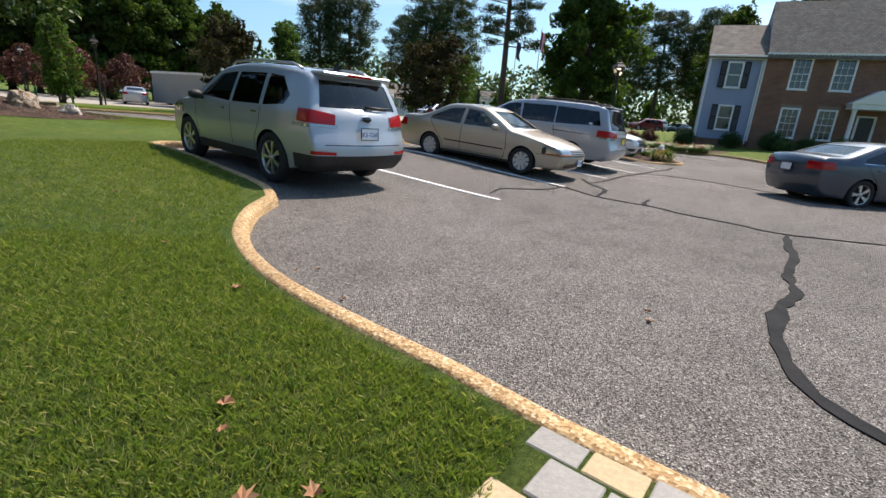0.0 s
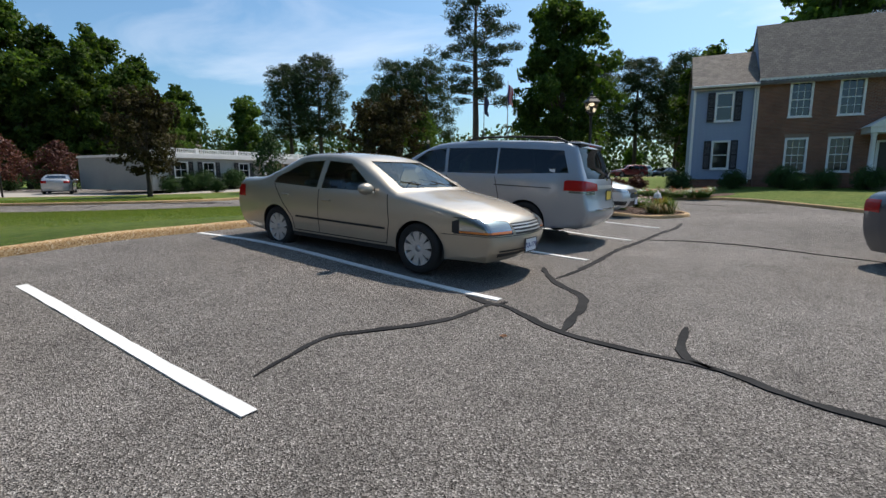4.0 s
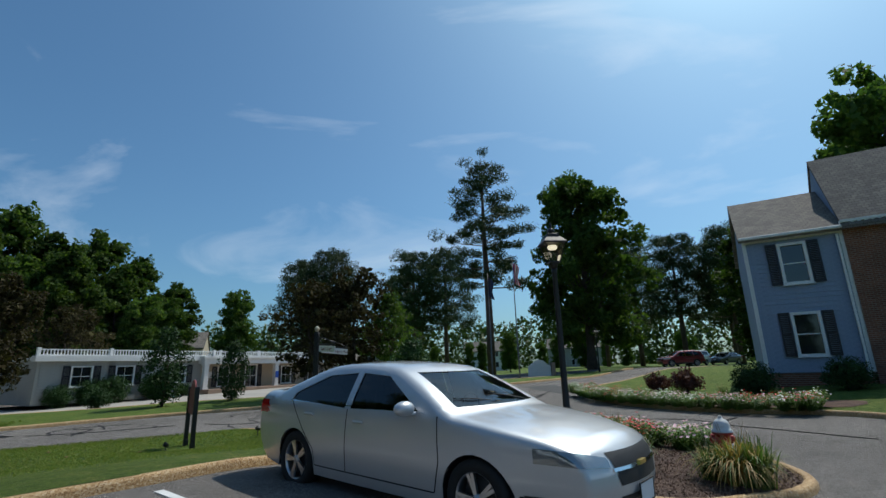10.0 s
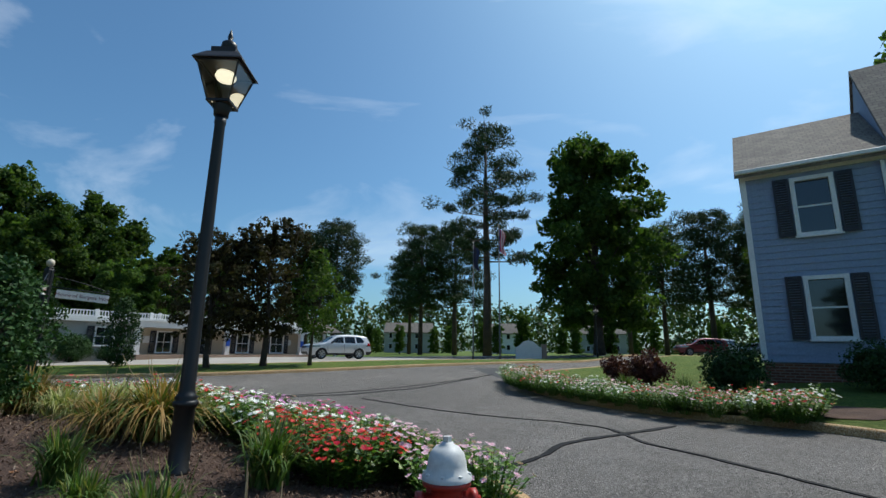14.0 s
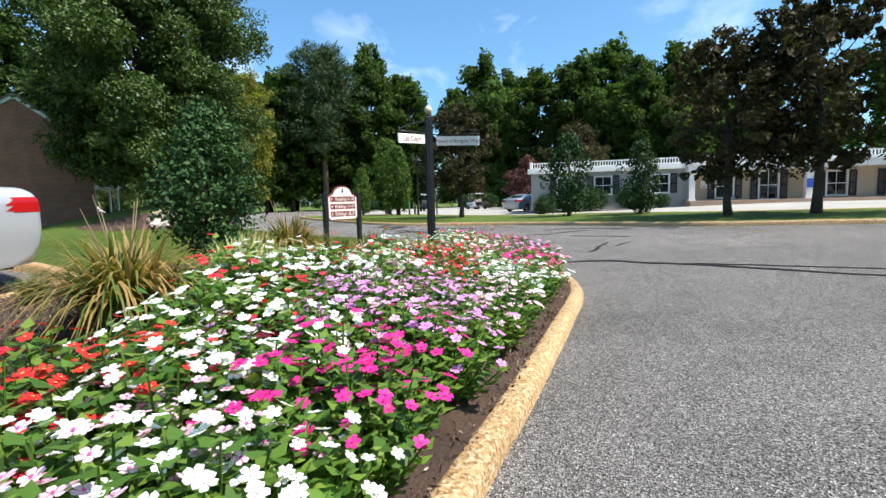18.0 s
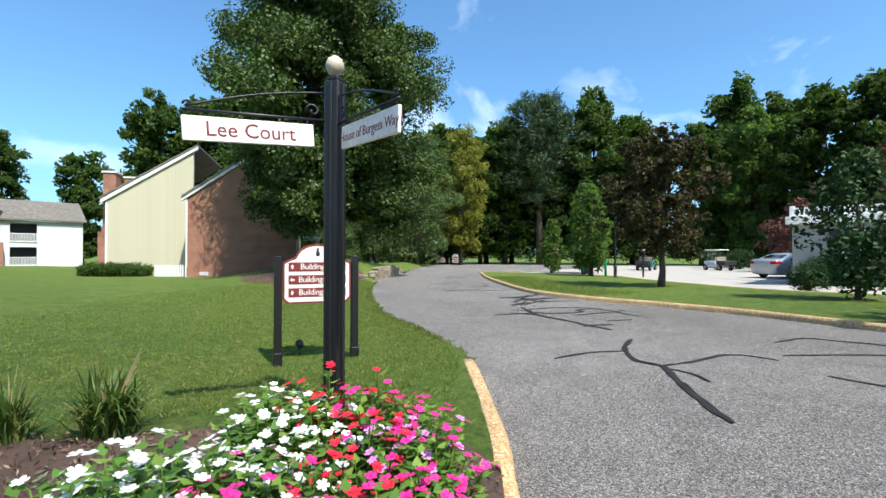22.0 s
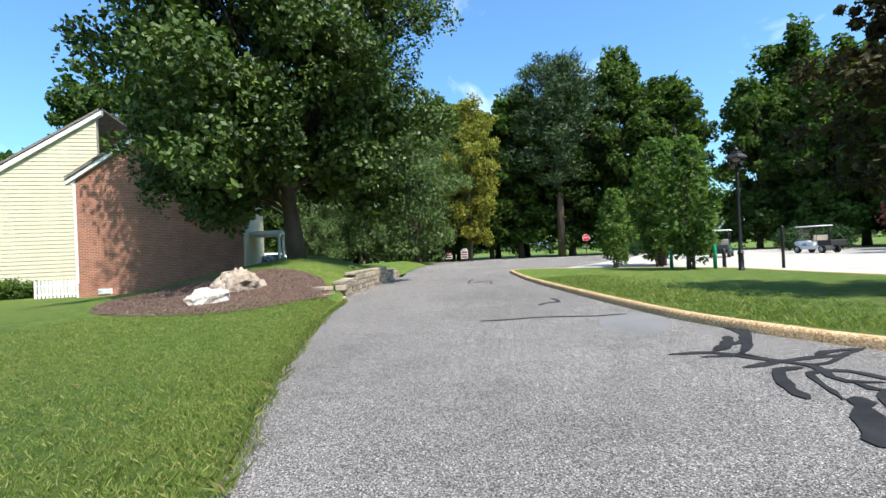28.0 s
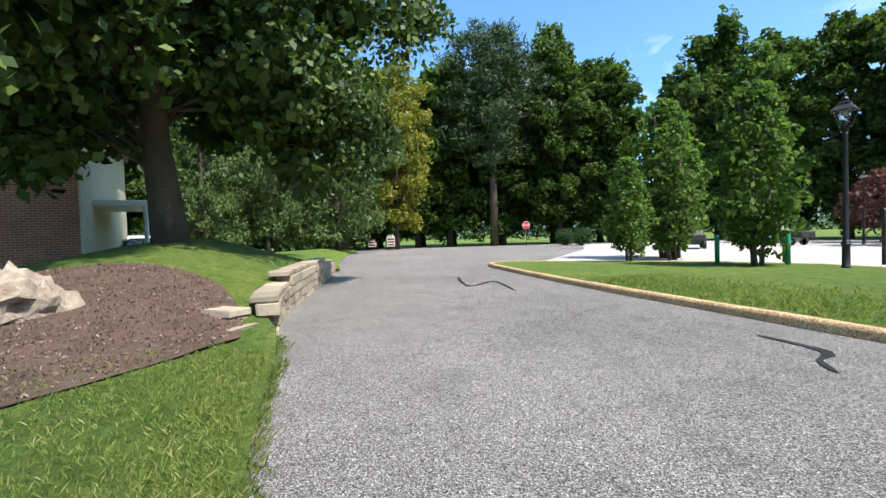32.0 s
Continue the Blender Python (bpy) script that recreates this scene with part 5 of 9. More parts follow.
copies(forest2, ring2[1:] + [(38.5, 53.5, 0.6, 200, 1.22), (46, 50, 0.6, 10, 1.1), (-40, -46, 0, 70, 1.0), (-15.5, -11.5, -0.1, 70, 0.5), (-11, -5.5, -0.1, 10, 0.42), (-56, -30, 0, 170, 1.0), (-46, -38, 0, 120, 0.9), (-8, -46, 0, 250, 0.75), (22, 98, 0.5, 45, 0.55), (10, 110, 0.5, 45, 0.45), *[(-34 + i * 5.6 + 2.1 * math.sin(i * 2.3), 128 + 9 * math.sin(i * 1.7), 0.3, i * 67, 0.34 + 0.22 * math.sin(i * 3.1) ** 2) for i in range(17)], (-30, 62, 0.2, 30, 0.55), (-24, 70, 0.3, 70, 0.6)], "lighter woodland trees")
copies(pineb, [(-66, 25.5, 0, 40, 1.15), (-12.5, -13, -0.1, 40, 1.05), (-9, -9, -0.1, 190, 0.9)], "pines")


def underwood():
    """Bushes and low boughs along the edge of the woods."""
    rng = np.random.default_rng(19)
    cs, rs = [], []
    for (x1, y1, h1), (x2, y2, h2) in zip(WOODS, WOODS[1:]):
        for i in range(int(math.hypot(x2 - x1, y2 - y1) * 2.4)):
            f = rng.random()
            r = 0.8 + 0.9 * rng.random()
            cs.append((x1 + (x2 - x1) * f - 1.5 + rng.normal() * 1.6, y1 + (y2 - y1) * f + rng.normal() * 1.6, r * 0.7 + 5.0 * rng.random() ** 1.6))
            rs.append(r)
    v, q = leaf_cloud(rng, cs, rs, 62, 0.17, 0.9, 0.6, 0.0, 0.2)
    v[:, 2] = np.maximum(v[:, 2], -0.05)
    e = tagged(empty("underwood"), "dark green bushes along the edge of the woods", "woods", "", "stuff")
    leaves_object("foliage", v, q, M_LEAF, e)


underwood()
# far hazy line of woods
def far_woods():
    rng = np.random.default_rng(9)
    cs, rs = [], []
    for i in range(420):
        a = math.radians(-115 + 230 * i / 420 + rng.normal() * 0.4)
        R = 165 + rng.random() * 50
        hh = 17 + 5 * noise.noise((i * 0.06, 0, 0)) + rng.random() * 3
        for z in (1.5, hh * 0.35, hh * 0.65, hh * 0.9):
            cs.append((R * math.sin(a) - 10, 30 + R * math.cos(a), z + rng.normal()))
            rs.append(4.2)
    v, q = leaf_cloud(rng, cs, rs, 40, 0.8, 0.9, 0.7, 0.0, 0.2)
    e = tagged(empty("distant_woods"), "distant line of green woods", "woods", "", "stuff")
    leaves_object("crown", v, q, M_OAK, e)


far_woods()

# ---- cars ----
def thin_glass(name, tint_c, gloss=1.0):
    m = bpy.data.materials.new(name)
    m.use_nodes = True
    n, l = m.node_tree.nodes, m.node_tree.links
    n.remove(n["Principled BSDF"])
    t, g, x, f = n.new("ShaderNodeBsdfTransparent"), n.new("ShaderNodeBsdfGlossy"), n.new("ShaderNodeMixShader"), n.new("ShaderNodeFresnel")
    t.inputs["Color"].default_value = (*tint_c, 1)
    g.inputs["Roughness"].default_value = 0.03
    f.inputs["IOR"].default_value = 1.7
    l.new(f.outputs[0], x.inputs[0])
    l.new(t.outputs[0], x.inputs[1])
    l.new(g.outputs[0], x.inputs[2])
    l.new(x.outputs[0], n["Material Output"].inputs["Surface"])
    return m


M_CLEAR = thin_glass("clear_car_glass", (0.58, 0.68, 0.70))
M_TINT = thin_glass("tinted_car_glass", (0.05, 0.055, 0.06))
M_TYRE = worn("tyre_rubber", (0.012, 0.012, 0.012), (0.02, 0.02, 0.02), 0.85, 4, 40, 0.2)
M_ALLOY = mat("alloy_wheel", (0.55, 0.55, 0.56), 0.3, 0.9)
M_COVER = worn("silver_wheel_cover", (0.55, 0.55, 0.54), (0.48, 0.48, 0.47), 0.4, 6, 30, 0.05, 0.4)
M_TRIM = worn("black_plastic", (0.012, 0.012, 0.013), (0.022, 0.022, 0.023), 0.6, 5, 60, 0.15)
M_CHROME = mat("chrome", (0.75, 0.76, 0.78), 0.12, 1.0)
M_RED = mat("red_lamp", (0.38, 0.007, 0.008), 0.2, spec=0.3, coat=0.25)
M_LENS = mat("clear_lamp_lens", (0.34, 0.36, 0.36), 0.12, 0.7, coat=1.0)
M_AMBER = mat("amber_lamp", (0.65, 0.16, 0.01), 0.15, coat=1.0)
M_SEAT = worn("grey_seat_cloth", (0.10, 0.10, 0.10), (0.07, 0.07, 0.07), 0.9, 3, 60)
M_SEATB = worn("beige_seat_cloth", (0.36, 0.31, 0.24), (0.30, 0.26, 0.2), 0.9, 3, 60)
M_PLATE = mat("plate_white", (0.75, 0.77, 0.80), 0.4)
M_PLATEBLUE = mat("plate_blue", (0.02, 0.04, 0.22), 0.4)
M_PLATEYEL = mat("plate_yellow", (0.75, 0.55, 0.08), 0.4)
M_SEAM = mat("dark_seam", (0.015, 0.015, 0.016), 0.8)


def letters(text, size, material, parent, m, name="lettering", depth=0.001, spacing=1.0):
    """Raised lettering as a mesh, set in the built-in face; it reads along +x of m, facing +z."""
    c = bpy.data.curves.new(name, "FONT")
    c.body, c.size, c.align_x, c.align_y, c.extrude, c.space_character = text, size, "CENTER", "CENTER", depth, spacing
    c.resolution_u = 3
    tmp = bpy.data.objects.new(name, c)
    me = bpy.data.meshes.new_from_object(tmp)
    bpy.data.objects.remove(tmp)
    me.transform(m)
    me.materials.append(material)
    ob = new(name, me)
    ob.parent = parent
    return ob


def wheel(parent, x, y, side, R, style, wide=0.2):
    """Tyre and rim; side is +1 on the left."""
    m = Matrix.Translation((x, y, R)) @ pose(0, 0, 0, 0, 0, 0 if side > 0 else 180)
    w = wide / 2
    r = R * 0.66
    t = lathe("wheel", [(r, -w * 0.8), (R * 0.9, -w), (R * 0.985, -w * 0.75), (R, -w * 0.3), (R, w * 0.3), (R * 0.985, w * 0.75), (R * 0.9, w), (r * 1.02, w * 0.85), (r, w * 0.6)], M_TYRE, parent, 36, m, "black tyre on a silver wheel", "y")
    lathe("rim", [(r, -w * 0.7), (r * 0.95, -w * 0.2), (r * 0.95, w * 0.55), (r * 0.985, w * 0.8), (r * 1.02, w * 0.82)], M_ALLOY, t, 30, m, "", "y")
    bm = bmesh.new()
    n, sp = {"cover": (9, 0.42), "five": (5, 0.30), "seven": (7, 0.26), "ten": (10, 0.15)}[style]
    for i in range(n):
        for o in ((-0.11, 0.11) if style == "five" else (0,)):
            a = 2 * math.pi * i / n + o
            c, s = math.cos(a), math.sin(a)
            hw0, hw1 = r * sp * 0.5 * (0.4 if style == "five" else 0.55), r * sp * 0.5 * (0.5 if style == "five" else 1.1)
            vs = []
            for rr, hw, yy in ((r * 0.12, hw0, w * 0.72), (r * 0.97, hw1, w * 0.8)):
                for q in (-hw, hw):
                    vs.append((rr * c - q * s, yy, rr * s + q * c))
            vb = [(p[0], p[1] - 0.03, p[2]) for p in vs]
            V = [bm.verts.new(m @ Vector(p)) for p in vs + vb]
            for f in ((0, 1, 3, 2), (4, 6, 7, 5), (0, 2, 6, 4), (1, 5, 7, 3)):
                bm.faces.new([V[k] for k in f])
    bmesh.ops.recalc_face_normals(bm, faces=bm.faces)
    part("spokes", bm, M_COVER if style == "cover" else M_ALLOY, t, "silver spokes")
    lathe("hub_cap", [(0, w * 0.86), (r * 0.12, w * 0.84), (r * 0.2, w * 0.75), (r * 0.24, w * 0.55)], M_ALLOY, t, 16, m, "", "y")
    lathe("brake_disc", [(0, w * 0.1), (r * 0.8, w * 0.12), (r * 0.9, -w * 0.1)], M_TRIM, t, 20, m, "", "y")
    return t


class Shell:
    """A car's skin: side panels cut from the profile and a strip over the top, joined with rounded shoulders."""

    def __init__(self, prof, W, belt, roof_in, arches, R_arch, sill, nose_in=0.14, tail_in=0.08, r=0.06, low_in=0.05):
        P = [Vector((x, 0, z)) for x, z in prof]
        self.prof = []
        for (x, z) in spline(prof, 0.07):
            self.prof.append((x, z))
        self.W, self.belt, self.roof_in, self.arches, self.Ra, self.sill, self.r, self.low_in = W, belt, roof_in, arches, R_arch, sill, r, low_in
        self.x0, self.x1 = min(p[0] for p in prof), max(p[0] for p in prof)
        self.top = max(p[1] for p in prof)
        self.nose_in, self.tail_in = nose_in, tail_in
        pp = np.array(self.prof)
        self.pp = pp
        self.bm = bmesh.new()
        self.build()

    def half(self, x, z):
        w = self.W / 2
        if z > self.belt:
            w -= self.roof_in * ((z - self.belt) / (self.top - self.belt)) ** 1.15
        else:
            k = (self.belt - z) / (self.belt - self.sill)
            w -= self.low_in * k ** 3 - 0.012 * math.sin(math.pi * min(1, k * 1.3))
        L = self.x1 - self.x0
        f = smooth01(self.x1 - 0.24 * L, self.x1, x)
        b = smooth01(self.x0 + 0.22 * L, self.x0, x)
        return w * (1 - self.nose_in * f ** 1.6 - self.tail_in * b ** 1.6)

    def edge_dist(self, x, z):
        a, b = self.pp[:-1], self.pp[1:]
        p = np.array((x, z))
        ab = b - a
        t = np.clip(((p - a) * ab).sum(1) / np.maximum((ab * ab).sum(1), 1e-9), 0, 1)
        return float(np.sqrt((((a + ab * t[:, None]) - p) ** 2).sum(1).min()))

    def side_y(self, x, z):
        d, r = self.edge_dist(x, z), self.r
        y = self.half(x, z)
        if d < r:
            y -= r * (1 - math.sqrt(max(0.0, 1 - ((r - d) / r) ** 2)))
        return y

    def build(self):
        bm, prof = self.bm, self.prof
        n = len(prof)
        # strip
        fr = (-1, -0.93, -0.82, -0.66, -0.45, -0.22, 0, 0.22, 0.45, 0.66, 0.82, 0.93, 1)
        rows = []
        for i, (x, z) in enumerate(prof):
            a, b = prof[max(i - 1, 0)], prof[min(i + 1, n - 1)]
            t = Vector((b[0] - a[0], b[1] - a[1])).normalized()
            nx, nz = -t.y, t.x
            if nz < 0 and abs(nz) > 0.5 and z > self.sill + 0.2:
                nx, nz = -nx, -nz
            if (x - (self.x0 + self.x1) / 2) * nx < 0 and abs(nx) > 0.6:
                nx, nz = -nx, -nz
            ye = self.half(x, z) - self.r
            c = 0.03 + 0.10 * abs(nx) * (1 if z < self.belt + 0.1 else 0.35)
            rows.append([bm.verts.new((x + nx * c * (1 - f * f), ye * f, z + max(0, nz) * c * (1 - f * f))) for f in fr])
        for i in range(n - 1):
            for k in range(len(fr) - 1):
                bm.faces.new((rows[i][k], rows[i][k + 1], rows[i + 1][k + 1], rows[i + 1][k]))
        # sides
        out = list(prof)
        bot = []
        xs_, ze = prof[-1][0], prof[-1][1]
        for ax in sorted(self.arches):
            h = self.sill
            for k in range(15):
                an = math.pi - math.pi * k / 14
                bot.append((ax + self.Ra * math.cos(an), max(h, self.Ra * 0.86 + self.Ra * 1.0 * math.sin(an)) if 0 < k < 14 else h))
        outline = out + bot
        pts = [Vector(p) for p in outline]
        m = len(pts)
        edges = [(i, (i + 1) % m) for i in range(m)]
        for d in (0.012, 0.035, 0.065):
            for i in range(1, n - 1):
                a, b = prof[i - 1], prof[i + 1]
                t = Vector((b[0] - a[0], b[1] - a[1])).normalized()
                for s in (1, -1):
                    q = (prof[i][0] - t.y * d * s, prof[i][1] + t.x * d * s)
                    if inside(q[0], q[1], outline) and self.edge_dist(*q) > d * 0.8:
                        pts.append(Vector(q))
        z = self.sill + 0.04
        while z < self.top:
            x = self.x0
            while x < self.x1:
                if inside(x, z, outline) and self.edge_dist(x, z) > 0.09:
                    pts.append(Vector((x, z)))
                x += 0.09
            z += 0.06
        v, _, f, *_ = delaunay_2d_cdt(pts, edges, [], 1, 1e-4)
        for s in (1, -1):
            vs = [bm.verts.new((p.x, s * self.side_y(p.x, p.y), p.y)) for p in v]
            for t in f:
                q = [vs[k] for k in t]
                bm.faces.new(q if s < 0 else q[::-1])
        bmesh.ops.remove_doubles(bm, verts=bm.verts, dist=0.003)
        bmesh.ops.recalc_face_normals(bm, faces=bm.faces)
        bm.normal_update()

    def region(self, planes, keep=None):
        """Faces of the skin inside all planes, cut clean at them. A plane is (point, outward normal)."""
        bm = self.bm
        cand = [f for f in bm.faces if keep is None or keep(f.calc_center_median())]
        for co, no in planes:
            co, no = Vector(co), Vector(no).normalized()
            geom = list(cand) + list({e for f in cand for e in f.edges}) + list({v for f in cand for v in f.verts})
            res = bmesh.ops.bisect_plane(bm, geom=geom, dist=1e-5, plane_co=co, plane_no=no)
            pool = {g for g in res["geom"] if isinstance(g, bmesh.types.BMFace) and g.is_valid}
            cand = [f for f in pool if (keep is None or keep(f.calc_center_median())) and (f.calc_center_median() - co).dot(no) < 0]
        return [f for f in cand if all((f.calc_center_median() - Vector(c)).dot(Vector(q)) < 1e-6 for c, q in planes)]

    def extract(self, faces, off):
        nb, mp = bmesh.new(), {}
        for f in faces:
            for v in f.verts:
                if v not in mp:
                    mp[v] = nb.verts.new(v.co)
        for f in faces:
            try:
                nb.faces.new([mp[v] for v in f.verts])
            except ValueError:
                pass
        nb.normal_update()
        for v in list(nb.verts):
            v.co += v.normal * off
        return nb

    def side_planes(self, poly):
        """Planes round a convex outline in side view, (x, z)."""
        c = Vector((sum(p[0] for p in poly) / len(poly), sum(p[1] for p in poly) / len(poly)))
        out = []
        for i, p in enumerate(poly):
            q = poly[(i + 1) % len(poly)]
            n = Vector((q[1] - p[1], -(q[0] - p[0])))
            if (c - Vector(p)).dot(n) > 0:
                n = -n
            out.append(((p[0], 0, p[1]), (n.x, 0, n.y)))
        return out

    def end_planes(self, poly):
        """Planes round a convex outline seen from an end, (y, z)."""
        c = Vector((sum(p[0] for p in poly) / len(poly), sum(p[1] for p in poly) / len(poly)))
        out = []
        for i, p in enumerate(poly):
            q = poly[(i + 1) % len(poly)]
            n = Vector((q[1] - p[1], -(q[0] - p[0])))
            if (c - Vector(p)).dot(n) > 0:
                n = -n
            out.append(((0, p[0], p[1]), (0, n.x, n.y)))
        return out


def seam(shell, pts, w=0.007):
    """Strips of skin along a broken line in side view, for both sides."""
    out = []
    for (a, b) in zip(pts, pts[1:]):
        t = Vector((b[0] - a[0], b[1] - a[1])).normalized()
        nn = Vector((-t.y, t.x)) * w
        out.append([(a[0] + nn.x, a[1] + nn.y), (b[0] + nn.x, b[1] + nn.y), (b[0] - nn.x, b[1] - nn.y), (a[0] - nn.x, a[1] - nn.y)])
    return out


def make_car(name, label, spec, paint):
    """A whole car at the origin, nose along +x."""
    e = tagged(empty(name), label, spec.get("category", "car"))
    sh = Shell(spec["prof"], spec["W"], spec["belt"], spec["roof_in"], spec["arches"], spec["R"] * 1.13, spec["sill"], spec.get("nose_in", 0.14), spec.get("tail_in", 0.08), spec.get("r", 0.06))
    side = lambda c: abs(c.y) > 0.45 * spec["W"] * 0.8 and True
    made = []

    def take(planes, keep, off, material, nm, lab="", cut=True, smooth=True):
        fs = sh.region(planes, keep)
        if not fs:
            return None
        nb = sh.extract(fs, off)
        if cut:
            bmesh.ops.delete(sh.bm, geom=[f for f in fs if f.is_valid], context="FACES")
        o = part(nm, nb, material, e, lab, smooth)
        return o

    for s in (1, -1):
        ks = lambda c, s=s: c.y * s > 0.30
        for k, poly in enumerate(spec["windows"]):
            g = spec.get("tints", [0] * 9)[k]
            take(sh.side_planes(poly), ks, -0.012, M_TINT if g else M_CLEAR, "side_window", "tinted side glass" if g else "side glass")
    for nm, poly, front in spec["screens"]:
        kf = (lambda c: c.x > 0.0) if front else (lambda c: c.x < 0.0)
        take(sh.end_planes(poly), kf, -0.008, M_CLEAR if front or not spec.get("dark_rear") else M_TINT, nm, "windscreen glass" if front else "rear window glass")
    for nm, poly, front, material, off, xlim in spec.get("ends", []):
        kf = (lambda c, x=xlim: c.x > x) if front else (lambda c, x=xlim: c.x < x)
        both = [poly] if sum(p[0] for p in poly) == 0 or abs(sum(p[0] for p in poly)) < 1e-6 else [poly, [(-y, z) for y, z in poly]]
        for pl_ in both:
            take(sh.end_planes(pl_), kf, off, material, nm, "", False)
    for nm, poly, material, off in spec.get("sides", []):
        for s in (1, -1):
            take(sh.side_planes(poly), lambda c, s=s: c.y * s > 0.40, off, material, nm, "", False)
    for line in spec.get("seams", []):
        for poly in seam(sh, line):
            for s in (1, -1):
                take(sh.side_planes(poly), lambda c, s=s: c.y * s > 0.40, 0.0012, M_SEAM, "panel_gap", "", False)
    body = part("body", sh.bm, paint, e, spec.get("paint_label", ""), True)
    # wheels and wells
    for ax in spec["arches"]:
        for s in (1, -1):
            wheel(e, ax, s * (spec["W"] / 2 - 0.115), s, spec["R"], spec["rim"], spec.get("tyre", 0.21))
            v, f = lathe_data([(spec["R"] * 1.15, -0.32), (spec["R"] * 1.15, 0.30)], 24, "y")
            m = Matrix.Translation((ax, s * (spec["W"] / 2 - 0.36), spec["R"] * 0.98))
            vv = [m @ Vector(p) for p in v]
            keep_f = [q for q in f if sum(vv[i].z for i in q) / 4 > spec["sill"] - 0.02]
            link_mesh("wheel_well", vv, keep_f, M_TRIM, e, True)
    # floor, seats, dash
    x0, x1 = sh.x0, sh.x1
    bm = bmesh.new()
    add_box(bm, x0 + 0.25, -spec["W"] * 0.33, spec["sill"] - 0.01, x1 - 0.3, spec["W"] * 0.33, spec["sill"] + 0.12)
    part("underbody", bm, M_TRIM, e)
    sb = spec["belt"]
    for sx, sy in spec.get("seats", [(0.15, 0.36), (0.15, -0.36), (-0.75, 0.36), (-0.75, -0.36)]):
        bm = bmesh.new()
        add_box(bm, sx - 0.22, sy - 0.24, sb - 0.55, sx + 0.28, sy + 0.24, sb - 0.38, 0.04)
        add_box(bm, sx - 0.36, sy - 0.24, sb - 0.42, sx - 0.20, sy + 0.24, sb + 0.14, 0.05)
        add_box(bm, sx - 0.34, sy - 0.13, sb + 0.14, sx - 0.24, sy + 0.13, sb + 0.30, 0.04)
        part("seat", bm, spec.get("seat_mat", M_SEAT), e)
    cx = spec["cowl"]
    bm = bmesh.new()
    add_box(bm, cx - 0.55, -spec["W"] * 0.40, sb - 0.32, cx - 0.02, spec["W"] * 0.40, sb - 0.02, 0.05)
    part("dashboard", bm, M_TRIM, e)
    v, f = tube_data([Vector((cx - 0.68, 0.36 + 0.17 * math.cos(a), sb + 0.0 + 0.16 * math.sin(a))) for a in [k * math.pi / 8 for k in range(17)]], [0.015] * 17, 6)
    link_mesh("steering_wheel", v, f, M_TRIM, e, True)
    # mirrors, handles, wipers
    for s in (1, -1):
        mx, my, mz = spec["mirror"]
        bm = bmesh.new()
        bmesh.ops.create_uvsphere(bm, u_segments=14, v_segments=9, radius=1.0, matrix=Matrix.Translation((mx, s * my, mz)) @ Matrix.Diagonal((0.08, 0.125, 0.075, 1)))
        add_box(bm, mx - 0.02, s * (my - 0.12) - 0.06, mz - 0.07, mx + 0.04, s * (my - 0.12) + 0.06, mz - 0.03)
        part("door_mirror", bm, spec.get("mirror_mat", paint), e, "", True)
        for hx, hz in spec.get("handles", []):
            hy = sh.half(hx, hz) + 0.012
            bm = bmesh.new()
            add_box(bm, hx - 0.085, s * hy - 0.014, hz - 0.014, hx + 0.085, s * hy + 0.014, hz + 0.014, 0.008)
            part("door_handle", bm, spec.get("handle_mat", paint), e)
    for w0, w1 in spec.get("wipers", []):
        tube("wiper", [Vector(w0), Vector(w0).lerp(Vector(w1), 0.5) + Vector((0, 0, 0.01)), Vector(w1)], [0.009, 0.008, 0.005], M_TRIM, e, 5)
    return e


def plate(e, x, y, z, text, face, back_mat, ink, tilt=0.0, rear=True):
    """A number plate, 305 by 152 mm, facing along the car's length."""
    bm = bmesh.new()
    add_box(bm, -0.158, -0.008, -0.08, 0.158, 0.0, 0.08, 0.004)
    m = Matrix.Translation((x, y, z)) @ (pose(0, 0, 0, 0, 0, -90 if rear else 90) @ pose(0, 0, 0, tilt))
    bmesh.ops.transform(bm, matrix=m, verts=bm.verts)
    p = part("number_plate", bm, M_PLATE if back_mat is None else back_mat, e, "number plate")
    if text:
        letters(text, 0.088, ink, p, m @ Matrix.Translation((0, -0.0095, -0.008)) @ pose(0, 0, 0, 90))
    fr = bmesh.new()
    for a in ((-0.165, -0.087, 0.165, -0.076), (-0.165, 0.076, 0.165, 0.087), (-0.165, -0.076, -0.154, 0.076), (0.154, -0.076, 0.165, 0.076)):
        add_box(fr, a[0], -0.012, a[1], a[2], -0.002, a[3])
    bmesh.ops.transform(fr, matrix=m, verts=fr.verts)
    part("plate_frame", fr, M_TRIM, p)
    return p


def place_car(e, cx, cy, dx, dy, z, s=1.03, pitch=0.0):
    d = Vector((dx, dy, 0)).normalized()
    e.matrix_world = Matrix(((d.x, -d.y, 0, cx), (d.y, d.x, 0, cy), (0, 0, 1, z), (0, 0, 0, 1))) @ pose(0, 0, 0, 0, -pitch, 0) @ Matrix.Diagonal((s, s, s, 1))
    return e


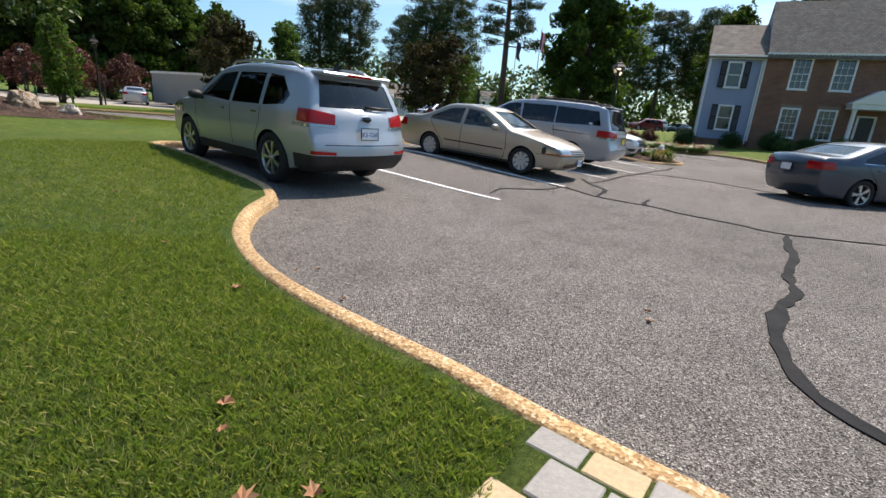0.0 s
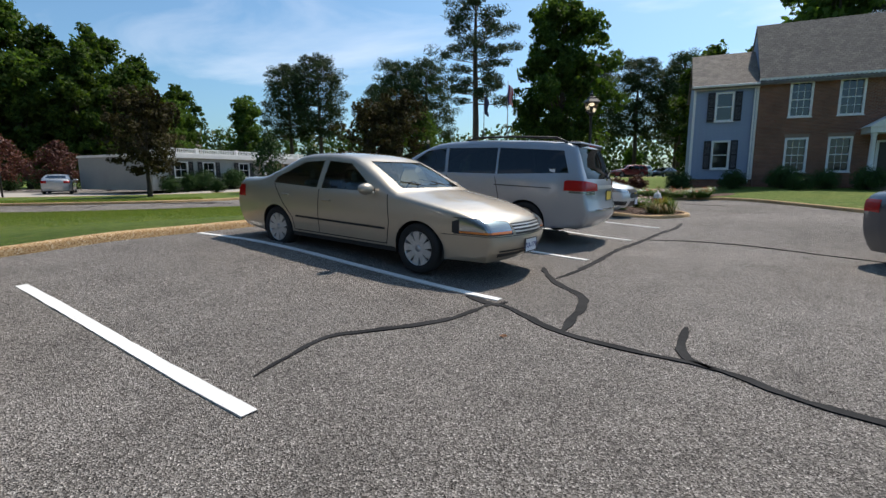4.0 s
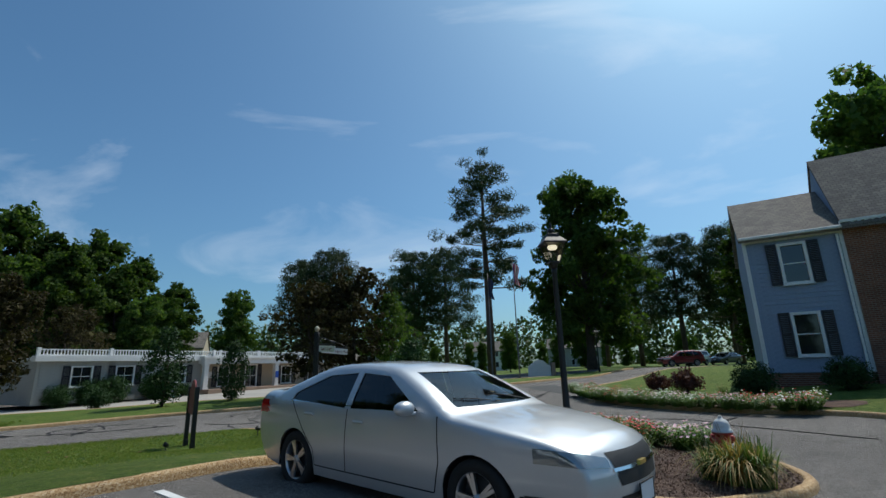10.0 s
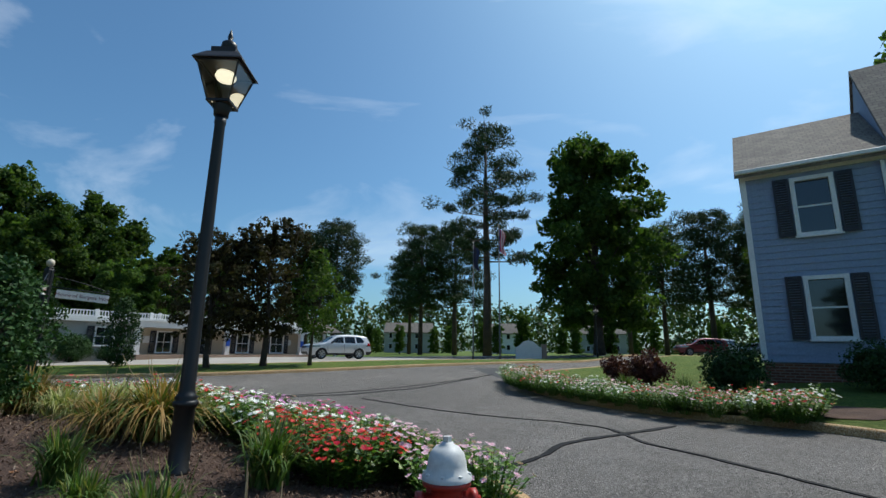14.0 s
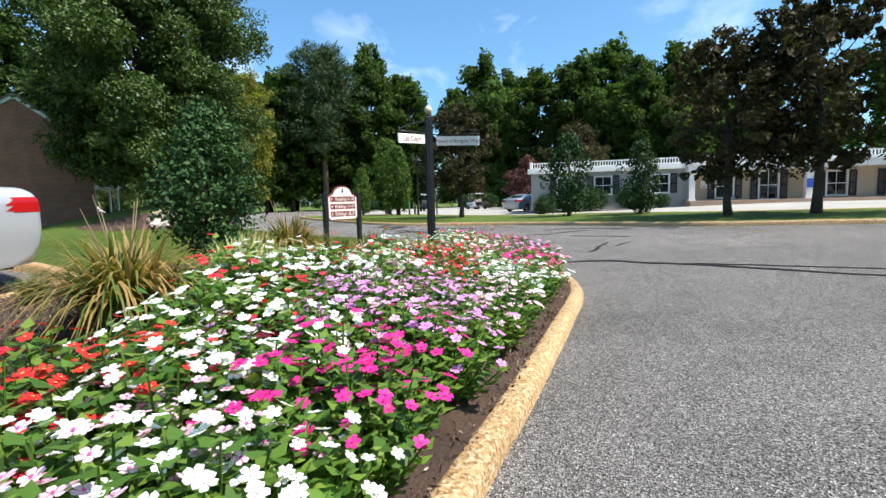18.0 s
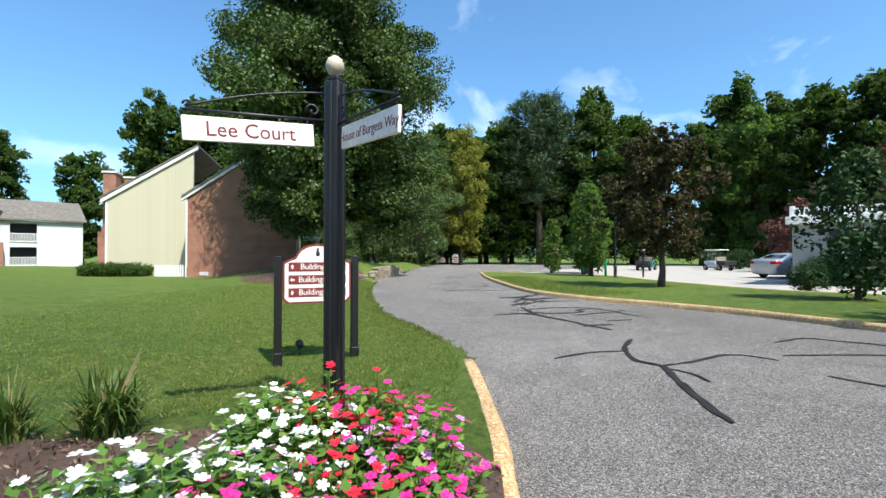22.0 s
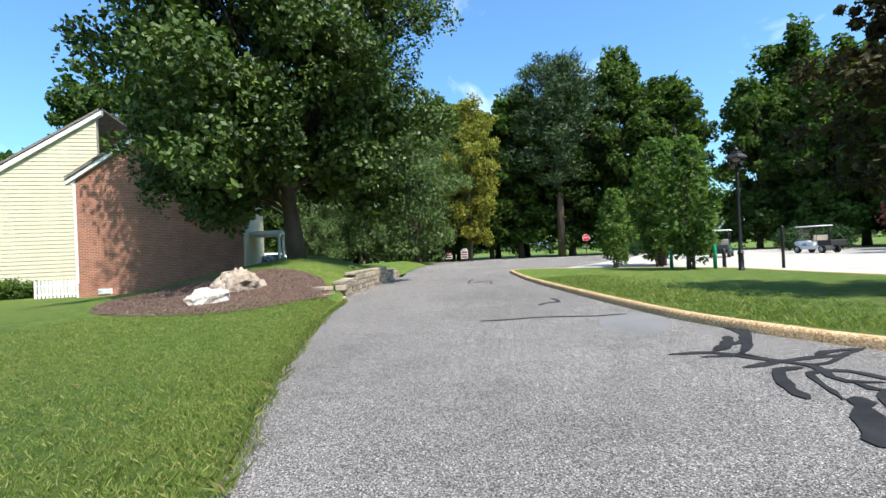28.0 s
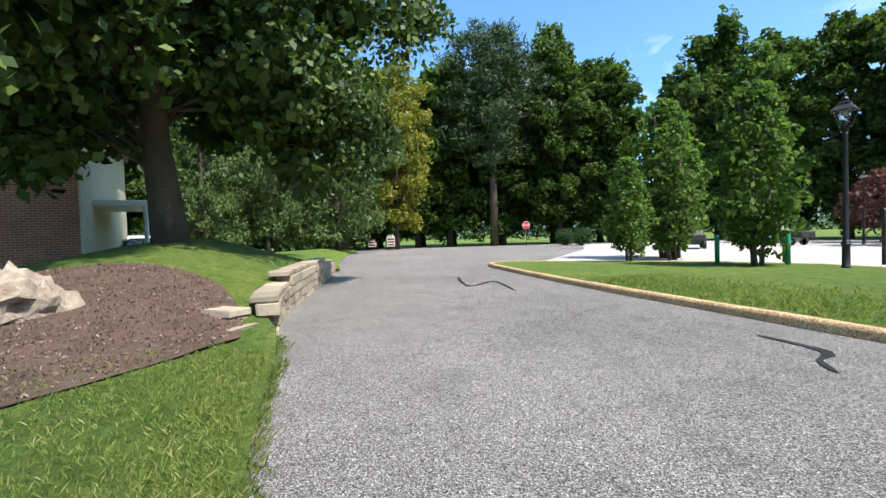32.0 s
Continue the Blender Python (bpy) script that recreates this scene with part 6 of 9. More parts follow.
ACCORD = dict(
    prof=[(2.20, 0.22), (2.30, 0.34), (2.33, 0.48), (2.28, 0.63), (2.14, 0.72), (1.75, 0.83), (1.15, 0.94), (1.0, 0.97), (0.62, 1.17), (0.22, 1.36), (-0.05, 1.42), (-0.5, 1.44), (-0.95, 1.40), (-1.3, 1.24), (-1.65, 1.09), (-1.9, 1.05), (-2.33, 1.02), (-2.44, 0.88), (-2.49, 0.62), (-2.45, 0.4), (-2.36, 0.24)],
    W=1.79, belt=0.90, roof_in=0.24, arches=(1.36, -1.36), R=0.315, sill=0.23, rim="cover", cowl=0.98, nose_in=0.17, tail_in=0.10,
    windows=[[(0.66, 0.97), (0.10, 1.31), (-0.35, 1.34), (-0.35, 0.96)], [(-0.45, 0.96), (-0.45, 1.34), (-0.85, 1.31), (-1.38, 1.07), (-1.42, 0.99)]],
    screens=[("windscreen", [(-0.66, 1.02), (0.66, 1.02), (0.55, 1.35), (-0.55, 1.35)], True), ("rear_window", [(-0.62, 1.13), (0.62, 1.13), (0.53, 1.35), (-0.53, 1.35)], False)],
    ends=[("lamp_surround", [(0.385, 0.555), (0.385, 0.70), (0.93, 0.755), (0.93, 0.55)], True, M_TRIM, 0.003, 1.86), ("headlamp", [(0.40, 0.595), (0.40, 0.69), (0.92, 0.745), (0.92, 0.585)], True, M_LENS, 0.008, 1.9), ("indicator", [(0.41, 0.57), (0.41, 0.594), (0.92, 0.584), (0.92, 0.562)], True, M_AMBER, 0.008, 1.9),
          ("grille", [(-0.33, 0.55), (0.33, 0.55), (0.37, 0.68), (-0.37, 0.68)], True, M_TRIM, 0.003, 1.9), ("grille_bar", [(-0.345, 0.575), (0.345, 0.575), (0.35, 0.592), (-0.35, 0.592)], True, M_COVER, 0.012, 1.9), ("grille_bar", [(-0.355, 0.612), (0.355, 0.612), (0.36, 0.628), (-0.36, 0.628)], True, M_COVER, 0.012, 1.9), ("grille_bar", [(-0.365, 0.648), (0.365, 0.648), (0.37, 0.662), (-0.37, 0.662)], True, M_COVER, 0.012, 1.9),
          ("air_intake", [(-0.55, 0.285), (0.55, 0.285), (0.6, 0.335), (-0.6, 0.335)], True, M_TRIM, 0.004, 1.9), ("air_intake", [(-0.58, 0.35), (0.58, 0.35), (0.6, 0.375), (-0.6, 0.375)], True, M_TRIM, 0.004, 1.9), ("bumper_line", [(-0.95, 0.535), (0.95, 0.535), (0.95, 0.542), (-0.95, 0.542)], True, M_SEAM, 0.002, 1.7),
          ("tail_lamp", [(0.42, 0.72), (0.42, 0.92), (0.95, 0.92), (0.95, 0.74)], False, M_RED, 0.005, -2.2)],
    sides=[("rub_strip", [(0.85, 0.50), (0.85, 0.53), (-0.9, 0.54), (-0.9, 0.51)], M_SEAM, 0.004), ("sill_trim", [(1.0, 0.20), (1.0, 0.29), (-1.0, 0.29), (-1.0, 0.20)], M_TRIM, 0.003)],
    seams=[[(0.88, 0.95), (0.92, 0.60), (0.86, 0.32)], [(-0.39, 0.94), (-0.41, 0.32)], [(-1.40, 0.98), (-1.18, 0.70), (-0.98, 0.50), (-0.96, 0.32)], [(0.86, 0.32), (-0.96, 0.32)]],
    mirror=(0.62, 1.00, 1.00), handles=[(-0.22, 0.80), (-1.12, 0.83)], wipers=[((0.95, 0.45, 1.02), (0.78, -0.1, 1.12)), ((0.95, -0.1, 1.03), (0.80, -0.55, 1.10))], seat_mat=M_SEATB)
SORENTO = dict(
    category="car",
    prof=[(2.10, 0.24), (2.28, 0.36), (2.33, 0.62), (2.26, 0.86), (2.05, 0.98), (1.55, 1.06), (1.2, 1.10), (0.8, 1.32), (0.42, 1.56), (0.15, 1.65), (-0.4, 1.70), (-1.3, 1.68), (-1.95, 1.61), (-2.06, 1.56), (-2.22, 1.24), (-2.28, 1.06), (-2.32, 0.86), (-2.40, 0.62), (-2.38, 0.42), (-2.24, 0.28)],
    W=1.90, belt=1.04, roof_in=0.26, arches=(1.38, -1.40), R=0.37, sill=0.28, rim="seven", cowl=1.2, nose_in=0.14, tail_in=0.09, r=0.07, dark_rear=True, tyre=0.235,
    windows=[[(0.80, 1.14), (0.30, 1.50), (-0.20, 1.56), (-0.20, 1.10)], [(-0.28, 1.10), (-0.28, 1.56), (-1.05, 1.56), (-1.10, 1.11)], [(-1.20, 1.11), (-1.15, 1.56), (-1.52, 1.53), (-1.80, 1.28), (-1.72, 1.15)]], tints=[0, 1, 1],
    screens=[("windscreen", [(-0.72, 1.16), (0.72, 1.16), (0.60, 1.57), (-0.60, 1.57)], True), ("rear_window", [(-0.70, 1.16), (0.70, 1.16), (0.60, 1.52), (-0.60, 1.52)], False)],
    ends=[("tail_lamp", [(0.52, 0.93), (0.50, 1.07), (0.8, 1.12), (1.0, 1.14), (1.0, 0.97), (0.8, 0.94)], False, M_RED, 0.008, -2.05), ("reversing_lamp", [(0.48, 0.89), (0.48, 0.932), (0.93, 0.945), (0.93, 0.90)], False, M_LENS, 0.008, -1.95),
          ("rear_bumper", [(-1.1, 0.24), (1.1, 0.24), (1.1, 0.52), (-1.1, 0.52)], False, M_TRIM, 0.008, -1.95), ("reflector", [(0.55, 0.53), (0.55, 0.57), (0.86, 0.585), (0.86, 0.535)], False, M_RED, 0.010, -1.95), ("headlamp", [(0.5, 0.78), (0.5, 0.9), (1.0, 0.96), (1.0, 0.82)], True, M_LENS, 0.006, 1.5), ("grille", [(-0.45, 0.74), (0.45, 0.74), (0.48, 0.9), (-0.48, 0.9)], True, M_TRIM, 0.005, 1.9), ("air_intake", [(-0.7, 0.34), (0.7, 0.34), (0.7, 0.5), (-0.7, 0.5)], True, M_TRIM, 0.004, 1.9), ("tailgate_gap", [(-0.70, 0.66), (0.70, 0.66), (0.70, 0.672), (-0.70, 0.672)], False, M_SEAM, 0.002, -2.0)],
    sides=[("sill_trim", [(1.05, 0.22), (1.05, 0.42), (-1.05, 0.42), (-1.05, 0.22)], M_TRIM, 0.004)],
    seams=[[(0.95, 1.12), (1.0, 0.8), (0.92, 0.45)], [(-0.24, 1.08), (-0.26, 0.45)], [(-1.15, 1.10), (-1.12, 0.85), (-0.98, 0.62), (-0.96, 0.45)]],
    mirror=(0.72, 1.06, 1.14), handles=[(-0.08, 0.98), (-1.0, 1.0)], handle_mat=M_CHROME, mirror_mat=M_TRIM)
VAN = dict(
    category="car",
    prof=[(2.42, 0.24), (2.54, 0.36), (2.56, 0.6), (2.45, 0.80), (2.2, 0.92), (1.85, 1.02), (1.7, 1.08), (1.2, 1.38), (0.75, 1.62), (0.4, 1.72), (-0.3, 1.77), (-1.4, 1.77), (-2.15, 1.73), (-2.28, 1.68), (-2.42, 1.32), (-2.52, 1.05), (-2.56, 0.78), (-2.62, 0.58), (-2.60, 0.42), (-2.48, 0.28)],
    W=1.96, belt=1.08, roof_in=0.22, arches=(1.55, -1.47), R=0.345, sill=0.25, rim="ten", cowl=1.72, nose_in=0.16, tail_in=0.08, r=0.07, dark_rear=True, tyre=0.23,
    windows=[[(1.32, 1.16), (0.75, 1.56), (0.32, 1.62), (0.25, 1.15)], [(0.19, 1.15), (0.25, 1.62), (-0.82, 1.64), (-0.86, 1.16)], [(-0.90, 1.16), (-0.86, 1.64), (-2.08, 1.60), (-2.22, 1.22)]], tints=[0, 1, 1],
    screens=[("windscreen", [(-0.76, 1.16), (0.76, 1.16), (0.64, 1.62), (-0.64, 1.62)], True), ("rear_window", [(-0.78, 1.13), (0.78, 1.13), (0.70, 1.655), (-0.70, 1.655)], False)],
    ends=[("tail_lamp", [(0.52, 0.93), (0.52, 1.05), (1.02, 1.11), (1.02, 0.92)], False, M_RED, 0.012, -2.2), ("reversing_lamp", [(0.62, 0.86), (0.62, 0.925), (1.02, 0.915), (1.02, 0.89)], False, M_LENS, 0.012, -2.25), ("garnish", [(-0.5, 0.96), (0.5, 0.96), (0.5, 1.02), (-0.5, 1.02)], False, M_COVER, 0.012, -2.2), ("headlamp", [(0.5, 0.7), (0.5, 0.84), (1.0, 0.92), (1.0, 0.74)], True, M_LENS, 0.006, 1.9), ("tailgate_gap", [(-0.68, 0.60), (0.68, 0.60), (0.68, 0.612), (-0.68, 0.612)], False, M_SEAM, 0.002, -2.2)],
    sides=[("door_rail", [(-0.85, 0.955), (-0.85, 0.975), (-1.95, 0.96), (-1.95, 0.945)], M_TRIM, 0.004)],
    seams=[[(1.4, 1.12), (1.45, 0.8), (1.3, 0.35)], [(0.2, 1.10), (0.16, 0.35)], [(-0.86, 1.10), (-0.95, 0.75), (-0.98, 0.40)]],
    mirror=(1.22, 1.10, 1.16), handles=[(0.42, 0.98), (0.02, 0.98)], seats=[(0.65, 0.4), (0.65, -0.4), (-0.4, 0.4), (-0.4, -0.4), (-1.3, 0.3), (-1.3, -0.3)], mirror_mat=M_TRIM)
MALIBU = dict(
    prof=[(2.22, 0.20), (2.36, 0.32), (2.40, 0.50), (2.36, 0.68), (2.22, 0.80), (1.8, 0.90), (1.25, 0.98), (1.1, 1.01), (0.7, 1.22), (0.28, 1.40), (0.0, 1.45), (-0.5, 1.47), (-1.0, 1.43), (-1.45, 1.28), (-1.85, 1.14), (-2.05, 1.12), (-2.35, 1.10), (-2.46, 0.98), (-2.46, 0.75), (-2.44, 0.5), (-2.34, 0.25)],
    W=1.86, belt=0.96, roof_in=0.25, arches=(1.40, -1.38), R=0.335, sill=0.21, rim="five", cowl=1.08, nose_in=0.18, tail_in=0.12, r=0.07,
    windows=[[(0.72, 1.02), (0.15, 1.34), (-0.30, 1.37), (-0.32, 0.99)], [(-0.42, 0.99), (-0.40, 1.37), (-0.92, 1.33), (-1.48, 1.12), (-1.52, 1.04)]], tints=[1, 1],
    screens=[("windscreen", [(-0.70, 1.06), (0.70, 1.06), (0.56, 1.38), (-0.56, 1.38)], True), ("rear_window", [(-0.62, 1.18), (0.62, 1.18), (0.54, 1.38), (-0.54, 1.38)], False)],
    ends=[("headlamp", [(0.48, 0.66), (0.48, 0.73), (0.98, 0.83), (0.98, 0.70)], True, M_LENS, 0.006, 1.92), ("grille", [(-0.40, 0.52), (0.40, 0.52), (0.46, 0.76), (-0.46, 0.76)], True, M_TRIM, 0.005, 1.9), ("air_intake", [(-0.36, 0.28), (0.36, 0.28), (0.40, 0.44), (-0.40, 0.44)], True, M_TRIM, 0.004, 1.9), ("fog_surround", [(0.55, 0.32), (0.55, 0.44), (0.86, 0.44), (0.86, 0.34)], True, M_TRIM, 0.004, 1.8), ("grille_bar", [(-0.46, 0.625), (0.46, 0.625), (0.46, 0.65), (-0.46, 0.65)], True, M_CHROME, 0.010, 1.9), ("tail_lamp", [(0.5, 0.82), (0.5, 1.0), (0.98, 1.0), (0.98, 0.84)], False, M_RED, 0.005, -2.15)],
    sides=[("window_trim", [(0.80, 1.00), (0.80, 1.012), (-1.55, 1.03), (-1.55, 1.018)], M_CHROME, 0.003)],
    seams=[[(0.98, 0.99), (1.0, 0.6), (0.92, 0.32)], [(-0.36, 0.98), (-0.40, 0.32)], [(-1.48, 1.02), (-1.2, 0.7), (-1.0, 0.5), (-0.98, 0.32)], [(0.92, 0.32), (-0.98, 0.32)]],
    mirror=(0.66, 1.04, 1.05), handles=[(-0.15, 0.86), (-1.08, 0.89)], wipers=[((1.06, 0.5, 1.07), (0.9, -0.05, 1.15)), ((1.06, -0.05, 1.08), (0.92, -0.6, 1.13))])

P_SILVER = paint_mat("silver_paint", (0.37, 0.40, 0.43))
P_GOLD = paint_mat("champagne_paint", (0.43, 0.37, 0.29))
P_SILVER2 = paint_mat("bright_silver_paint", (0.56, 0.57, 0.58))
P_VAN = paint_mat("silver_blue_paint", (0.36, 0.38, 0.41))
P_NAVY = paint_mat("slate_blue_paint", (0.035, 0.05, 0.075))
P_WHITE = paint_mat("white_paint", (0.72, 0.73, 0.74), 0.1)
P_RED = paint_mat("dark_red_paint", (0.16, 0.012, 0.015), 0.3)
M_OVAL = mat("badge_black", (0.01, 0.01, 0.012), 0.2)


def oval(e, m, rx, rz, material, nm="badge"):
    v, f = lathe_data([(0, 0.012), (0.8, 0.012), (1.0, 0.004), (1.0, -0.01)], 24)
    v = [m @ Vector((p[0] * rx, p[1] * rz, p[2])) for p in v]
    return link_mesh(nm, v, f, material, e, True)


suv = make_car("suv", "silver mid-size SUV parked nose to the kerb", SORENTO, P_SILVER)
plate(suv, -2.515, 0.0, 0.83, "JKS-7260", 0, None, M_PLATEBLUE, -4)
oval(suv, Matrix.Translation((-2.425, 0, 1.03)) @ pose(0, 0, 0, 0, -82, 0), 0.05, 0.10, M_CHROME)
oval(suv, Matrix.Translation((-2.432, 0, 1.03)) @ pose(0, 0, 0, 0, -82, 0), 0.042, 0.09, M_OVAL)
tube("rear_wiper", [Vector((-2.335, -0.05, 1.20)), Vector((-2.335, -0.3, 1.19)), Vector((-2.30, -0.55, 1.20))], [0.022, 0.02, 0.012], M_TRIM, suv, 6)
bm = bmesh.new()
add_box(bm, -2.24, -0.62, 1.575, -1.92, 0.62, 1.635, 0.02)
part("spoiler", bm, P_SILVER, suv)
box("brake_lamp", -2.252, -0.22, 1.59, -2.24, 0.22, 1.625, M_RED, suv)
for s in (1, -1):
    tube("roof_rail", [Vector((0.3, s * 0.60, 1.66)), Vector((0.15, s * 0.61, 1.715)), Vector((-0.6, s * 0.62, 1.745)), Vector((-1.5, s * 0.61, 1.72)), Vector((-1.75, s * 0.60, 1.65))], 0.018, M_ALLOY, suv, 6)
bm = bmesh.new()
bmesh.ops.create_cone(bm, segments=8, radius1=0.05, radius2=0.008, depth=0.09, cap_ends=True, matrix=Matrix.Translation((-1.7, 0, 1.73)) @ Matrix.Diagonal((1.8, 0.6, 1, 1)))
part("aerial", bm, M_TRIM, suv)
place_car(suv, -2.78, 9.69, -0.781, 0.625, height(-2.78, 9.69) - 0.02, 1.02, 1.2)

sedan = make_car("sedan", "champagne gold sedan parked nose out", ACCORD, P_GOLD)
plate(sedan, 2.455, 0.0, 0.40, "UTA-1797", 0, None, M_PLATEBLUE, 0, False)
oval(sedan, Matrix.Translation((2.40, 0, 0.625)) @ pose(0, 0, 0, 0, 75, 0), 0.035, 0.05, M_CHROME)
place_car(sedan, 1.42, 13.60, 0.827, -0.563, height(1.42, 13.60) - 0.05, 0.995, -2.4)

van = make_car("minivan", "silver minivan parked nose to the kerb", VAN, P_VAN)
plate(van, -2.685, 0.0, 0.84, "", 0, M_PLATEYEL, M_PLATEBLUE, -3)
box("badge", -2.635, -0.05, 1.06, -2.60, 0.05, 1.14, M_CHROME, van, bev=0.008)
tube("rear_wiper", [Vector((-2.575, -0.1, 1.17)), Vector((-2.575, -0.35, 1.18)), Vector((-2.52, -0.62, 1.24))], [0.02, 0.014, 0.008], M_TRIM, van, 6)
bm = bmesh.new()
add_box(bm, -2.33, -0.70, 1.722, -2.05, 0.70, 1.75, 0.012)
sp = part("spoiler", bm, P_VAN, van)
box("spoiler_underside", -2.315, -0.67, 1.655, -2.08, 0.67, 1.719, M_TRIM, sp, bev=0.015)
box("brake_lamp", -2.335, -0.16, 1.69, -2.30, 0.16, 1.716, M_RED, van, bev=0.006)
for s in (1, -1):
    tube("roof_rail", [Vector((-0.1, s * 0.70, 1.75)), Vector((-0.25, s * 0.71, 1.82)), Vector((-1.0, s * 0.72, 1.84)), Vector((-1.9, s * 0.71, 1.82)), Vector((-2.1, s * 0.70, 1.74))], [0.02, 0.022, 0.022, 0.022, 0.02], M_TRIM, van, 6)
box("window_sticker", -1.98, 0.905, 1.19, -1.88, 0.915, 1.28, M_PLATE, van)
bm = bmesh.new()
add_box(bm, -2.75, -0.55, 0.60, -2.66, 0.55, 0.625, 0.01)
part("bumper_step", bm, M_CHROME, van)
place_car(van, 3.08, 16.57, -0.84, 0.542, height(3.08, 16.57) - 0.03, 1.0, 2.4)

mal = make_car("sedan", "bright silver sedan parked nose out beside the island", MALIBU, P_SILVER2)
plate(mal, 2.535, 0.0, 0.42, "", 0, None, M_PLATEBLUE, 0, False)
box("badge", 2.50, -0.07, 0.63, 2.53, 0.07, 0.665, mat("gold_badge", (0.6, 0.45, 0.12), 0.3, 1.0), mal)
place_car(mal, 5.79, 21.78, 0.82, -0.573, height(5.79, 21.78) - 0.03, 1.035, -1.6)

dark = make_car("sedan", "dark slate-blue sedan parked across the lot", MALIBU, P_NAVY)
plate(dark, -2.60, 0.0, 0.82, "", 0, None, M_PLATEBLUE, -3)
place_car(dark, 11.02, 12.85, 0.993, 0.12, height(11, 12.85) - 0.05, 1.0)
# cars further off
place_car(make_car("suv", "pale silver SUV in the far car park", SORENTO, P_SILVER2), -2.04, 52.6, -0.72, -0.69, height(-2.04, 52.6) + 0.02, 0.95)
place_car(make_car("sedan", "silver sedan parked by the clubhouse", MALIBU, P_SILVER), -27.9, 43.4, -0.55, 0.83, height(-27.9, 43.4) + 0.02, 1.0)
far_red = make_car("suv", "dark red SUV in the distant car park", SORENTO, P_RED)
place_car(far_red, 27.5, 72, -0.95, -0.1, height(27, 72) + 0.02, 1.0)
far_white = make_car("suv", "white SUV in the distant car park", VAN, P_WHITE)
place_car(far_white, 30.5, 76.5, -0.8, -0.6, height(30, 76) + 0.02, 1.0)
place_car(copy_thing(dark, pose(0, 0, 0)), 35.5, 79, -0.8, -0.6, height(35, 79) + 0.02, 1.0)
place_car(copy_thing(far_white, pose(0, 0, 0)), -33.5, 6.5, 0.6, 0.8, height(-33, 6.5) + 0.03, 0.95)
place_car(copy_thing(dark, pose(0, 0, 0)), -30.5, 7.8, 0.6, 0.8, height(-30, 8) + 0.03, 1.0)
place_car(copy_thing(far_white, pose(0, 0, 0)), -38.0, 4.0, 0.6, 0.8, height(-38, 4) + 0.03, 0.95)

# ---- road markings, sealed cracks, pavers ----
def ribbon(name, pts, w, material, lift, label, category, taper=True, parent=None, jitter=0.0, seed=0):
    """A flat strip that lies on the paving."""
    rng = np.random.default_rng(seed)
    L = spline(pts, 0.12)
    n = len(L)
    verts, faces = [], []
    for i, (x, y) in enumerate(L):
        a, b = L[max(i - 1, 0)], L[min(i + 1, n - 1)]
        d = Vector((b[0] - a[0], b[1] - a[1]))
        d = d.normalized() if d.length > 1e-6 else Vector((1, 0))
        ww = w * (1 + jitter * noise.noise((x * 3, y * 3, seed)) + jitter * 0.5 * rng.normal())
        if taper:
            ww *= 0.3 + 0.7 * min(1, 9 * min(i, n - 1 - i) / max(1, n - 1))
        o = jitter * 0.06 * noise.noise((x * 4, y * 4, seed + 5))
        for s in (-1, 1):
            px, py = x - d.y * (s * ww / 2 + o), y + d.x * (s * ww / 2 + o)
            verts.append((px, py, height(px, py) + lift))
    faces = [(2 * i, 2 * i + 2, 2 * i + 3, 2 * i + 1) for i in range(n - 1)]
    v2 = [(x, y, z - lift * 0.9) for x, y, z in verts]
    N = len(verts)
    faces += [(2 * i + N, 2 * i + N + 2, 2 * i + 2, 2 * i) for i in range(n - 1)] + [(2 * i + 1, 2 * i + 3, 2 * i + 3 + N, 2 * i + 1 + N) for i in range(n - 1)]
    ob = link_mesh(name, verts + v2, faces, material, parent)
    return tagged(ob, label, category, "", "structure") if parent is None else ob


for k, (u, end) in enumerate(((-2.85, 3.9), (0.0, 5.85), (2.80, 5.7), (5.45, 5.8), (8.15, 6.0))):
    ribbon("stripe", [lot(u, -0.02), lot(u, 2.0), lot(u, end * 0.7), lot(u, end)], 0.10, M_STRIPE, 0.013, "worn white painted parking line", "road marking", False, None, 0.06, k)
def crack(w, *pts):
    k = int(abs(pts[0][0] * 37 + pts[0][1] * 11)) % 97
    ribbon("crack_sealant", list(pts), w * 0.88, M_TAR, 0.010 + 0.0003 * (k % 6), "black tar sealant along a crack in the asphalt", "road repair", True, None, 0.4, k)


crack(0.077, (7.6, 7.6), (5.57, 7.9), (5.1, 8.4), (4.48, 9.0), (4.33, 9.31), (4.13, 9.57), (3.87, 9.75), (3.36, 10.22), (2.93, 11.03), (2.49, 10.56), (1.9, 10.21), (1.47, 9.99), (1.18, 9.29))
crack(0.119, (5.57, 7.9), (4.98, 6.99), (4.75, 6.55), (4.08, 5.66), (3.8, 5.12), (3.39, 4.71), (3.13, 4.37), (2.91, 4.05), (2.71, 3.59), (2.65, 3.31), (2.75, 2.9), (3.2, 2.3))
crack(0.105, (3.36, 10.2), (3.54, 10.56), (3.8, 11.09), (3.87, 11.42), (3.73, 12.05), (3.75, 12.88))
crack(0.098, (3.77, 12.2), (4.4, 13.0), (5.29, 14.38), (6.0, 15.3), (6.5, 15.95), (7.26, 17.01), (8.0, 17.9), (8.81, 19.2))
crack(0.049, (6.3, 15.8), (7.2, 15.7), (8.0, 15.0), (8.6, 13.9), (9.4, 12.6))
crack(0.084, (4.47, 10.34), (4.24, 9.98), (4.12, 9.66), (4.2, 9.45))
crack(0.098, (2.62, 11.31), (2.92, 11.0), (3.02, 11.13))
crack(0.126, (10.2, 27.2), (10.75, 27.5), (11.2, 27.95), (11.45, 28.5), (11.93, 29.02), (12.5, 29.56), (13.6, 30.7))
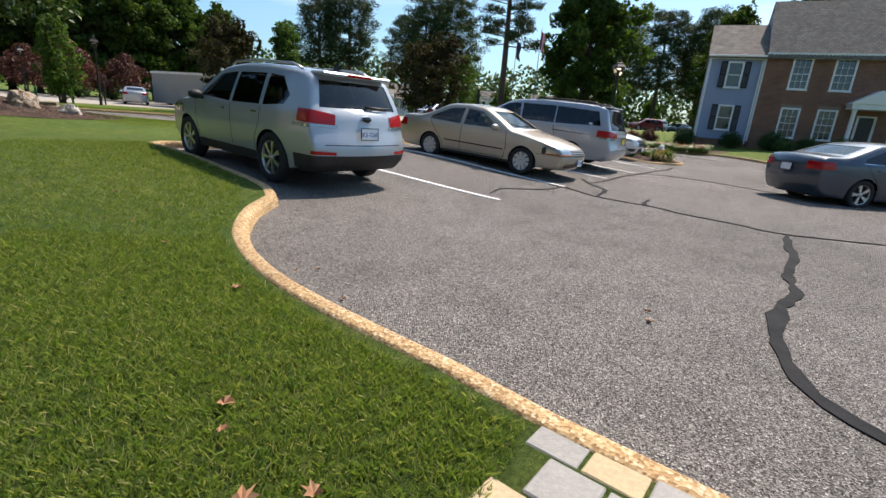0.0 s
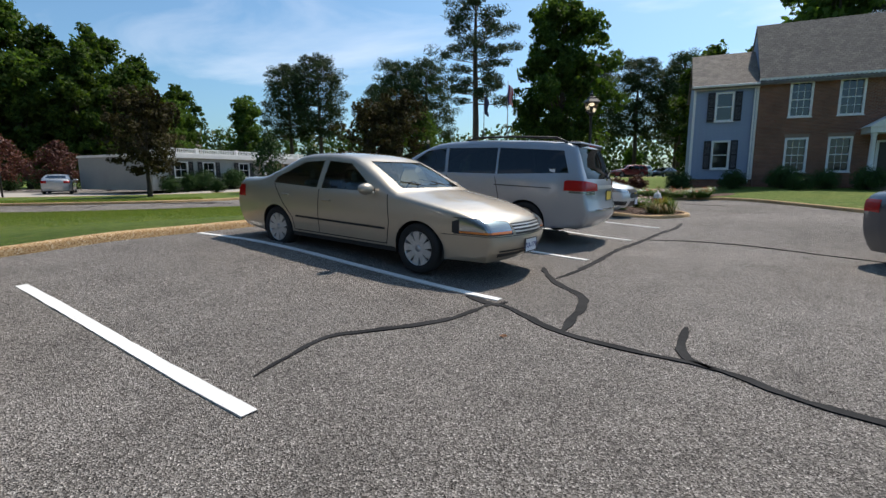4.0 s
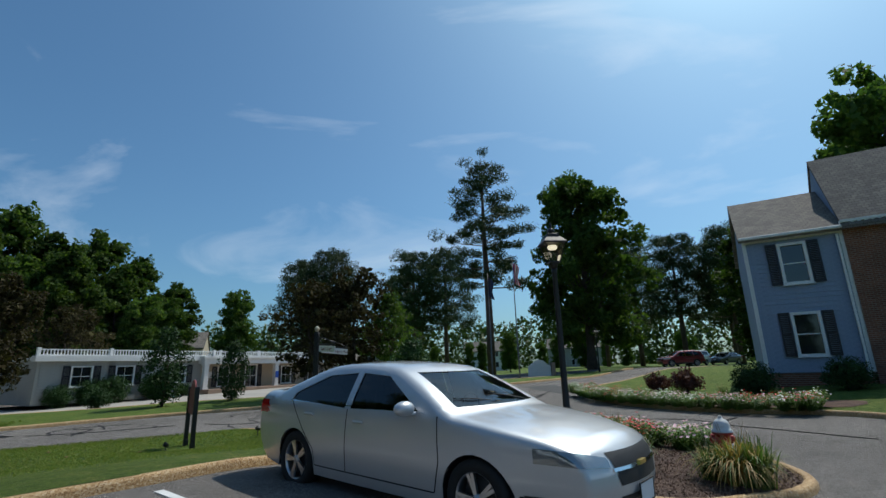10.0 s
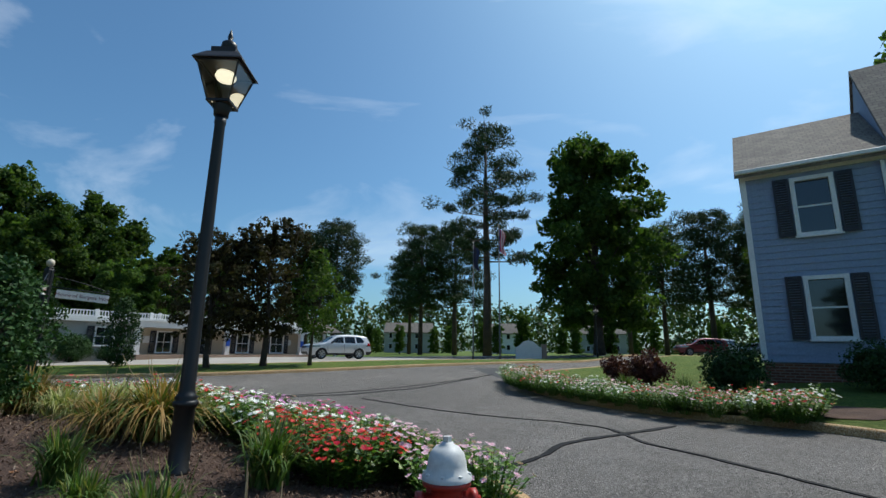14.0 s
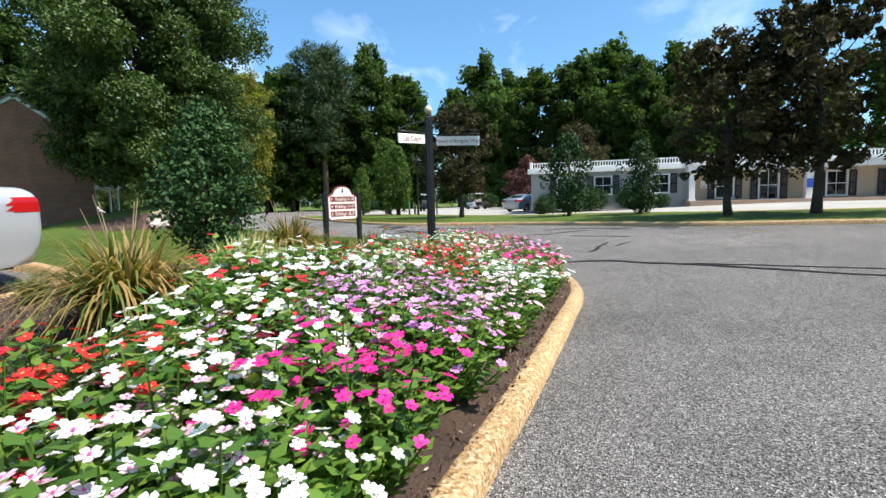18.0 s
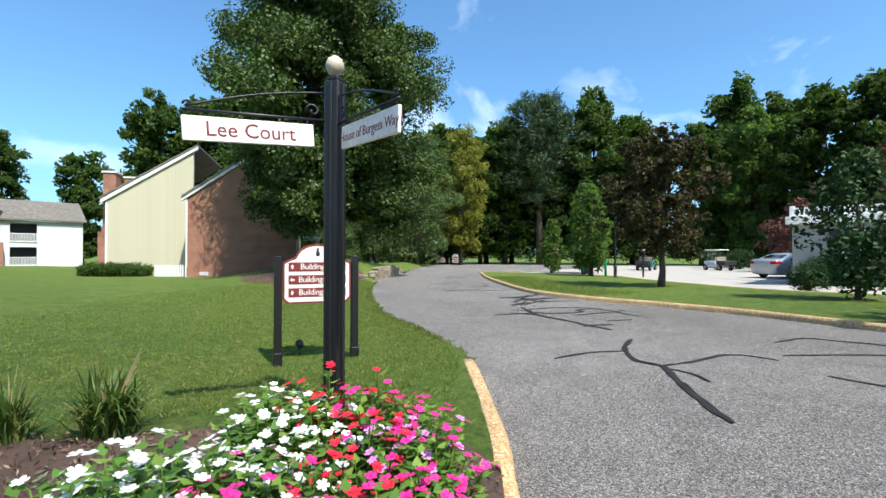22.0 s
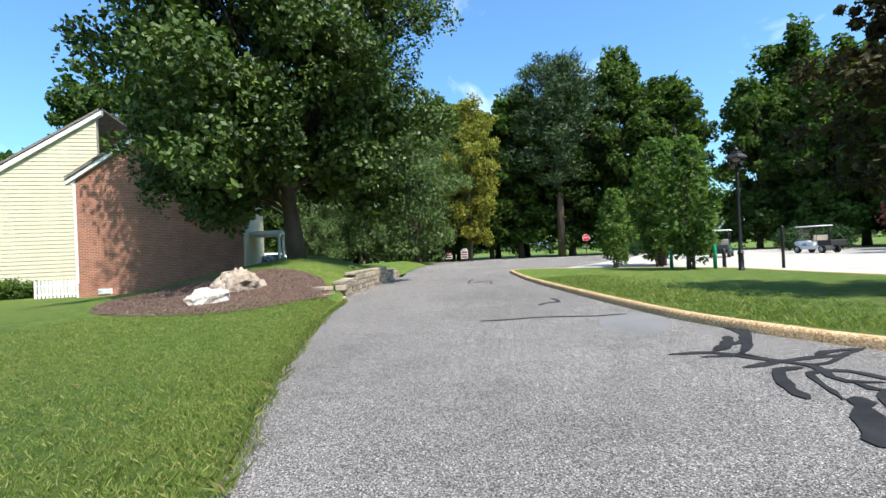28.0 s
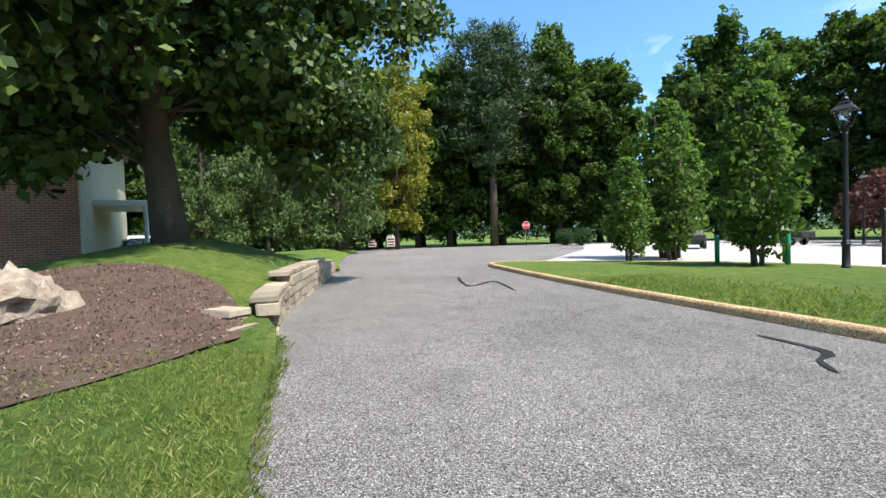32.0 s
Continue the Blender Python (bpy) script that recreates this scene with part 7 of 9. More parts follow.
crack(0.07, (6.87, 33.19), (9.01, 31.71), (10.63, 30.9), (11.59, 30.64))
crack(0.084, (12.5, 29.56), (12.25, 30.17), (11.6, 30.6))
crack(0.084, (12.5, 29.56), (12.7, 28.8), (13.2, 28.1), (14.2, 26.4))
crack(0.07, (4.22, 32.8), (6.22, 34.8), (7.73, 37.3), (9.19, 40.5))
crack(0.08, (-21, 24.6), (-23, 24.2), (-22, 23.6), (-24.5, 23.2))
crack(0.1, (-5.82, 29.15), (-6.24, 29.68), (-6.55, 30.09), (-6.48, 30.27), (-6.54, 30.51), (-6.75, 30.92), (-7.03, 31.09), (-7.31, 30.99), (-7.53, 31.12), (-7.79, 31.4))
crack(0.12, (-7.71, 29.54), (-7.06, 29.76), (-6.42, 29.97), (-5.98, 30.2), (-5.65, 30.49), (-5.2, 30.87), (-4.73, 31.18), (-4.48, 31.42), (-4.24, 31.59))
crack(0.07, (-6.93, 29.41), (-6.95, 29.7), (-7.15, 29.85), (-7.54, 30.12), (-7.8, 30.54), (-7.88, 31.02), (-7.8, 31.34), (-7.48, 31.65), (-7.17, 31.86), (-6.68, 32.08), (-6.4, 32.29))
crack(0.07, (-6.27, 30.92), (-6.62, 31.29), (-7.17, 31.86), (-7.51, 32.05), (-7.54, 32.11))
crack(0.06, (-6.31, 29.44), (-6.27, 29.67), (-6.13, 29.93), (-6.08, 30.17))
crack(0.05, (-5.53, 31.58), (-5.62, 31.79), (-5.75, 32.08))
crack(0.09, (-4.55, 31.08), (-4.7, 31.18), (-4.83, 31.34), (-4.88, 31.49), (-4.96, 31.65))
crack(0.09, (-8.05, 29.5), (-8.51, 29.62), (-9.05, 29.8), (-9.34, 30.09), (-9.74, 29.89), (-9.64, 29.56), (-8.88, 29.47))
crack(0.06, (-9.34, 30.09), (-9.6, 30.58), (-9.76, 31.02))
crack(0.08, (-10.19, 28.82), (-10.4, 29.23), (-11.17, 29.54), (-11.92, 29.7), (-12.5, 29.62))
crack(0.05, (-10.4, 29.23), (-9.97, 29.73), (-10.48, 30.21), (-10.87, 30.61))
crack(0.1, (-10.29, 28.52), (-10.43, 28.97), (-10.24, 29.24), (-10.07, 29.48), (-9.89, 29.69), (-9.54, 29.67), (-9.41, 29.73), (-9.4, 29.98))
crack(0.14, (-10.52, 29.01), (-10.84, 29.22), (-11.4, 29.38))
crack(0.1, (-10.84, 29.22), (-11.04, 29.43), (-11.41, 29.56), (-11.85, 29.59), (-12.17, 29.52))
crack(0.1, (-9.79, 29.08), (-10.07, 29.48), (-10.27, 29.84), (-10.39, 30.11), (-10.4, 30.18))
crack(0.1, (-10.32, 29.89), (-10.54, 30.05), (-10.73, 30.44))
crack(0.11, (-9.84, 29.58), (-9.73, 29.36), (-9.57, 29.29), (-9.12, 29.22), (-8.86, 29.24))
crack(0.16, (-8.96, 29.58), (-8.57, 29.46), (-7.99, 29.25))
crack(0.05, (-12.68, 25.95), (-12.87, 26.51), (-13.12, 26.97), (-13.22, 27.83), (-13.48, 28.38))
crack(0.08, (-14.83, 26.75), (-15.22, 26.88), (-15.52, 27.14), (-16.25, 26.94))
crack(0.11, (-9.38, 29.75), (-9.19, 29.79), (-9.14, 29.84))
crack(0.11, (2.28, 30.76), (2.36, 30.91), (2.35, 31.16), (2.53, 31.42), (2.68, 31.69), (2.87, 31.91), (3.2, 32.2), (3.7, 32.4), (4.5, 32.9), (5.6, 33.5), (6.3, 34.0), (7.0, 35.1), (7.6, 35.9), (8.6, 38.6), (9.6, 41.8))
crack(0.10, (2.12, 30.72), (2.06, 30.95), (1.98, 31.15), (1.96, 31.35))
crack(0.075, (1.95, 32.4), (1.72, 32.71), (1.36, 32.95), (1.05, 33.3), (0.81, 33.53))
crack(0.07, (1.5, 33.3), (1.38, 33.47), (1.17, 33.68), (1.03, 33.98))
crack(0.09, (-3.34, 31.83), (-2.52, 31.66), (-1.71, 31.71), (-1.48, 31.98), (-0.53, 32.07), (-0.0, 32.15), (0.44, 32.22))
crack(0.05, (-1.62, 30.7), (-2.08, 31.16), (-2.3, 31.62))
crack(0.06, (-1.48, 31.98), (-1.79, 32.4), (-2.32, 32.91), (-2.26, 33.26), (-2.07, 33.45))
crack(0.04, (-1.36, 31.99), (-1.16, 32.24), (-0.81, 32.37))
crack(0.05, (-2.4, 33.62), (-2.56, 34.28), (-2.64, 34.94))
crack(0.07, (-1.31, 33.65), (-0.89, 34.05), (-0.51, 34.39), (-0.11, 34.69))
crack(0.05, (-3.42, 33.86), (-3.88, 34.44), (-3.69, 34.78), (-3.34, 35.3), (-2.65, 35.82), (-2.12, 36.03))
crack(0.07, (-2.79, 35.95), (-2.44, 35.95), (-2.12, 36.03))
M_PATCH = worn("dark_asphalt_patch", (0.035, 0.035, 0.036), (0.055, 0.054, 0.053), 0.8, 2, 40, 0.4)
tagged(sheet("road_patch", [(8.3, 44.6), (10.4, 46.0), (10.6, 41.2), (10.1, 39.4)], M_PATCH, lambda x, y: height(x, y) + 0.005, 1.0), "dark square asphalt repair", "road repair")
M_DAMP = worn("stained_asphalt", (0.12, 0.115, 0.108), (0.17, 0.163, 0.155), 0.75, 1.0, 50, 0.4)
tagged(sheet("road_stain", spline([(-13.2, 27.97), (-13.65, 28.6), (-12.75, 28.95), (-11.6, 28.6), (-11.8, 28.0)], 0.2, True), M_DAMP, lambda x, y: height(x, y) + 0.0025, 0.6), "damp grey stain on the asphalt", "road stain")

M_PAVER = worn("grey_paver", (0.36, 0.34, 0.31), (0.29, 0.275, 0.25), 0.85, 3, 40)
M_PAVERT = worn("tan_paver", (0.55, 0.42, 0.24), (0.46, 0.35, 0.21), 0.85, 3, 40)


def pavers():
    e = tagged(empty("paved_walk"), "grey and tan paver walk meeting the kerb", "path", "", "structure")
    d = Vector((0.80, -0.60))
    s = Vector((-0.60, -0.80))
    o = Vector((0.98, 2.63))
    for i in range(5):
        for j in range(7):
            w, h = 0.235, 0.235
            c = o + d * (i * w + (0.12 if j % 2 else 0) - 0.02) + s * (j * h)
            bm = bmesh.new()
            add_box(bm, -w / 2 + 0.005, -h / 2 + 0.005, -0.06, w / 2 - 0.005, h / 2 - 0.005, 0.0, 0.008)
            z = height(c.x, c.y) + 0.125 + 0.004 * ((i * 7 + j * 3) % 5 - 2) * 0.4
            bmesh.ops.transform(bm, matrix=Matrix.Translation((c.x + d.x * w / 2, c.y + d.y * w / 2, z)) @ pose(0, 0, 0, 0, 0, -36.9), verts=bm.verts)
            part("paver", bm, M_PAVERT if (i + 2 * j) % 3 == 1 else M_PAVER, e)


pavers()


# ---- retaining wall and rocks ----
M_BLOCK = worn("tan_wall_block", (0.36, 0.29, 0.20), (0.27, 0.22, 0.16), 0.9, 2.5, 25, 0.8, dist=0.02)
M_BLOCK.node_tree.links.new(rand_tint(M_BLOCK, M_BLOCK.node_tree.nodes["Principled BSDF"].inputs["Base Color"].links[0].from_socket, 0.65, 1.25), M_BLOCK.node_tree.nodes["Principled BSDF"].inputs["Base Color"])


def block_mesh(w, h, dp, seed):
    rng = np.random.default_rng(seed)
    bm = bmesh.new()
    add_box(bm, -w / 2, -dp / 2, 0, w / 2, dp / 2, h, 0.015)
    for v in bm.verts:
        if v.co.y < -dp / 2 + 0.02:
            v.co.y += rng.normal() * 0.012
        v.co.z += rng.normal() * 0.003
    me = bpy.data.meshes.new("block")
    bm.to_mesh(me)
    bm.free()
    me.materials.append(M_BLOCK)
    return me


def retaining_wall():
    e = tagged(empty("retaining_wall"), "stepped tan block retaining wall along the road", "wall")
    ms = [block_mesh(0.42, 0.165, 0.28, k) for k in range(5)]
    caps = [block_mesh(0.46, 0.09, 0.34, 20 + k) for k in range(3)]
    L = spline(WALL_LINE, 0.43)
    n = len(L)
    for i in range(n - 1):
        a, b = Vector(L[i]), Vector(L[i + 1])
        an = math.degrees(math.atan2(b.y - a.y, b.x - a.x)) + 180
        c = (a + b) / 2
        rows = 2 if i < 4 else 3 if i < 16 else 2 if i < n - 4 else 1 if i < n - 2 else 0
        z0 = height(c.x, c.y)
        for r in range(rows + 1):
            sh = 0.21 if r % 2 else 0.0
            p = c + (b - a).normalized() * sh
            ob = new("block", ms[(i * 3 + r) % 5])
            ob.parent = e
            ob.matrix_basis = pose(p.x, p.y + 0.012 * r, z0 - 0.06 + r * 0.168, 0, 0, an)
        ob = new("cap_block", caps[i % 3])
        ob.parent = e
        ob.matrix_basis = pose(c.x, c.y - 0.02, z0 - 0.058 + (rows + 1) * 0.168, 0, 0, an)


    for k, (x, y, r, rot) in enumerate([(-16.05, 21.02, 0, 158), (-16.28, 20.80, 1, 75), (-16.33, 20.42, 0, 80)]):
        for q in range(r + 1):
            ob = new("block", ms[k])
            ob.parent = e
            ob.matrix_basis = pose(x, y, height(x, y) - 0.02 + q * 0.168, 0, 0, rot)
        ob = new("cap_block", caps[k % 3])
        ob.parent = e
        ob.matrix_basis = pose(x, y, height(x, y) - 0.018 + (r + 1) * 0.168, 0, 0, rot)


retaining_wall()
M_ROCK = worn("pale_layered_rock", (0.50, 0.42, 0.33), (0.22, 0.14, 0.085), 0.9, 5.0, 22, 1.0, dist=0.05)


M_ROCKW = worn("white_quartz_rock", (0.62, 0.60, 0.56), (0.40, 0.33, 0.27), 0.85, 4.0, 22, 1.0, dist=0.05)


def rock(x, y, sx, sy, sz, seed, rot, label, material=None):
    bm = bmesh.new()
    bmesh.ops.create_icosphere(bm, subdivisions=4, radius=1.0)
    for v in bm.verts:
        p = v.co.copy()
        k = 1 + 0.34 * noise.noise(p * 1.3 + Vector((seed, 0, 0))) + 0.16 * noise.noise(p * 3.1 + Vector((0, seed, 0)))
        z = p.z * k
        z = (math.floor(z * 4.5 + 0.3 * noise.noise(p * 2)) + smooth01(0.3, 0.7, (z * 4.5) % 1)) / 4.5
        v.co = Vector((p.x * k * (1 + 0.12 * noise.noise((z * 6, seed, 1))) * sx, p.y * k * sy, max(-0.35, z + 0.2) * sz))
    ob = part("boulder", bm, material or M_ROCK, None)
    ob.matrix_world = pose(x, y, lawn_top(x, y) - 0.03, 0, 4, rot)
    tagged(ob, label, "rock", "boulders on the mound")


rock(-15.6, 18.6, 0.62, 0.44, 0.50, 2, -40, "large layered tan boulder on the mulch")
rock(-15.25, 18.35, 0.42, 0.36, 0.26, 7, 20, "flat tan boulder on the mulch")
rock(-14.1, 18.95, 0.50, 0.30, 0.30, 11, -25, "pale white boulder on the mulch", M_ROCKW)


# ---- lamps ----
M_LAMPGLASS = thin_glass("lamp_glass", (0.85, 0.88, 0.88))
M_BULB = mat("lit_bulb", (1, 0.9, 0.7), 0.4)
M_BULB.node_tree.nodes["Principled BSDF"].inputs["Emission Color"].default_value = (1.0, 0.86, 0.6, 1)
M_BULB.node_tree.nodes["Principled BSDF"].inputs["Emission Strength"].default_value = 1.6
M_COPPER = worn("bronzed_copper", (0.035, 0.024, 0.018), (0.022, 0.016, 0.013), 0.5, 3, 20, 0.1, 0.0)


def street_lamp():
    e = tagged(empty("street_lamp"), "black post lamp with a four-sided lantern", "street lamp")
    lathe("post", [(0.0, 0.0), (0.105, 0.0), (0.105, 0.04), (0.088, 0.06), (0.085, 0.56), (0.10, 0.58), (0.11, 0.6), (0.10, 0.625), (0.085, 0.635), (0.10, 0.655), (0.075, 0.68), (0.066, 0.72), (0.05, 3.30), (0.056, 3.32), (0.056, 3.40), (0.0, 3.40)], M_BLACK, e, 20)
    lathe("holder", [(0.0, 3.4), (0.07, 3.4), (0.075, 3.46), (0.095, 3.50), (0.095, 3.53), (0, 3.53)], M_BLACK, e, 16)
    z0, z1, a, b = 3.53, 3.92, 0.105, 0.205
    bm = bmesh.new()
    for i in range(4):
        t = math.pi / 4 + i * math.pi / 2
        p0, p1 = Vector((a * 1.414 * math.cos(t), a * 1.414 * math.sin(t), z0)), Vector((b * 1.414 * math.cos(t), b * 1.414 * math.sin(t), z1))
        v, f = tube_data([p0, p1], [0.011, 0.011], 4)
        vs = [bm.verts.new(q) for q in v]
        for q in f:
            bm.faces.new([vs[k] for k in q])
    for zz, w in ((z0, a), (z1, b)):
        for s in (1, -1):
            add_box(bm, -w - 0.012, s * w - 0.012, zz - 0.012, w + 0.012, s * w + 0.012, zz + 0.012)
            add_box(bm, s * w - 0.012, -w + 0.012, zz - 0.012, s * w + 0.012, w - 0.012, zz + 0.012)
    ln = part("lantern_frame", bm, M_BLACK, e)
    for i in range(4):
        r = pose(0, 0, 0, 0, 0, 90 * i)
        v = [r @ Vector(p) for p in ((a, -a, z0), (a, a, z0), (b, b, z1), (b, -b, z1))]
        link_mesh("pane", v, [(0, 1, 2, 3)], M_LAMPGLASS, ln)
    bm = bmesh.new()
    rings = [(0.245, 3.925), (0.235, 3.945), (0.15, 4.05), (0.125, 4.06), (0.125, 4.12), (0.09, 4.14)]
    prev = None
    for w, z in rings:
        cur = [bm.verts.new(p) for p in ((w, w, z), (-w, w, z), (-w, -w, z), (w, -w, z))]
        if prev:
            for k in range(4):
                bm.faces.new((prev[k], prev[(k + 1) % 4], cur[(k + 1) % 4], cur[k]))
        else:
            bm.faces.new(cur[::-1])
        prev = cur
    bm.faces.new(prev)
    part("roof", bm, M_COPPER, e, "bronzed copper lantern roof")
    lathe("finial", [(0.05, 4.13), (0.055, 4.15), (0.08, 4.19), (0.075, 4.23), (0.04, 4.26), (0.02, 4.28), (0.03, 4.31), (0.018, 4.35), (0.006, 4.40), (0, 4.41)], M_BLACK, e, 14)
    lathe("bulb", [(0, 3.80), (0.085, 3.81), (0.105, 3.845), (0.09, 3.885), (0, 3.89)], M_BULB, e, 14, None, "glowing lamp bulb")
    return e


lamp = street_lamp()
put(lamp, 8.03, 25.28, lawn_top(8.03, 25.28) - 0.01, 12)
lamp["group"] = "black street lamps"
M_BULBOFF = mat("unlit_bulb", (0.55, 0.53, 0.48), 0.4)
for x, y, z, rot in ((-23.35, 33.03, height(-23.3, 33) + 0.11, 40), (16.5, 62.0, 0.6, 10), (-40.5, 46.5, 0.0, 60)):
    o = copy_thing(lamp, pose(x, y, z, 0, 0, rot))
    for c in o.children:
        if c.name.startswith("bulb"):
            c.data = c.data.copy()
            c.data.materials[0] = M_BULBOFF
            c["label"] = "unlit lamp bulb"


# ---- signs ----
M_SIGNWHITE = worn("sign_white", (0.80, 0.77, 0.70), (0.74, 0.71, 0.65), 0.5, 3, 20, 0.04)
M_SIGNRED = worn("sign_oxblood", (0.20, 0.025, 0.025), (0.17, 0.02, 0.02), 0.5, 3, 20, 0.04)
M_GOLDBALL = worn("weathered_cream_ball", (0.62, 0.54, 0.40), (0.42, 0.36, 0.26), 0.5, 6, 20)


def street_sign():
    e = tagged(empty("street_sign", pose(1.56, 29.16, lawn_top(1.56, 29.16) - 0.03)), "black post with two hanging street name boards", "street sign")
    bm = bmesh.new()
    add_box(bm, -0.066, -0.066, 0, 0.066, 0.066, 2.72, 0.014)
    part("post", bm, M_BLACK, e, "black square post")
    box("base", -0.085, -0.085, 0, 0.085, 0.085, 0.10, M_BLACK, e, "", 0.01)
    box("cap", -0.05, -0.05, 2.722, 0.05, 0.05, 2.76, M_BLACK, e, "", 0.01)
    for gx, gy in ((-0.067, 0.0), (0.067, 0.0), (0.0, -0.067), (0.0, 0.067)):
        box("groove", gx - 0.014, gy - 0.014, 0.1, gx + 0.014, gy + 0.014, 2.7, M_BLACK, e, "", 0.006)
    lathe("ball_finial", [(0.02, 2.76), (0.025, 2.77), (0.055, 2.79), (0.072, 2.83), (0.072, 2.86), (0.055, 2.90), (0.02, 2.925), (0, 2.93)], M_GOLDBALL, e, 18, None, "cream ball finial")
    for (dx, dy), txt, z in (((0.745, -0.667), "Lee Court", 2.15), ((0.64, 0.768), "House of Burgess Way", 2.12)):
        d = Vector((dx, dy, 0))
        m = Matrix(((d.x, -d.y, 0, 0), (d.y, d.x, 0, 0), (0, 0, 1, 0), (0, 0, 0, 1)))
        # the boards sag a little towards their outer ends
        m = m @ Matrix.Translation((0.1, 0, z)) @ pose(0, 0, 0, 0, 4.0, 0) @ Matrix.Translation((-0.1, 0, -z + 0.05))
        arm = tube("bracket", [m @ Vector((0.05, 0, z + 0.20)), m @ Vector((0.5, 0, z + 0.20)), m @ Vector((1.04, 0, z + 0.20))], 0.012, M_BLACK, e, 6)
        sc = [m @ Vector((0.06 + 0.96 * t, 0, z + 0.225 + 0.19 * (1 - t) + 0.03 * math.sin(math.pi * t))) for t in [k / 14 for k in range(15)]]
        tube("scroll", sc, 0.009, M_BLACK, arm, 5)
        tube("scroll", [m @ Vector((0.15 + r * math.cos(a), 0, z + 0.27 + r * math.sin(a))) for a, r in [(k * 0.55, 0.055 - 0.0035 * k) for k in range(13)]], 0.008, M_BLACK, arm, 5)
        tube("scroll", [m @ Vector((1.04 - 0.04 + r * math.cos(a), 0, z + 0.235 + r * math.sin(a))) for a, r in [(k * 0.6, 0.035 - 0.003 * k) for k in range(9)]], 0.007, M_BLACK, arm, 5)
        bm = bmesh.new()
        add_box(bm, 0.16, -0.012, z - 0.01, 1.05, 0.012, z + 0.16, 0.004)
        bmesh.ops.transform(bm, matrix=m, verts=bm.verts)
        b = part("name_board", bm, M_SIGNWHITE, e, "white street name board with oxblood letters")
        sz = 0.145 if len(txt) < 12 else 0.098
        for side in (0, 180):
            letters(txt, sz, M_SIGNRED, b, m @ Matrix.Translation((0.605, 0, z + 0.072)) @ pose(0, 0, 0, 0, 0, side) @ Matrix.Translation((0, -0.0135, 0)) @ pose(0, 0, 0, 90))
        for xx in (0.2, 0.93):
            box("hanger", xx - 0.006, -0.004, z + 0.166, xx + 0.006, 0.004, z + 0.195, M_BLACK, b, m=m)
    return e


street_sign()


def buildings_sign():
    d = Vector((-0.66, 0.751, 0))
    nrm = Vector((d.y, -d.x, 0)) * -1
    m = Matrix(((d.x, -d.y, 0, -1.02), (d.y, d.x, 0, 27.46), (0, 0, 1, -0.05), (0, 0, 0, 1)))
    e = tagged(empty("direction_sign", m), "white and oxblood sign board listing building numbers between black posts", "sign")
    for x in (-0.53, 0.53):
        bm = bmesh.new()
        add_box(bm, x - 0.05, -0.05, -0.25, x + 0.05, 0.05, 1.42, 0.008)
        add_box(bm, x - 0.058, -0.058, -0.2, x + 0.058, 0.058, 0.10, 0.006)
        part("post", bm, M_BLACK, e, "black square post")

    def outline(w, z0, z1, rise, notch):
        pts = [(-w + notch, z0), (w - notch, z0), (w, z0 + notch), (w, z1 - notch * 1.2), (w * 0.80, z1 - 0.02), (w * 0.66, z1)]
        pts += [(w * 0.60 * math.cos(t), z1 + 0.02 + rise * math.sin(t)) for t in [k * math.pi / 10 for k in range(1, 10)]]
        pts += [(-w * 0.66, z1), (-w * 0.80, z1 - 0.02), (-w, z1 - notch * 1.2), (-w, z0 + notch)]
        return pts
    o = outline(0.47, 0.76, 1.40, 0.17, 0.06)
    back = prism("board", [((x, -0.022, z), (x, 0.022, z)) for x, z in o], M_SIGNRED, e, "oxblood edged board")
    o2 = outline(0.445, 0.785, 1.375, 0.165, 0.055)
    prism("face", [((x, -0.028, z), (x, -0.0225, z)) for x, z in o2], M_SIGNWHITE, back)
    for i, txt in enumerate(("Buildings 1-10", "Buildings 11-15", "Buildings 38,39")):
        zc = 1.27 - i * 0.178
        bm = bmesh.new()
        add_box(bm, -0.395, -0.034, zc - 0.062, 0.395, -0.0285, zc + 0.062, 0.003)
        p = part("panel", bm, M_SIGNRED, back, "oxblood panel with white lettering")
        letters(txt, 0.115, M_SIGNWHITE, p, Matrix.Translation((0.055, -0.036, zc)) @ pose(0, 0, 0, 90), "lettering", 0.0012, 0.92)
        bm = bmesh.new()
        tri_ = [(0, 0.032), (0.028, 0.0), (0.011, 0.0), (0.011, -0.03), (-0.011, -0.03), (-0.011, 0.0), (-0.028, 0.0)]
        r = 90 if i == 1 else 0
        c, s = math.cos(radians(r)), math.sin(radians(r))
        bm.faces.new([bm.verts.new((-0.345 + x * c - z * s, -0.0355, zc + x * s + z * c)) for x, z in tri_])
        part("arrow", bm, M_SIGNWHITE, p)
    lathe("emblem", [(0, 1.415), (0.02, 1.42), (0.03, 1.45), (0.022, 1.485), (0.012, 1.495), (0.02, 1.52), (0, 1.535)], M_SHUTTER, back, 10, Matrix.Translation((0, -0.028, 0)) @ Matrix.Diagonal((1, 0.25, 1, 1)))
    return e


buildings_sign()


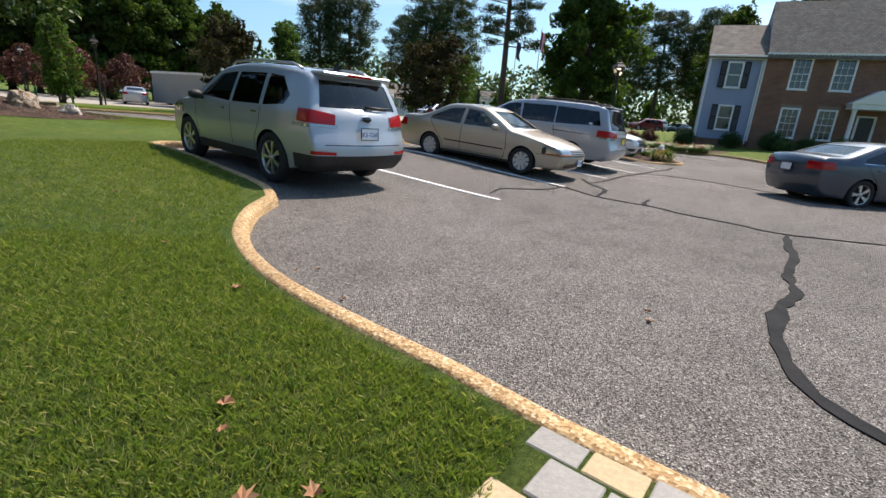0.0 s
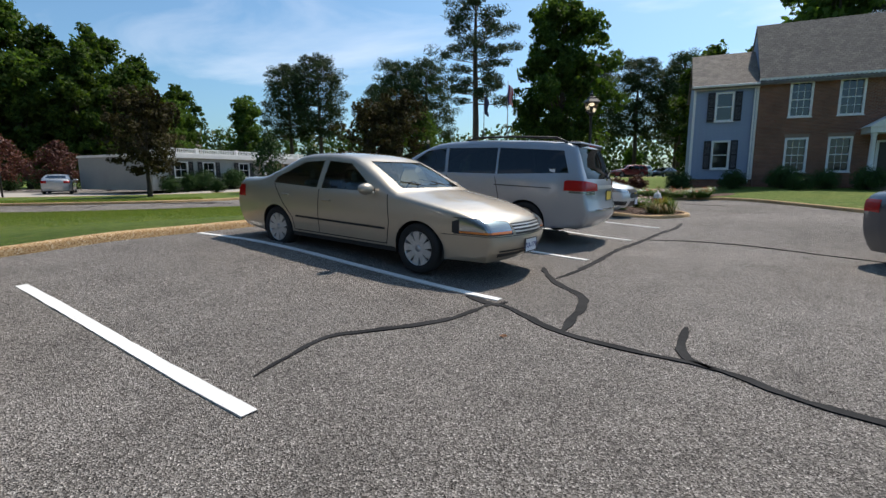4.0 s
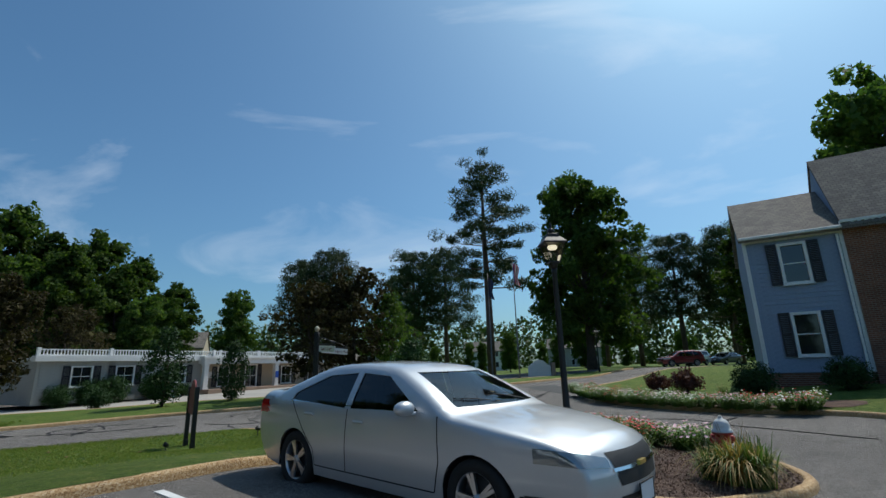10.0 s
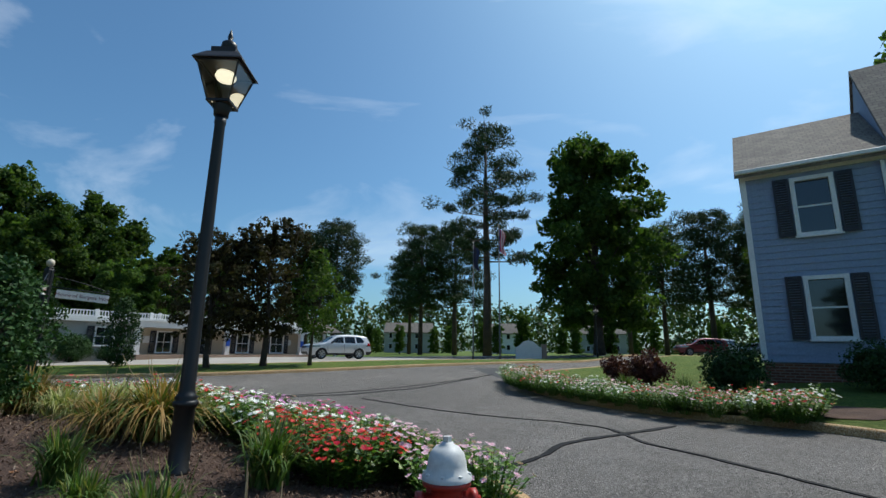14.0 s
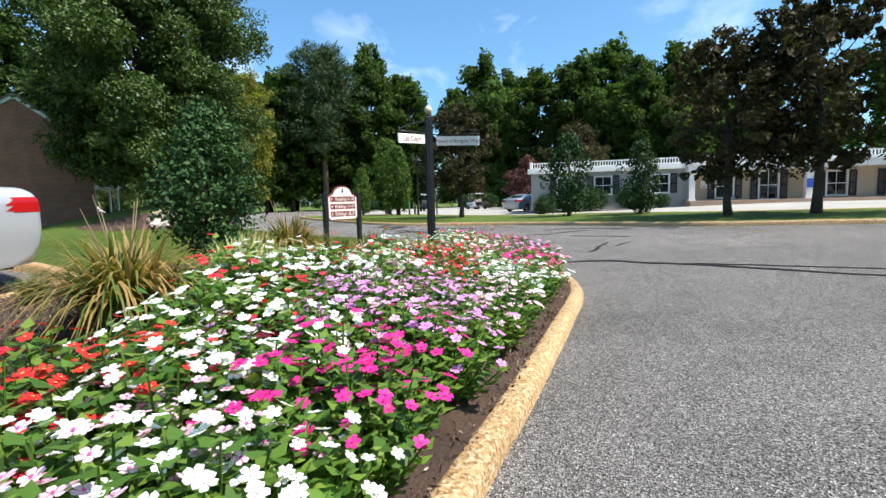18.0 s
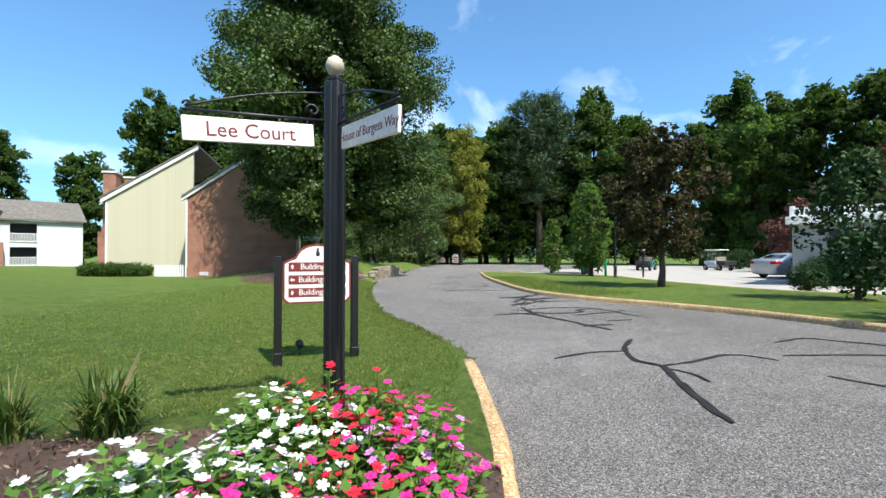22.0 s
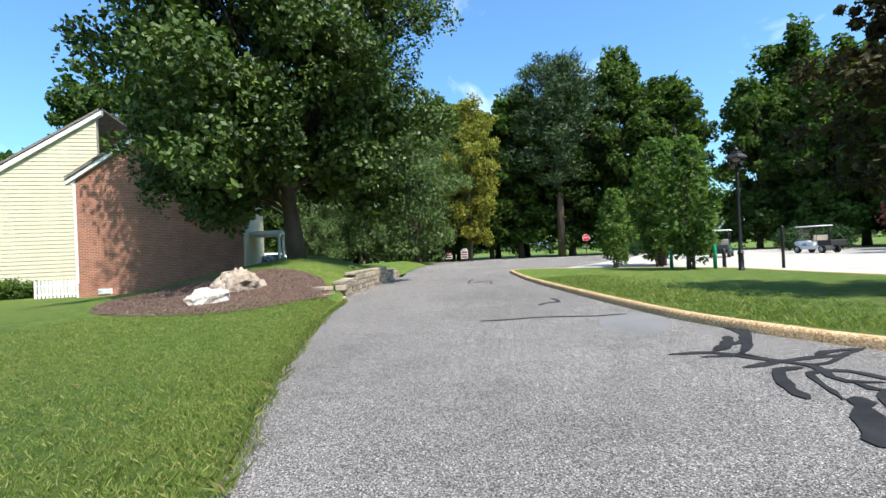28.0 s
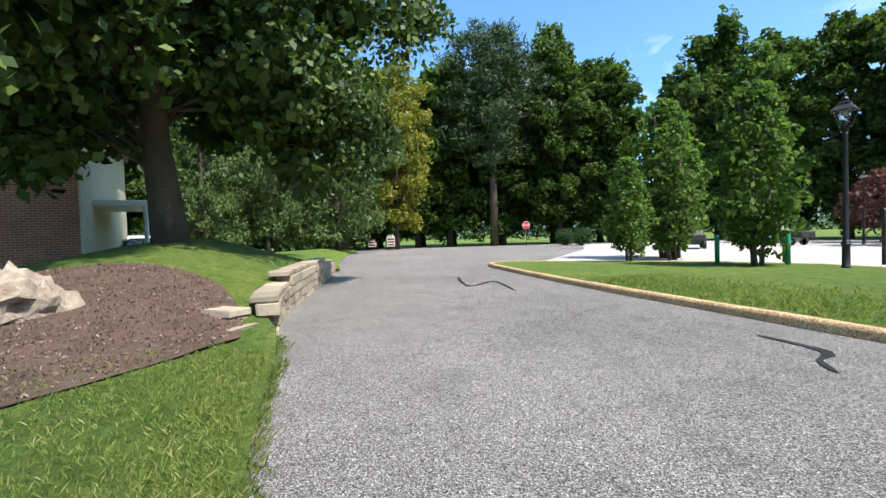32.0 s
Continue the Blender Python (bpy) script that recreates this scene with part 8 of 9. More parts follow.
def spotlight(x, y, solar):
    z = lawn_top(x, y)
    e = tagged(empty("garden_spotlight", pose(x, y, z, 0, 0, 140)), "small black ground spotlight in the grass", "spotlight", "sign spotlights")
    tube("spike", [Vector((0, 0, -0.08)), Vector((0, 0, 0.12))], 0.012, M_BLACK, e, 6)
    if solar:
        bm = bmesh.new()
        add_box(bm, -0.09, -0.07, 0.14, 0.09, 0.07, 0.16, 0.004, pose(0, 0, 0, 40))
        part("solar_panel", bm, mat("solar_cells", (0.01, 0.015, 0.05), 0.15), e)
    lathe("head", [(0, -0.06), (0.04, -0.055), (0.05, 0), (0.058, 0.05), (0.05, 0.05), (0.045, 0.03), (0, 0.03)], M_BLACK, e, 14, Matrix.Translation((0, 0, 0.17)) @ pose(0, 0, 0, -60))
    lathe("lens", [(0, 0.034), (0.044, 0.034)], M_LENS, e, 12, Matrix.Translation((0, 0, 0.17)) @ pose(0, 0, 0, -60))


spotlight(-1.3, 27.0, False)
spotlight(0.3, 28.4, True)


# ---- hydrant ----
def hydrant():
    x, y = 10.52, 24.63
    M_HYD = worn("hydrant_red", (0.42, 0.03, 0.02), (0.32, 0.03, 0.02), 0.45, 5, 20, 0.1)
    M_HYW = worn("hydrant_white", (0.72, 0.72, 0.70), (0.60, 0.60, 0.58), 0.5, 5, 20, 0.1)
    e = tagged(empty("fire_hydrant", pose(x, y, lawn_top(x, y) + 0.09)), "red fire hydrant with a white bonnet", "fire hydrant")
    lathe("barrel", [(0.0, -0.2), (0.11, -0.2), (0.11, -0.01), (0.17, 0), (0.17, 0.03), (0.11, 0.04), (0.105, 0.34), (0.13, 0.36), (0.16, 0.37), (0.16, 0.40), (0, 0.40)], M_HYD, e, 22, None, "red barrel")
    lathe("bonnet", [(0.165, 0.402), (0.165, 0.43), (0.135, 0.45), (0.13, 0.50), (0.115, 0.56), (0.08, 0.60), (0.045, 0.615), (0.04, 0.63), (0, 0.63)], M_HYW, e, 24, None, "white domed bonnet")
    lathe("nut", [(0.03, 0.63), (0.03, 0.665), (0, 0.668)], M_HYW, e, 5, None, "", "z", False)
    for k in range(8):
        a = k * math.pi / 4
        lathe("bolt", [(0.014, 0.43), (0.014, 0.447), (0, 0.448)], M_HYW, e, 6, Matrix.Translation((0.148 * math.cos(a), 0.148 * math.sin(a), 0)), "", "z", False)
    for a, r in ((25, 0.055), (205, 0.055), (115, 0.075)):
        m = pose(0, 0, 0.27, 0, 0, a) @ pose(0, 0, 0, 0, 90, 0)
        lathe("outlet", [(r, 0.08), (r, 0.15), (r * 1.25, 0.155), (r * 1.25, 0.2), (r * 0.5, 0.205), (r * 0.4, 0.23), (0, 0.232)], M_HYD, e, 14, m)


hydrant()


# ---- flagpoles, far signs, posts, carts ----
def flagpole(x, y, h, cols, droop):
    e = tagged(empty("flagpole", pose(x, y, height(x, y))), "tall slender flagpole with a hanging flag", "flagpole", "flagpoles")
    lathe("pole", [(0.0, 0), (0.08, 0), (0.07, 0.3), (0.03, h), (0, h)], M_BLACK if cols is None else mat("pole_aluminium", (0.12, 0.12, 0.12), 0.4, 0.7), e, 10)
    lathe("ball", [(0, h), (0.05, h + 0.03), (0.06, h + 0.07), (0.03, h + 0.12), (0, h + 0.13)], M_GOLDBALL, e, 10)
    if cols:
        n = len(cols)
        for i, c in enumerate(cols):
            v = []
            for j in range(9):
                zz = h - 0.2 - 1.9 * j / 8
                for t in (i / n, (i + 1) / n):
                    v.append((0.05 + 0.42 * t * (1 + 0.2 * math.sin(j)), 0.12 * math.sin(t * 9 + j * 0.5), zz - 0.35 * t))
            link_mesh("flag_stripe", v, [(2 * j, 2 * j + 1, 2 * j + 3, 2 * j + 2) for j in range(8)], mat("flag_cloth", c, 0.8), e, True)


flagpole(8.9, 57.6, 10.4, [(0.03, 0.04, 0.2), (0.6, 0.05, 0.06), (0.7, 0.7, 0.7), (0.6, 0.05, 0.06), (0.7, 0.7, 0.7), (0.6, 0.05, 0.06)], 1)
flagpole(6.6, 60.0, 9.6, [(0.03, 0.03, 0.06), (0.02, 0.03, 0.08)], 1)


def stop_sign(x, y, z, face):
    e = tagged(empty("stop_sign", pose(x, y, height(x, y), 0, 0, face)), "red octagonal stop sign on a post", "road sign")
    tube("post", [Vector((0, 0, 0)), Vector((0, 0, z + 0.35))], 0.03, M_BLACK, e, 6)
    p8 = [(0.39 * math.cos(math.pi / 8 + k * math.pi / 4), z + 0.39 * math.sin(math.pi / 8 + k * math.pi / 4)) for k in range(8)]
    b = prism("plate", [((a, -0.035, c), (a, -0.03, c)) for a, c in p8], M_SIGNWHITE, e)
    prism("face", [((a * 0.93, -0.04, z + (c - z) * 0.93), (a * 0.93, -0.0355, z + (c - z) * 0.93)) for a, c in p8], mat("stop_red", (0.5, 0.01, 0.015), 0.4), b)
    letters("STOP", 0.27, M_SIGNWHITE, b, Matrix.Translation((0, -0.042, z)) @ pose(0, 0, 0, 90))


stop_sign(-57.1, 28.35, 2.05, 90)


def small_sign(x, y, h, face, nm="entrance_sign"):
    e = tagged(empty(nm, pose(x, y, height(x, y), 0, 0, face)), "small white and oxblood sign board at the bend", "sign")
    for sx in (-0.5, 0.5):
        box("post", sx - 0.05, -0.05, 0, sx + 0.05, 0.05, h, M_BLACK, e)
    o = [(-0.45, 0.35), (0.45, 0.35), (0.45, h - 0.25), (0.2, h), (-0.2, h), (-0.45, h - 0.25)]
    b = prism("board", [((a, -0.03, c), (a, 0.03, c)) for a, c in o], M_SIGNWHITE, e)
    for k in range(3):
        box("line", -0.36, -0.036, 0.45 + 0.27 * k, 0.36, -0.031, 0.6 + 0.27 * k, M_SIGNRED, b)


small_sign(-57.0, 15.0, 1.5, 80)
small_sign(-57.5, 13.0, 1.0, 80, "finger_post")
e = tagged(empty("entrance_board", pose(11.0, 62.0, height(11, 62), 0, 0, 15)), "white arched entrance board beyond the road", "sign")
prism("board", [((x, -0.06, z), (x, 0.06, z)) for x, z in [(-1.1, 0), (1.1, 0), (1.1, 1.0), (0.8, 1.15), (0.4, 1.5), (0, 1.6), (-0.4, 1.5), (-0.8, 1.15), (-1.1, 1.0)]], M_SIGNWHITE, e)
box("pier", 1.15, -0.2, 0, 1.5, 0.2, 1.3, M_BRICK2, e)
M_GREENPOST = mat("green_plastic", (0.0, 0.22, 0.11), 0.4)
for (x, y, h, mm, nm, lb) in ((-24.9, 32.6, 1.0, M_GREENPOST, "marker_post", "bright green marker post in the lawn"), (-26.2, 31.3, 0.9, M_GREENPOST, "marker_post", "bright green marker post in the lawn"), (-26.0, 33.2, 0.75, M_BLACK, "bollard", "short black bollard in the lawn"), (-24.2, 34.6, 1.5, M_BLACK, "notice_post", "black post with a white notice"), (-29.8, 31.6, 0.55, M_BLACK, "bollard", "short black bollard in the lawn")):
    o = lathe(nm, [(0, 0), (0.07 if h < 1.4 else 0.05, 0), (0.07 if h < 1.4 else 0.05, h - 0.04), (0.04, h), (0, h)], mm, None, 12)
    o.matrix_world = pose(x, y, height(x, y) + 0.1)
    tagged(o, lb, "post")


def golf_cart(x, y, rot, body, label):
    e = tagged(empty("golf_cart", pose(x, y, height(x, y) + 0.01, 0, 0, rot)), label, "golf cart")
    bm = bmesh.new()
    add_box(bm, -1.1, -0.55, 0.25, 0.9, 0.55, 0.5, 0.05)
    add_box(bm, 0.55, -0.5, 0.5, 1.15, 0.5, 0.85, 0.12)
    add_box(bm, -0.55, -0.52, 0.5, 0.05, 0.52, 0.78, 0.06)
    part("body", bm, body, e)
    box("roof", -0.95, -0.58, 1.78, 0.85, 0.58, 1.85, M_WHITE, e, bev=0.03)
    box("seat_back", -0.6, -0.5, 0.8, -0.48, 0.5, 1.2, M_SEATB, e, bev=0.03)
    for a, b in (((0.85, 0.48, 0.8), (0.6, 0.5, 1.8)), ((0.85, -0.48, 0.8), (0.6, -0.5, 1.8)), ((-0.75, 0.5, 0.5), (-0.8, 0.5, 1.8)), ((-0.75, -0.5, 0.5), (-0.8, -0.5, 1.8))):
        tube("roof_strut", [Vector(a), Vector(b)], 0.02, M_TRIM, e, 6)
    bm = bmesh.new()
    add_box(bm, -1.9, -0.55, 0.5, -0.85, 0.55, 0.85, 0.03)
    part("cargo_box", bm, M_TRIM, e)
    link_mesh("windshield", [(0.84, 0.46, 0.85), (0.84, -0.46, 0.85), (0.62, -0.48, 1.75), (0.62, 0.48, 1.75)], [(0, 1, 2, 3)], M_LAMPGLASS, e)
    for ax in (0.75, -1.2):
        for s in (1, -1):
            wheel(e, ax, s * 0.52, s, 0.24, "seven", 0.2)


golf_cart(-42.6, 43.0, 200, P_WHITE, "white golf cart with a cargo bed")
golf_cart(-41.0, 37.0, 160, mat("cart_green", (0.01, 0.12, 0.10), 0.3), "dark green golf cart with a windshield")


# ---- far houses ----
def far_house(x, y, rot, w, h, material, label):
    m = tagged(empty("house", pose(x, y, 0.4, 0, 0, rot)), label, "house", "distant houses")
    wins = [(-w / 2 + 1.2 + i * 2.4, -w / 2 + 2.2 + i * 2.4, z, z + 1.5) for i in range(int((w - 2) / 2.4)) for z in ((1.0, 3.9) if h > 5 else (1.0,))]
    wall("wall", -w / 2, w / 2, 0, h, wins, 0, 0.25, material, m)
    wall("wall", -w / 2, w / 2, 0, h, [], 7.8, 8, material, m)
    for s in (-1, 1):
        wall("wall", s * w / 2 - 0.12, s * w / 2 + 0.12, 0, h, [], 0.25, 7.8, material, m)
        prism("gable", [((s * w / 2 - 0.1, 0, h), (s * w / 2 + 0.1, 0, h)), ((s * w / 2 - 0.1, 4, h + 2.6), (s * w / 2 + 0.1, 4, h + 2.6)), ((s * w / 2 - 0.1, 8, h), (s * w / 2 + 0.1, 8, h))], material, m)
    for a, b, c, d in wins:
        fr = box("window", a, -0.04, c, b, 0.08, d, M_WHITE, m)
        box("pane", a + 0.1, -0.05, c + 0.1, b - 0.1, -0.042, d - 0.1, M_GLASS, fr)
    gable_roof(m, -w / 2 - 0.3, w / 2 + 0.3, 0, 4, h, h + 2.6, 0.4, 0.2)


far_house(-46, 88, 25, 11, 5.8, M_TAN, "tan house among the trees")
far_house(-22, 150, 10, 13, 5.6, M_GREYSIDING, "pale townhouses across the valley")
far_house(5, 152, 0, 12, 5.6, M_WHITE, "white townhouses across the valley")
far_house(29, 150, -8, 14, 5.6, M_GREYSIDING, "pale townhouses across the valley")
far_house(-62, -3, 75, 14, 5.6, M_GREYSIDING, "pale blue-grey house behind the willows")
far_house(-50, -20, 40, 16, 5.2, M_GREYSIDING, "white house beyond the mound")

# ---- flower beds ----
FLOWER = {"white": ((0.86, 0.86, 0.84), (0.75, 0.6, 0.6)), "red": ((0.72, 0.02, 0.045), (0.5, 0.02, 0.1)), "magenta": ((0.78, 0.03, 0.26), (0.6, 0.0, 0.2)), "pink": ((0.86, 0.55, 0.66), (0.75, 0.05, 0.25)), "lilac": ((0.72, 0.30, 0.66), (0.5, 0.1, 0.4)), "coral": ((0.76, 0.035, 0.03), (0.6, 0.3, 0.1))}
M_PETAL = {}
for k_, (c_, eye_) in FLOWER.items():
    M_PETAL[k_] = leaf_mat("petal_" + k_, [(0.0, tuple(v * 0.85 for v in c_)), (0.5, c_), (1.0, tuple(min(0.9, v * 1.08) for v in c_))], 0.5, 0.25, 0.3)
M_EYE = {k_: mat("flower_eye_" + k_, e_[1], 0.6) for k_, e_ in FLOWER.items()}


def vinca(col, seed, second=None):
    """A bushy bedding plant: glossy leaves on short stems and flat five-petalled flowers."""
    rng = np.random.default_rng(seed)
    e = tagged(empty("flowering_plant"), "bushy vinca with " + {"white": "white", "red": "bright red", "magenta": "magenta", "pink": "pale pink, dark-eyed", "lilac": "lilac pink", "coral": "coral red"}[col] + " flowers and glossy leaves", "flowering plant", "bedding plants")
    lv, stems, fv, ff, ev, ef = [], [], [], [], [], []
    for s in range(28):
        a, r = s * 2.4, 0.225 * math.sqrt((s + 0.5) / 28)
        hgt = 0.37 - 0.6 * r + rng.normal() * 0.03
        tip = np.array([r * 1.15 * math.cos(a), r * 1.15 * math.sin(a), hgt])
        base = np.array([tip[0] * 0.3, tip[1] * 0.3, 0.0])
        stems.append(tube_data([Vector(base), Vector(base * 0.4 + tip * 0.6), Vector(tip)], [0.005, 0.004, 0.003], 3))
        for j in range(15):
            t = 0.2 + 0.8 * j / 14
            p = base + (tip - base) * t
            an = j * 2.2 + a
            d = np.array([math.cos(an), math.sin(an), 0.35 + 0.2 * rng.normal()])
            d /= np.linalg.norm(d)
            L, w = 0.048 + 0.016 * rng.random(), 0.0185
            side = np.array([-math.sin(an), math.cos(an), 0])
            up = np.cross(d, side) * -1
            lv.append((p, p + d * L * 0.5 + side * w + up * 0.006, p + d * L, p + d * L * 0.5 - side * w + up * 0.006))
        if s % 10 < 8:
            for q in range(2 if rng.random() < 0.5 else 1):
                c = tip + np.array([rng.normal() * 0.03, rng.normal() * 0.03, 0.012 + 0.02 * rng.random()])
                nr = np.array([tip[0] * 1.6 + rng.normal() * 0.15, tip[1] * 1.6 + rng.normal() * 0.15, 0.8])
                nr /= np.linalg.norm(nr)
                ax = np.cross(nr, [0.3, 1, 0.1])
                ax /= np.linalg.norm(ax)
                ay = np.cross(nr, ax)
                R = 0.0195 + 0.004 * rng.random()
                ph = rng.random() * 6
                for k in range(5):
                    t0 = ph + k * 2 * math.pi / 5
                    o = len(fv)
                    for rr, dt, lift in ((0.0, 0, 0), (0.72, -0.55, 0.003), (1.02, -0.28, 0.004), (1.02, 0.28, 0.004), (0.72, 0.55, 0.003)):
                        fv.append(c + (ax * math.cos(t0 + dt) + ay * math.sin(t0 + dt)) * R * rr + nr * lift)
                    ff.append((o, o + 1, o + 2, o + 3, o + 4))
                o = len(ev)
                for k in range(5):
                    t0 = k * 2 * math.pi / 5
                    ev.append(c + (ax * math.cos(t0) + ay * math.sin(t0)) * R * 0.2 + nr * 0.005)
                ef.append(tuple(range(o, o + 5)))
    V, Fc = merge(stems)
    link_mesh("stem", V, Fc, M_VINCA, e)
    lv = np.array(lv).reshape(-1, 3)
    leaves_object("foliage", lv, np.arange(len(lv)).reshape(-1, 4), M_VINCA, e)
    link_mesh("blossom", fv, ff, M_PETAL[col], e, False, "flat five-petalled flowers")["kind"] = "stuff"
    link_mesh("flower_eye", ev, ef, M_EYE[col], e)["kind"] = "stuff"
    return e


VINCAS = {c: [vinca(c, 100 + i * 7 + k) for k in range(2)] for i, c in enumerate(FLOWER)}
used = set()


def plant_at(c, k, x, y, z, rot, s):
    src = VINCAS[c][k % 2]
    if (c, k % 2) not in used:
        used.add((c, k % 2))
        src.matrix_world = Matrix.LocRotScale((x, y, z), Euler((0, 0, radians(rot))), (s, s, s))
        return
    o = copy_thing(src, pose(x, y, z, 0, 0, rot))
    o.scale = (s, s, s)


def flower_border(line, depth0, depth1, step, pick, seed, s0=1.0, ztop=None):
    rng = np.random.default_rng(seed)
    L = spline(line, step)
    n = len(L)
    for i, (x, y) in enumerate(L):
        a, b = L[max(i - 1, 0)], L[min(i + 1, n - 1)]
        d = Vector((b[0] - a[0], b[1] - a[1])).normalized()
        nx, ny = -d.y, d.x
        w1 = depth1(i / max(1, n - 1)) if callable(depth1) else depth1
        q, k = depth0, 0
        while q < w1:
            px = x + nx * q + rng.normal() * 0.05
            py = y + ny * q + rng.normal() * 0.05
            s = s0 * (0.92 + 0.3 * rng.random())
            plant_at(pick(i / (n - 1), q, rng), i + k, px, py, (lawn_top(px, py) if ztop is None else ztop(px, py)) + 0.0, rng.random() * 360, s)
            q += step * (0.92 + 0.16 * rng.random())
            k += 1


def pick_main(t, q, rng):
    """Colour drifts along the kerb, from the island's tip to the street sign."""
    r = rng.random()
    inner = q > 0.62
    if t < 0.12:
        return ("coral" if r < 0.85 else "red") if q > 0.6 else "pink"
    if t < 0.22:
        return ("coral" if r < 0.7 else "red") if q > 0.8 else "white" if r < 0.6 else "pink"
    if t < 0.32:
        return ("white" if r < 0.7 else "lilac") if q > 0.4 else "magenta" if r < 0.6 else "pink"
    if t < 0.46:
        return ("lilac" if r < 0.55 else "pink" if r < 0.85 else "white") if q < 1.15 else "white" if r < 0.6 else "red"
    if t < 0.60:
        return ("red" if r < 0.6 else "white" if r < 0.85 else "magenta") if inner else "white" if r < 0.9 else "red"
    if t < 0.72:
        return ("red" if r < 0.35 else "magenta" if r < 0.55 else "white") if inner else "magenta" if r < 0.85 else "pink"
    if t < 0.86:
        return ("white" if r < 0.6 else "magenta" if r < 0.8 else "pink") if inner else "lilac" if r < 0.45 else "pink"
    return ("white" if r < 0.7 else "lilac") if inner else "red" if r < 0.4 else "magenta" if r < 0.8 else "lilac"


# run along the island's kerb, bed on the left hand
BORDER = [(10.62, 25.95), (10.1, 26.5), (8.85, 27.42), (7.3, 28.55), (6.15, 29.35), (5.15, 29.95), (4.15, 30.3), (3.0, 30.32), (2.0, 30.1)]
flower_border(BORDER, 0.05, lambda t: 0.5 if t < 0.055 else 1.45 if t < 0.3 else 1.8 if t < 0.75 else 1.35 if t < 0.88 else 1.0, 0.285, pick_main, 3, 1.25)


def pick_small(t, q, rng):
    return ("white", "pink", "coral", "white", "pink", "red")[int(rng.random() * 6)]


flower_border([(11.4, 39.0), (11.45, 36.9), (12.25, 34.9), (13.4, 33.35), (14.7, 32.1), (16.0, 30.95)], -1.05, -0.05, 0.42, pick_small, 8, 1.15, lambda x, y: height(x, y) + 0.13)
for k, (x, y) in enumerate([(8.3, 26.5), (8.7, 26.6), (7.9, 26.9)]):
    plant_at(("coral", "pink", "red", "pink")[k % 4], k, x, y, lawn_top(x, y), k * 50, 1.15)


# ---- long-bladed clumps ----
def blade_clump(seed, n, L, material, label, spread=0.5, stalks=0, wide=0.012):
    rng = np.random.default_rng(seed)
    e = tagged(empty("daylily"), label, "ornamental grass", "daylily clumps")
    V, Fc = [], []
    for i in range(n):
        a = rng.random() * 6.283
        l = L * (0.55 + 0.55 * rng.random())
        out = spread * (0.25 + 0.85 * rng.random())
        b = np.array([rng.normal() * 0.06, rng.normal() * 0.06, 0])
        side = np.array([-math.sin(a), math.cos(a), 0])
        o = len(V)
        for j in range(6):
            t = j / 5
            p = b + np.array([math.cos(a), math.sin(a), 0]) * out * l * t ** 1.3 + np.array([0, 0, 1]) * l * (t - 0.62 * out * 1.5 * t * t * t)
            w = wide * (1 - t) ** 0.6 * (0.8 + 0.4 * rng.random()) + 0.0008
            V += [tuple(p + side * w), tuple(p - side * w)]
        Fc += [(o + 2 * j, o + 2 * j + 1, o + 2 * j + 3, o + 2 * j + 2) for j in range(5)]
    V = [(x, y, max(z, 0.015)) for x, y, z in V]
    link_mesh("foliage", V, Fc, material, e, True)
    if stalks:
        st = []
        for i in range(stalks):
            a = rng.random() * 6.283
            r = 0.15 + 0.2 * rng.random()
            hh = L * (0.7 + 0.35 * rng.random())
            st.append(tube_data([Vector((0, 0, 0)), Vector((r * 0.5 * math.cos(a), r * 0.5 * math.sin(a), hh * 0.6)), Vector((r * math.cos(a), r * math.sin(a), hh))], [0.005, 0.004, 0.002], 4))
        v, f = merge(st)
        link_mesh("stalk", v, f, mat("dry_stalk", (0.30, 0.22, 0.12), 0.8), e)["kind"] = "stuff"
    return e


ly = blade_clump(1, 620, 0.80, M_STRAW, "yellowing daylily clump with dry stalks", 0.9, 6)
lg = blade_clump(2, 320, 0.72, M_LILY, "green arching daylily clump", 0.62, 4)
lv_ = blade_clump(3, 260, 0.5, leaf_mat("variegated_blade", [(0.0, (0.16, 0.22, 0.06)), (0.5, (0.38, 0.38, 0.16)), (1.0, (0.55, 0.50, 0.26))], trans=0.35), "low pale variegated grass clump", 0.8, 0)
put(ly, 7.2, 25.95, lawn_top(7.2, 25.95), 0, 1.15)
put(lg, 8.85, 25.35, lawn_top(8.85, 25.35))
put(lv_, 6.3, 26.5, lawn_top(6.3, 26.5), 0, 1.25)


def on_bed(spots):
    return [(x, y, lawn_top(x, y), rot, s) for x, y, rot, s in spots]


copies(ly, on_bed([(4.5, 26.75, 70, 1.1), (6.75, 25.75, 130, 0.9), (4.6, 27.7, 200, 0.8), (4.0, 26.4, 260, 0.85), (10.0, 23.15, 310, 1.05)]))
copies(lg, on_bed([(10.2, 23.0, 120, 1.15), (9.75, 23.35, 10, 0.9), (8.9, 24.0, 190, 0.95), (7.4, 24.75, 250, 0.75), (8.1, 24.3, 310, 0.65), (2.4, 27.9, 30, 0.9), (2.7, 27.4, 210, 0.7), (6.7, 24.0, 30, 0.5), (5.6, 24.5, 100, 0.55)]) + [(14.6, 33.6, height(14.6, 33.6) + 0.12, 80, 0.9), (13.6, 35.2, height(13.6, 35) + 0.12, 180, 0.9), (15.6, 32.3, height(15.6, 32) + 0.12, 280, 0.9)])
copies(lv_, on_bed([(5.95, 26.6, 20, 1.2), (6.6, 26.75, 140, 1.1), (5.6, 26.3, 300, 1.0)]))

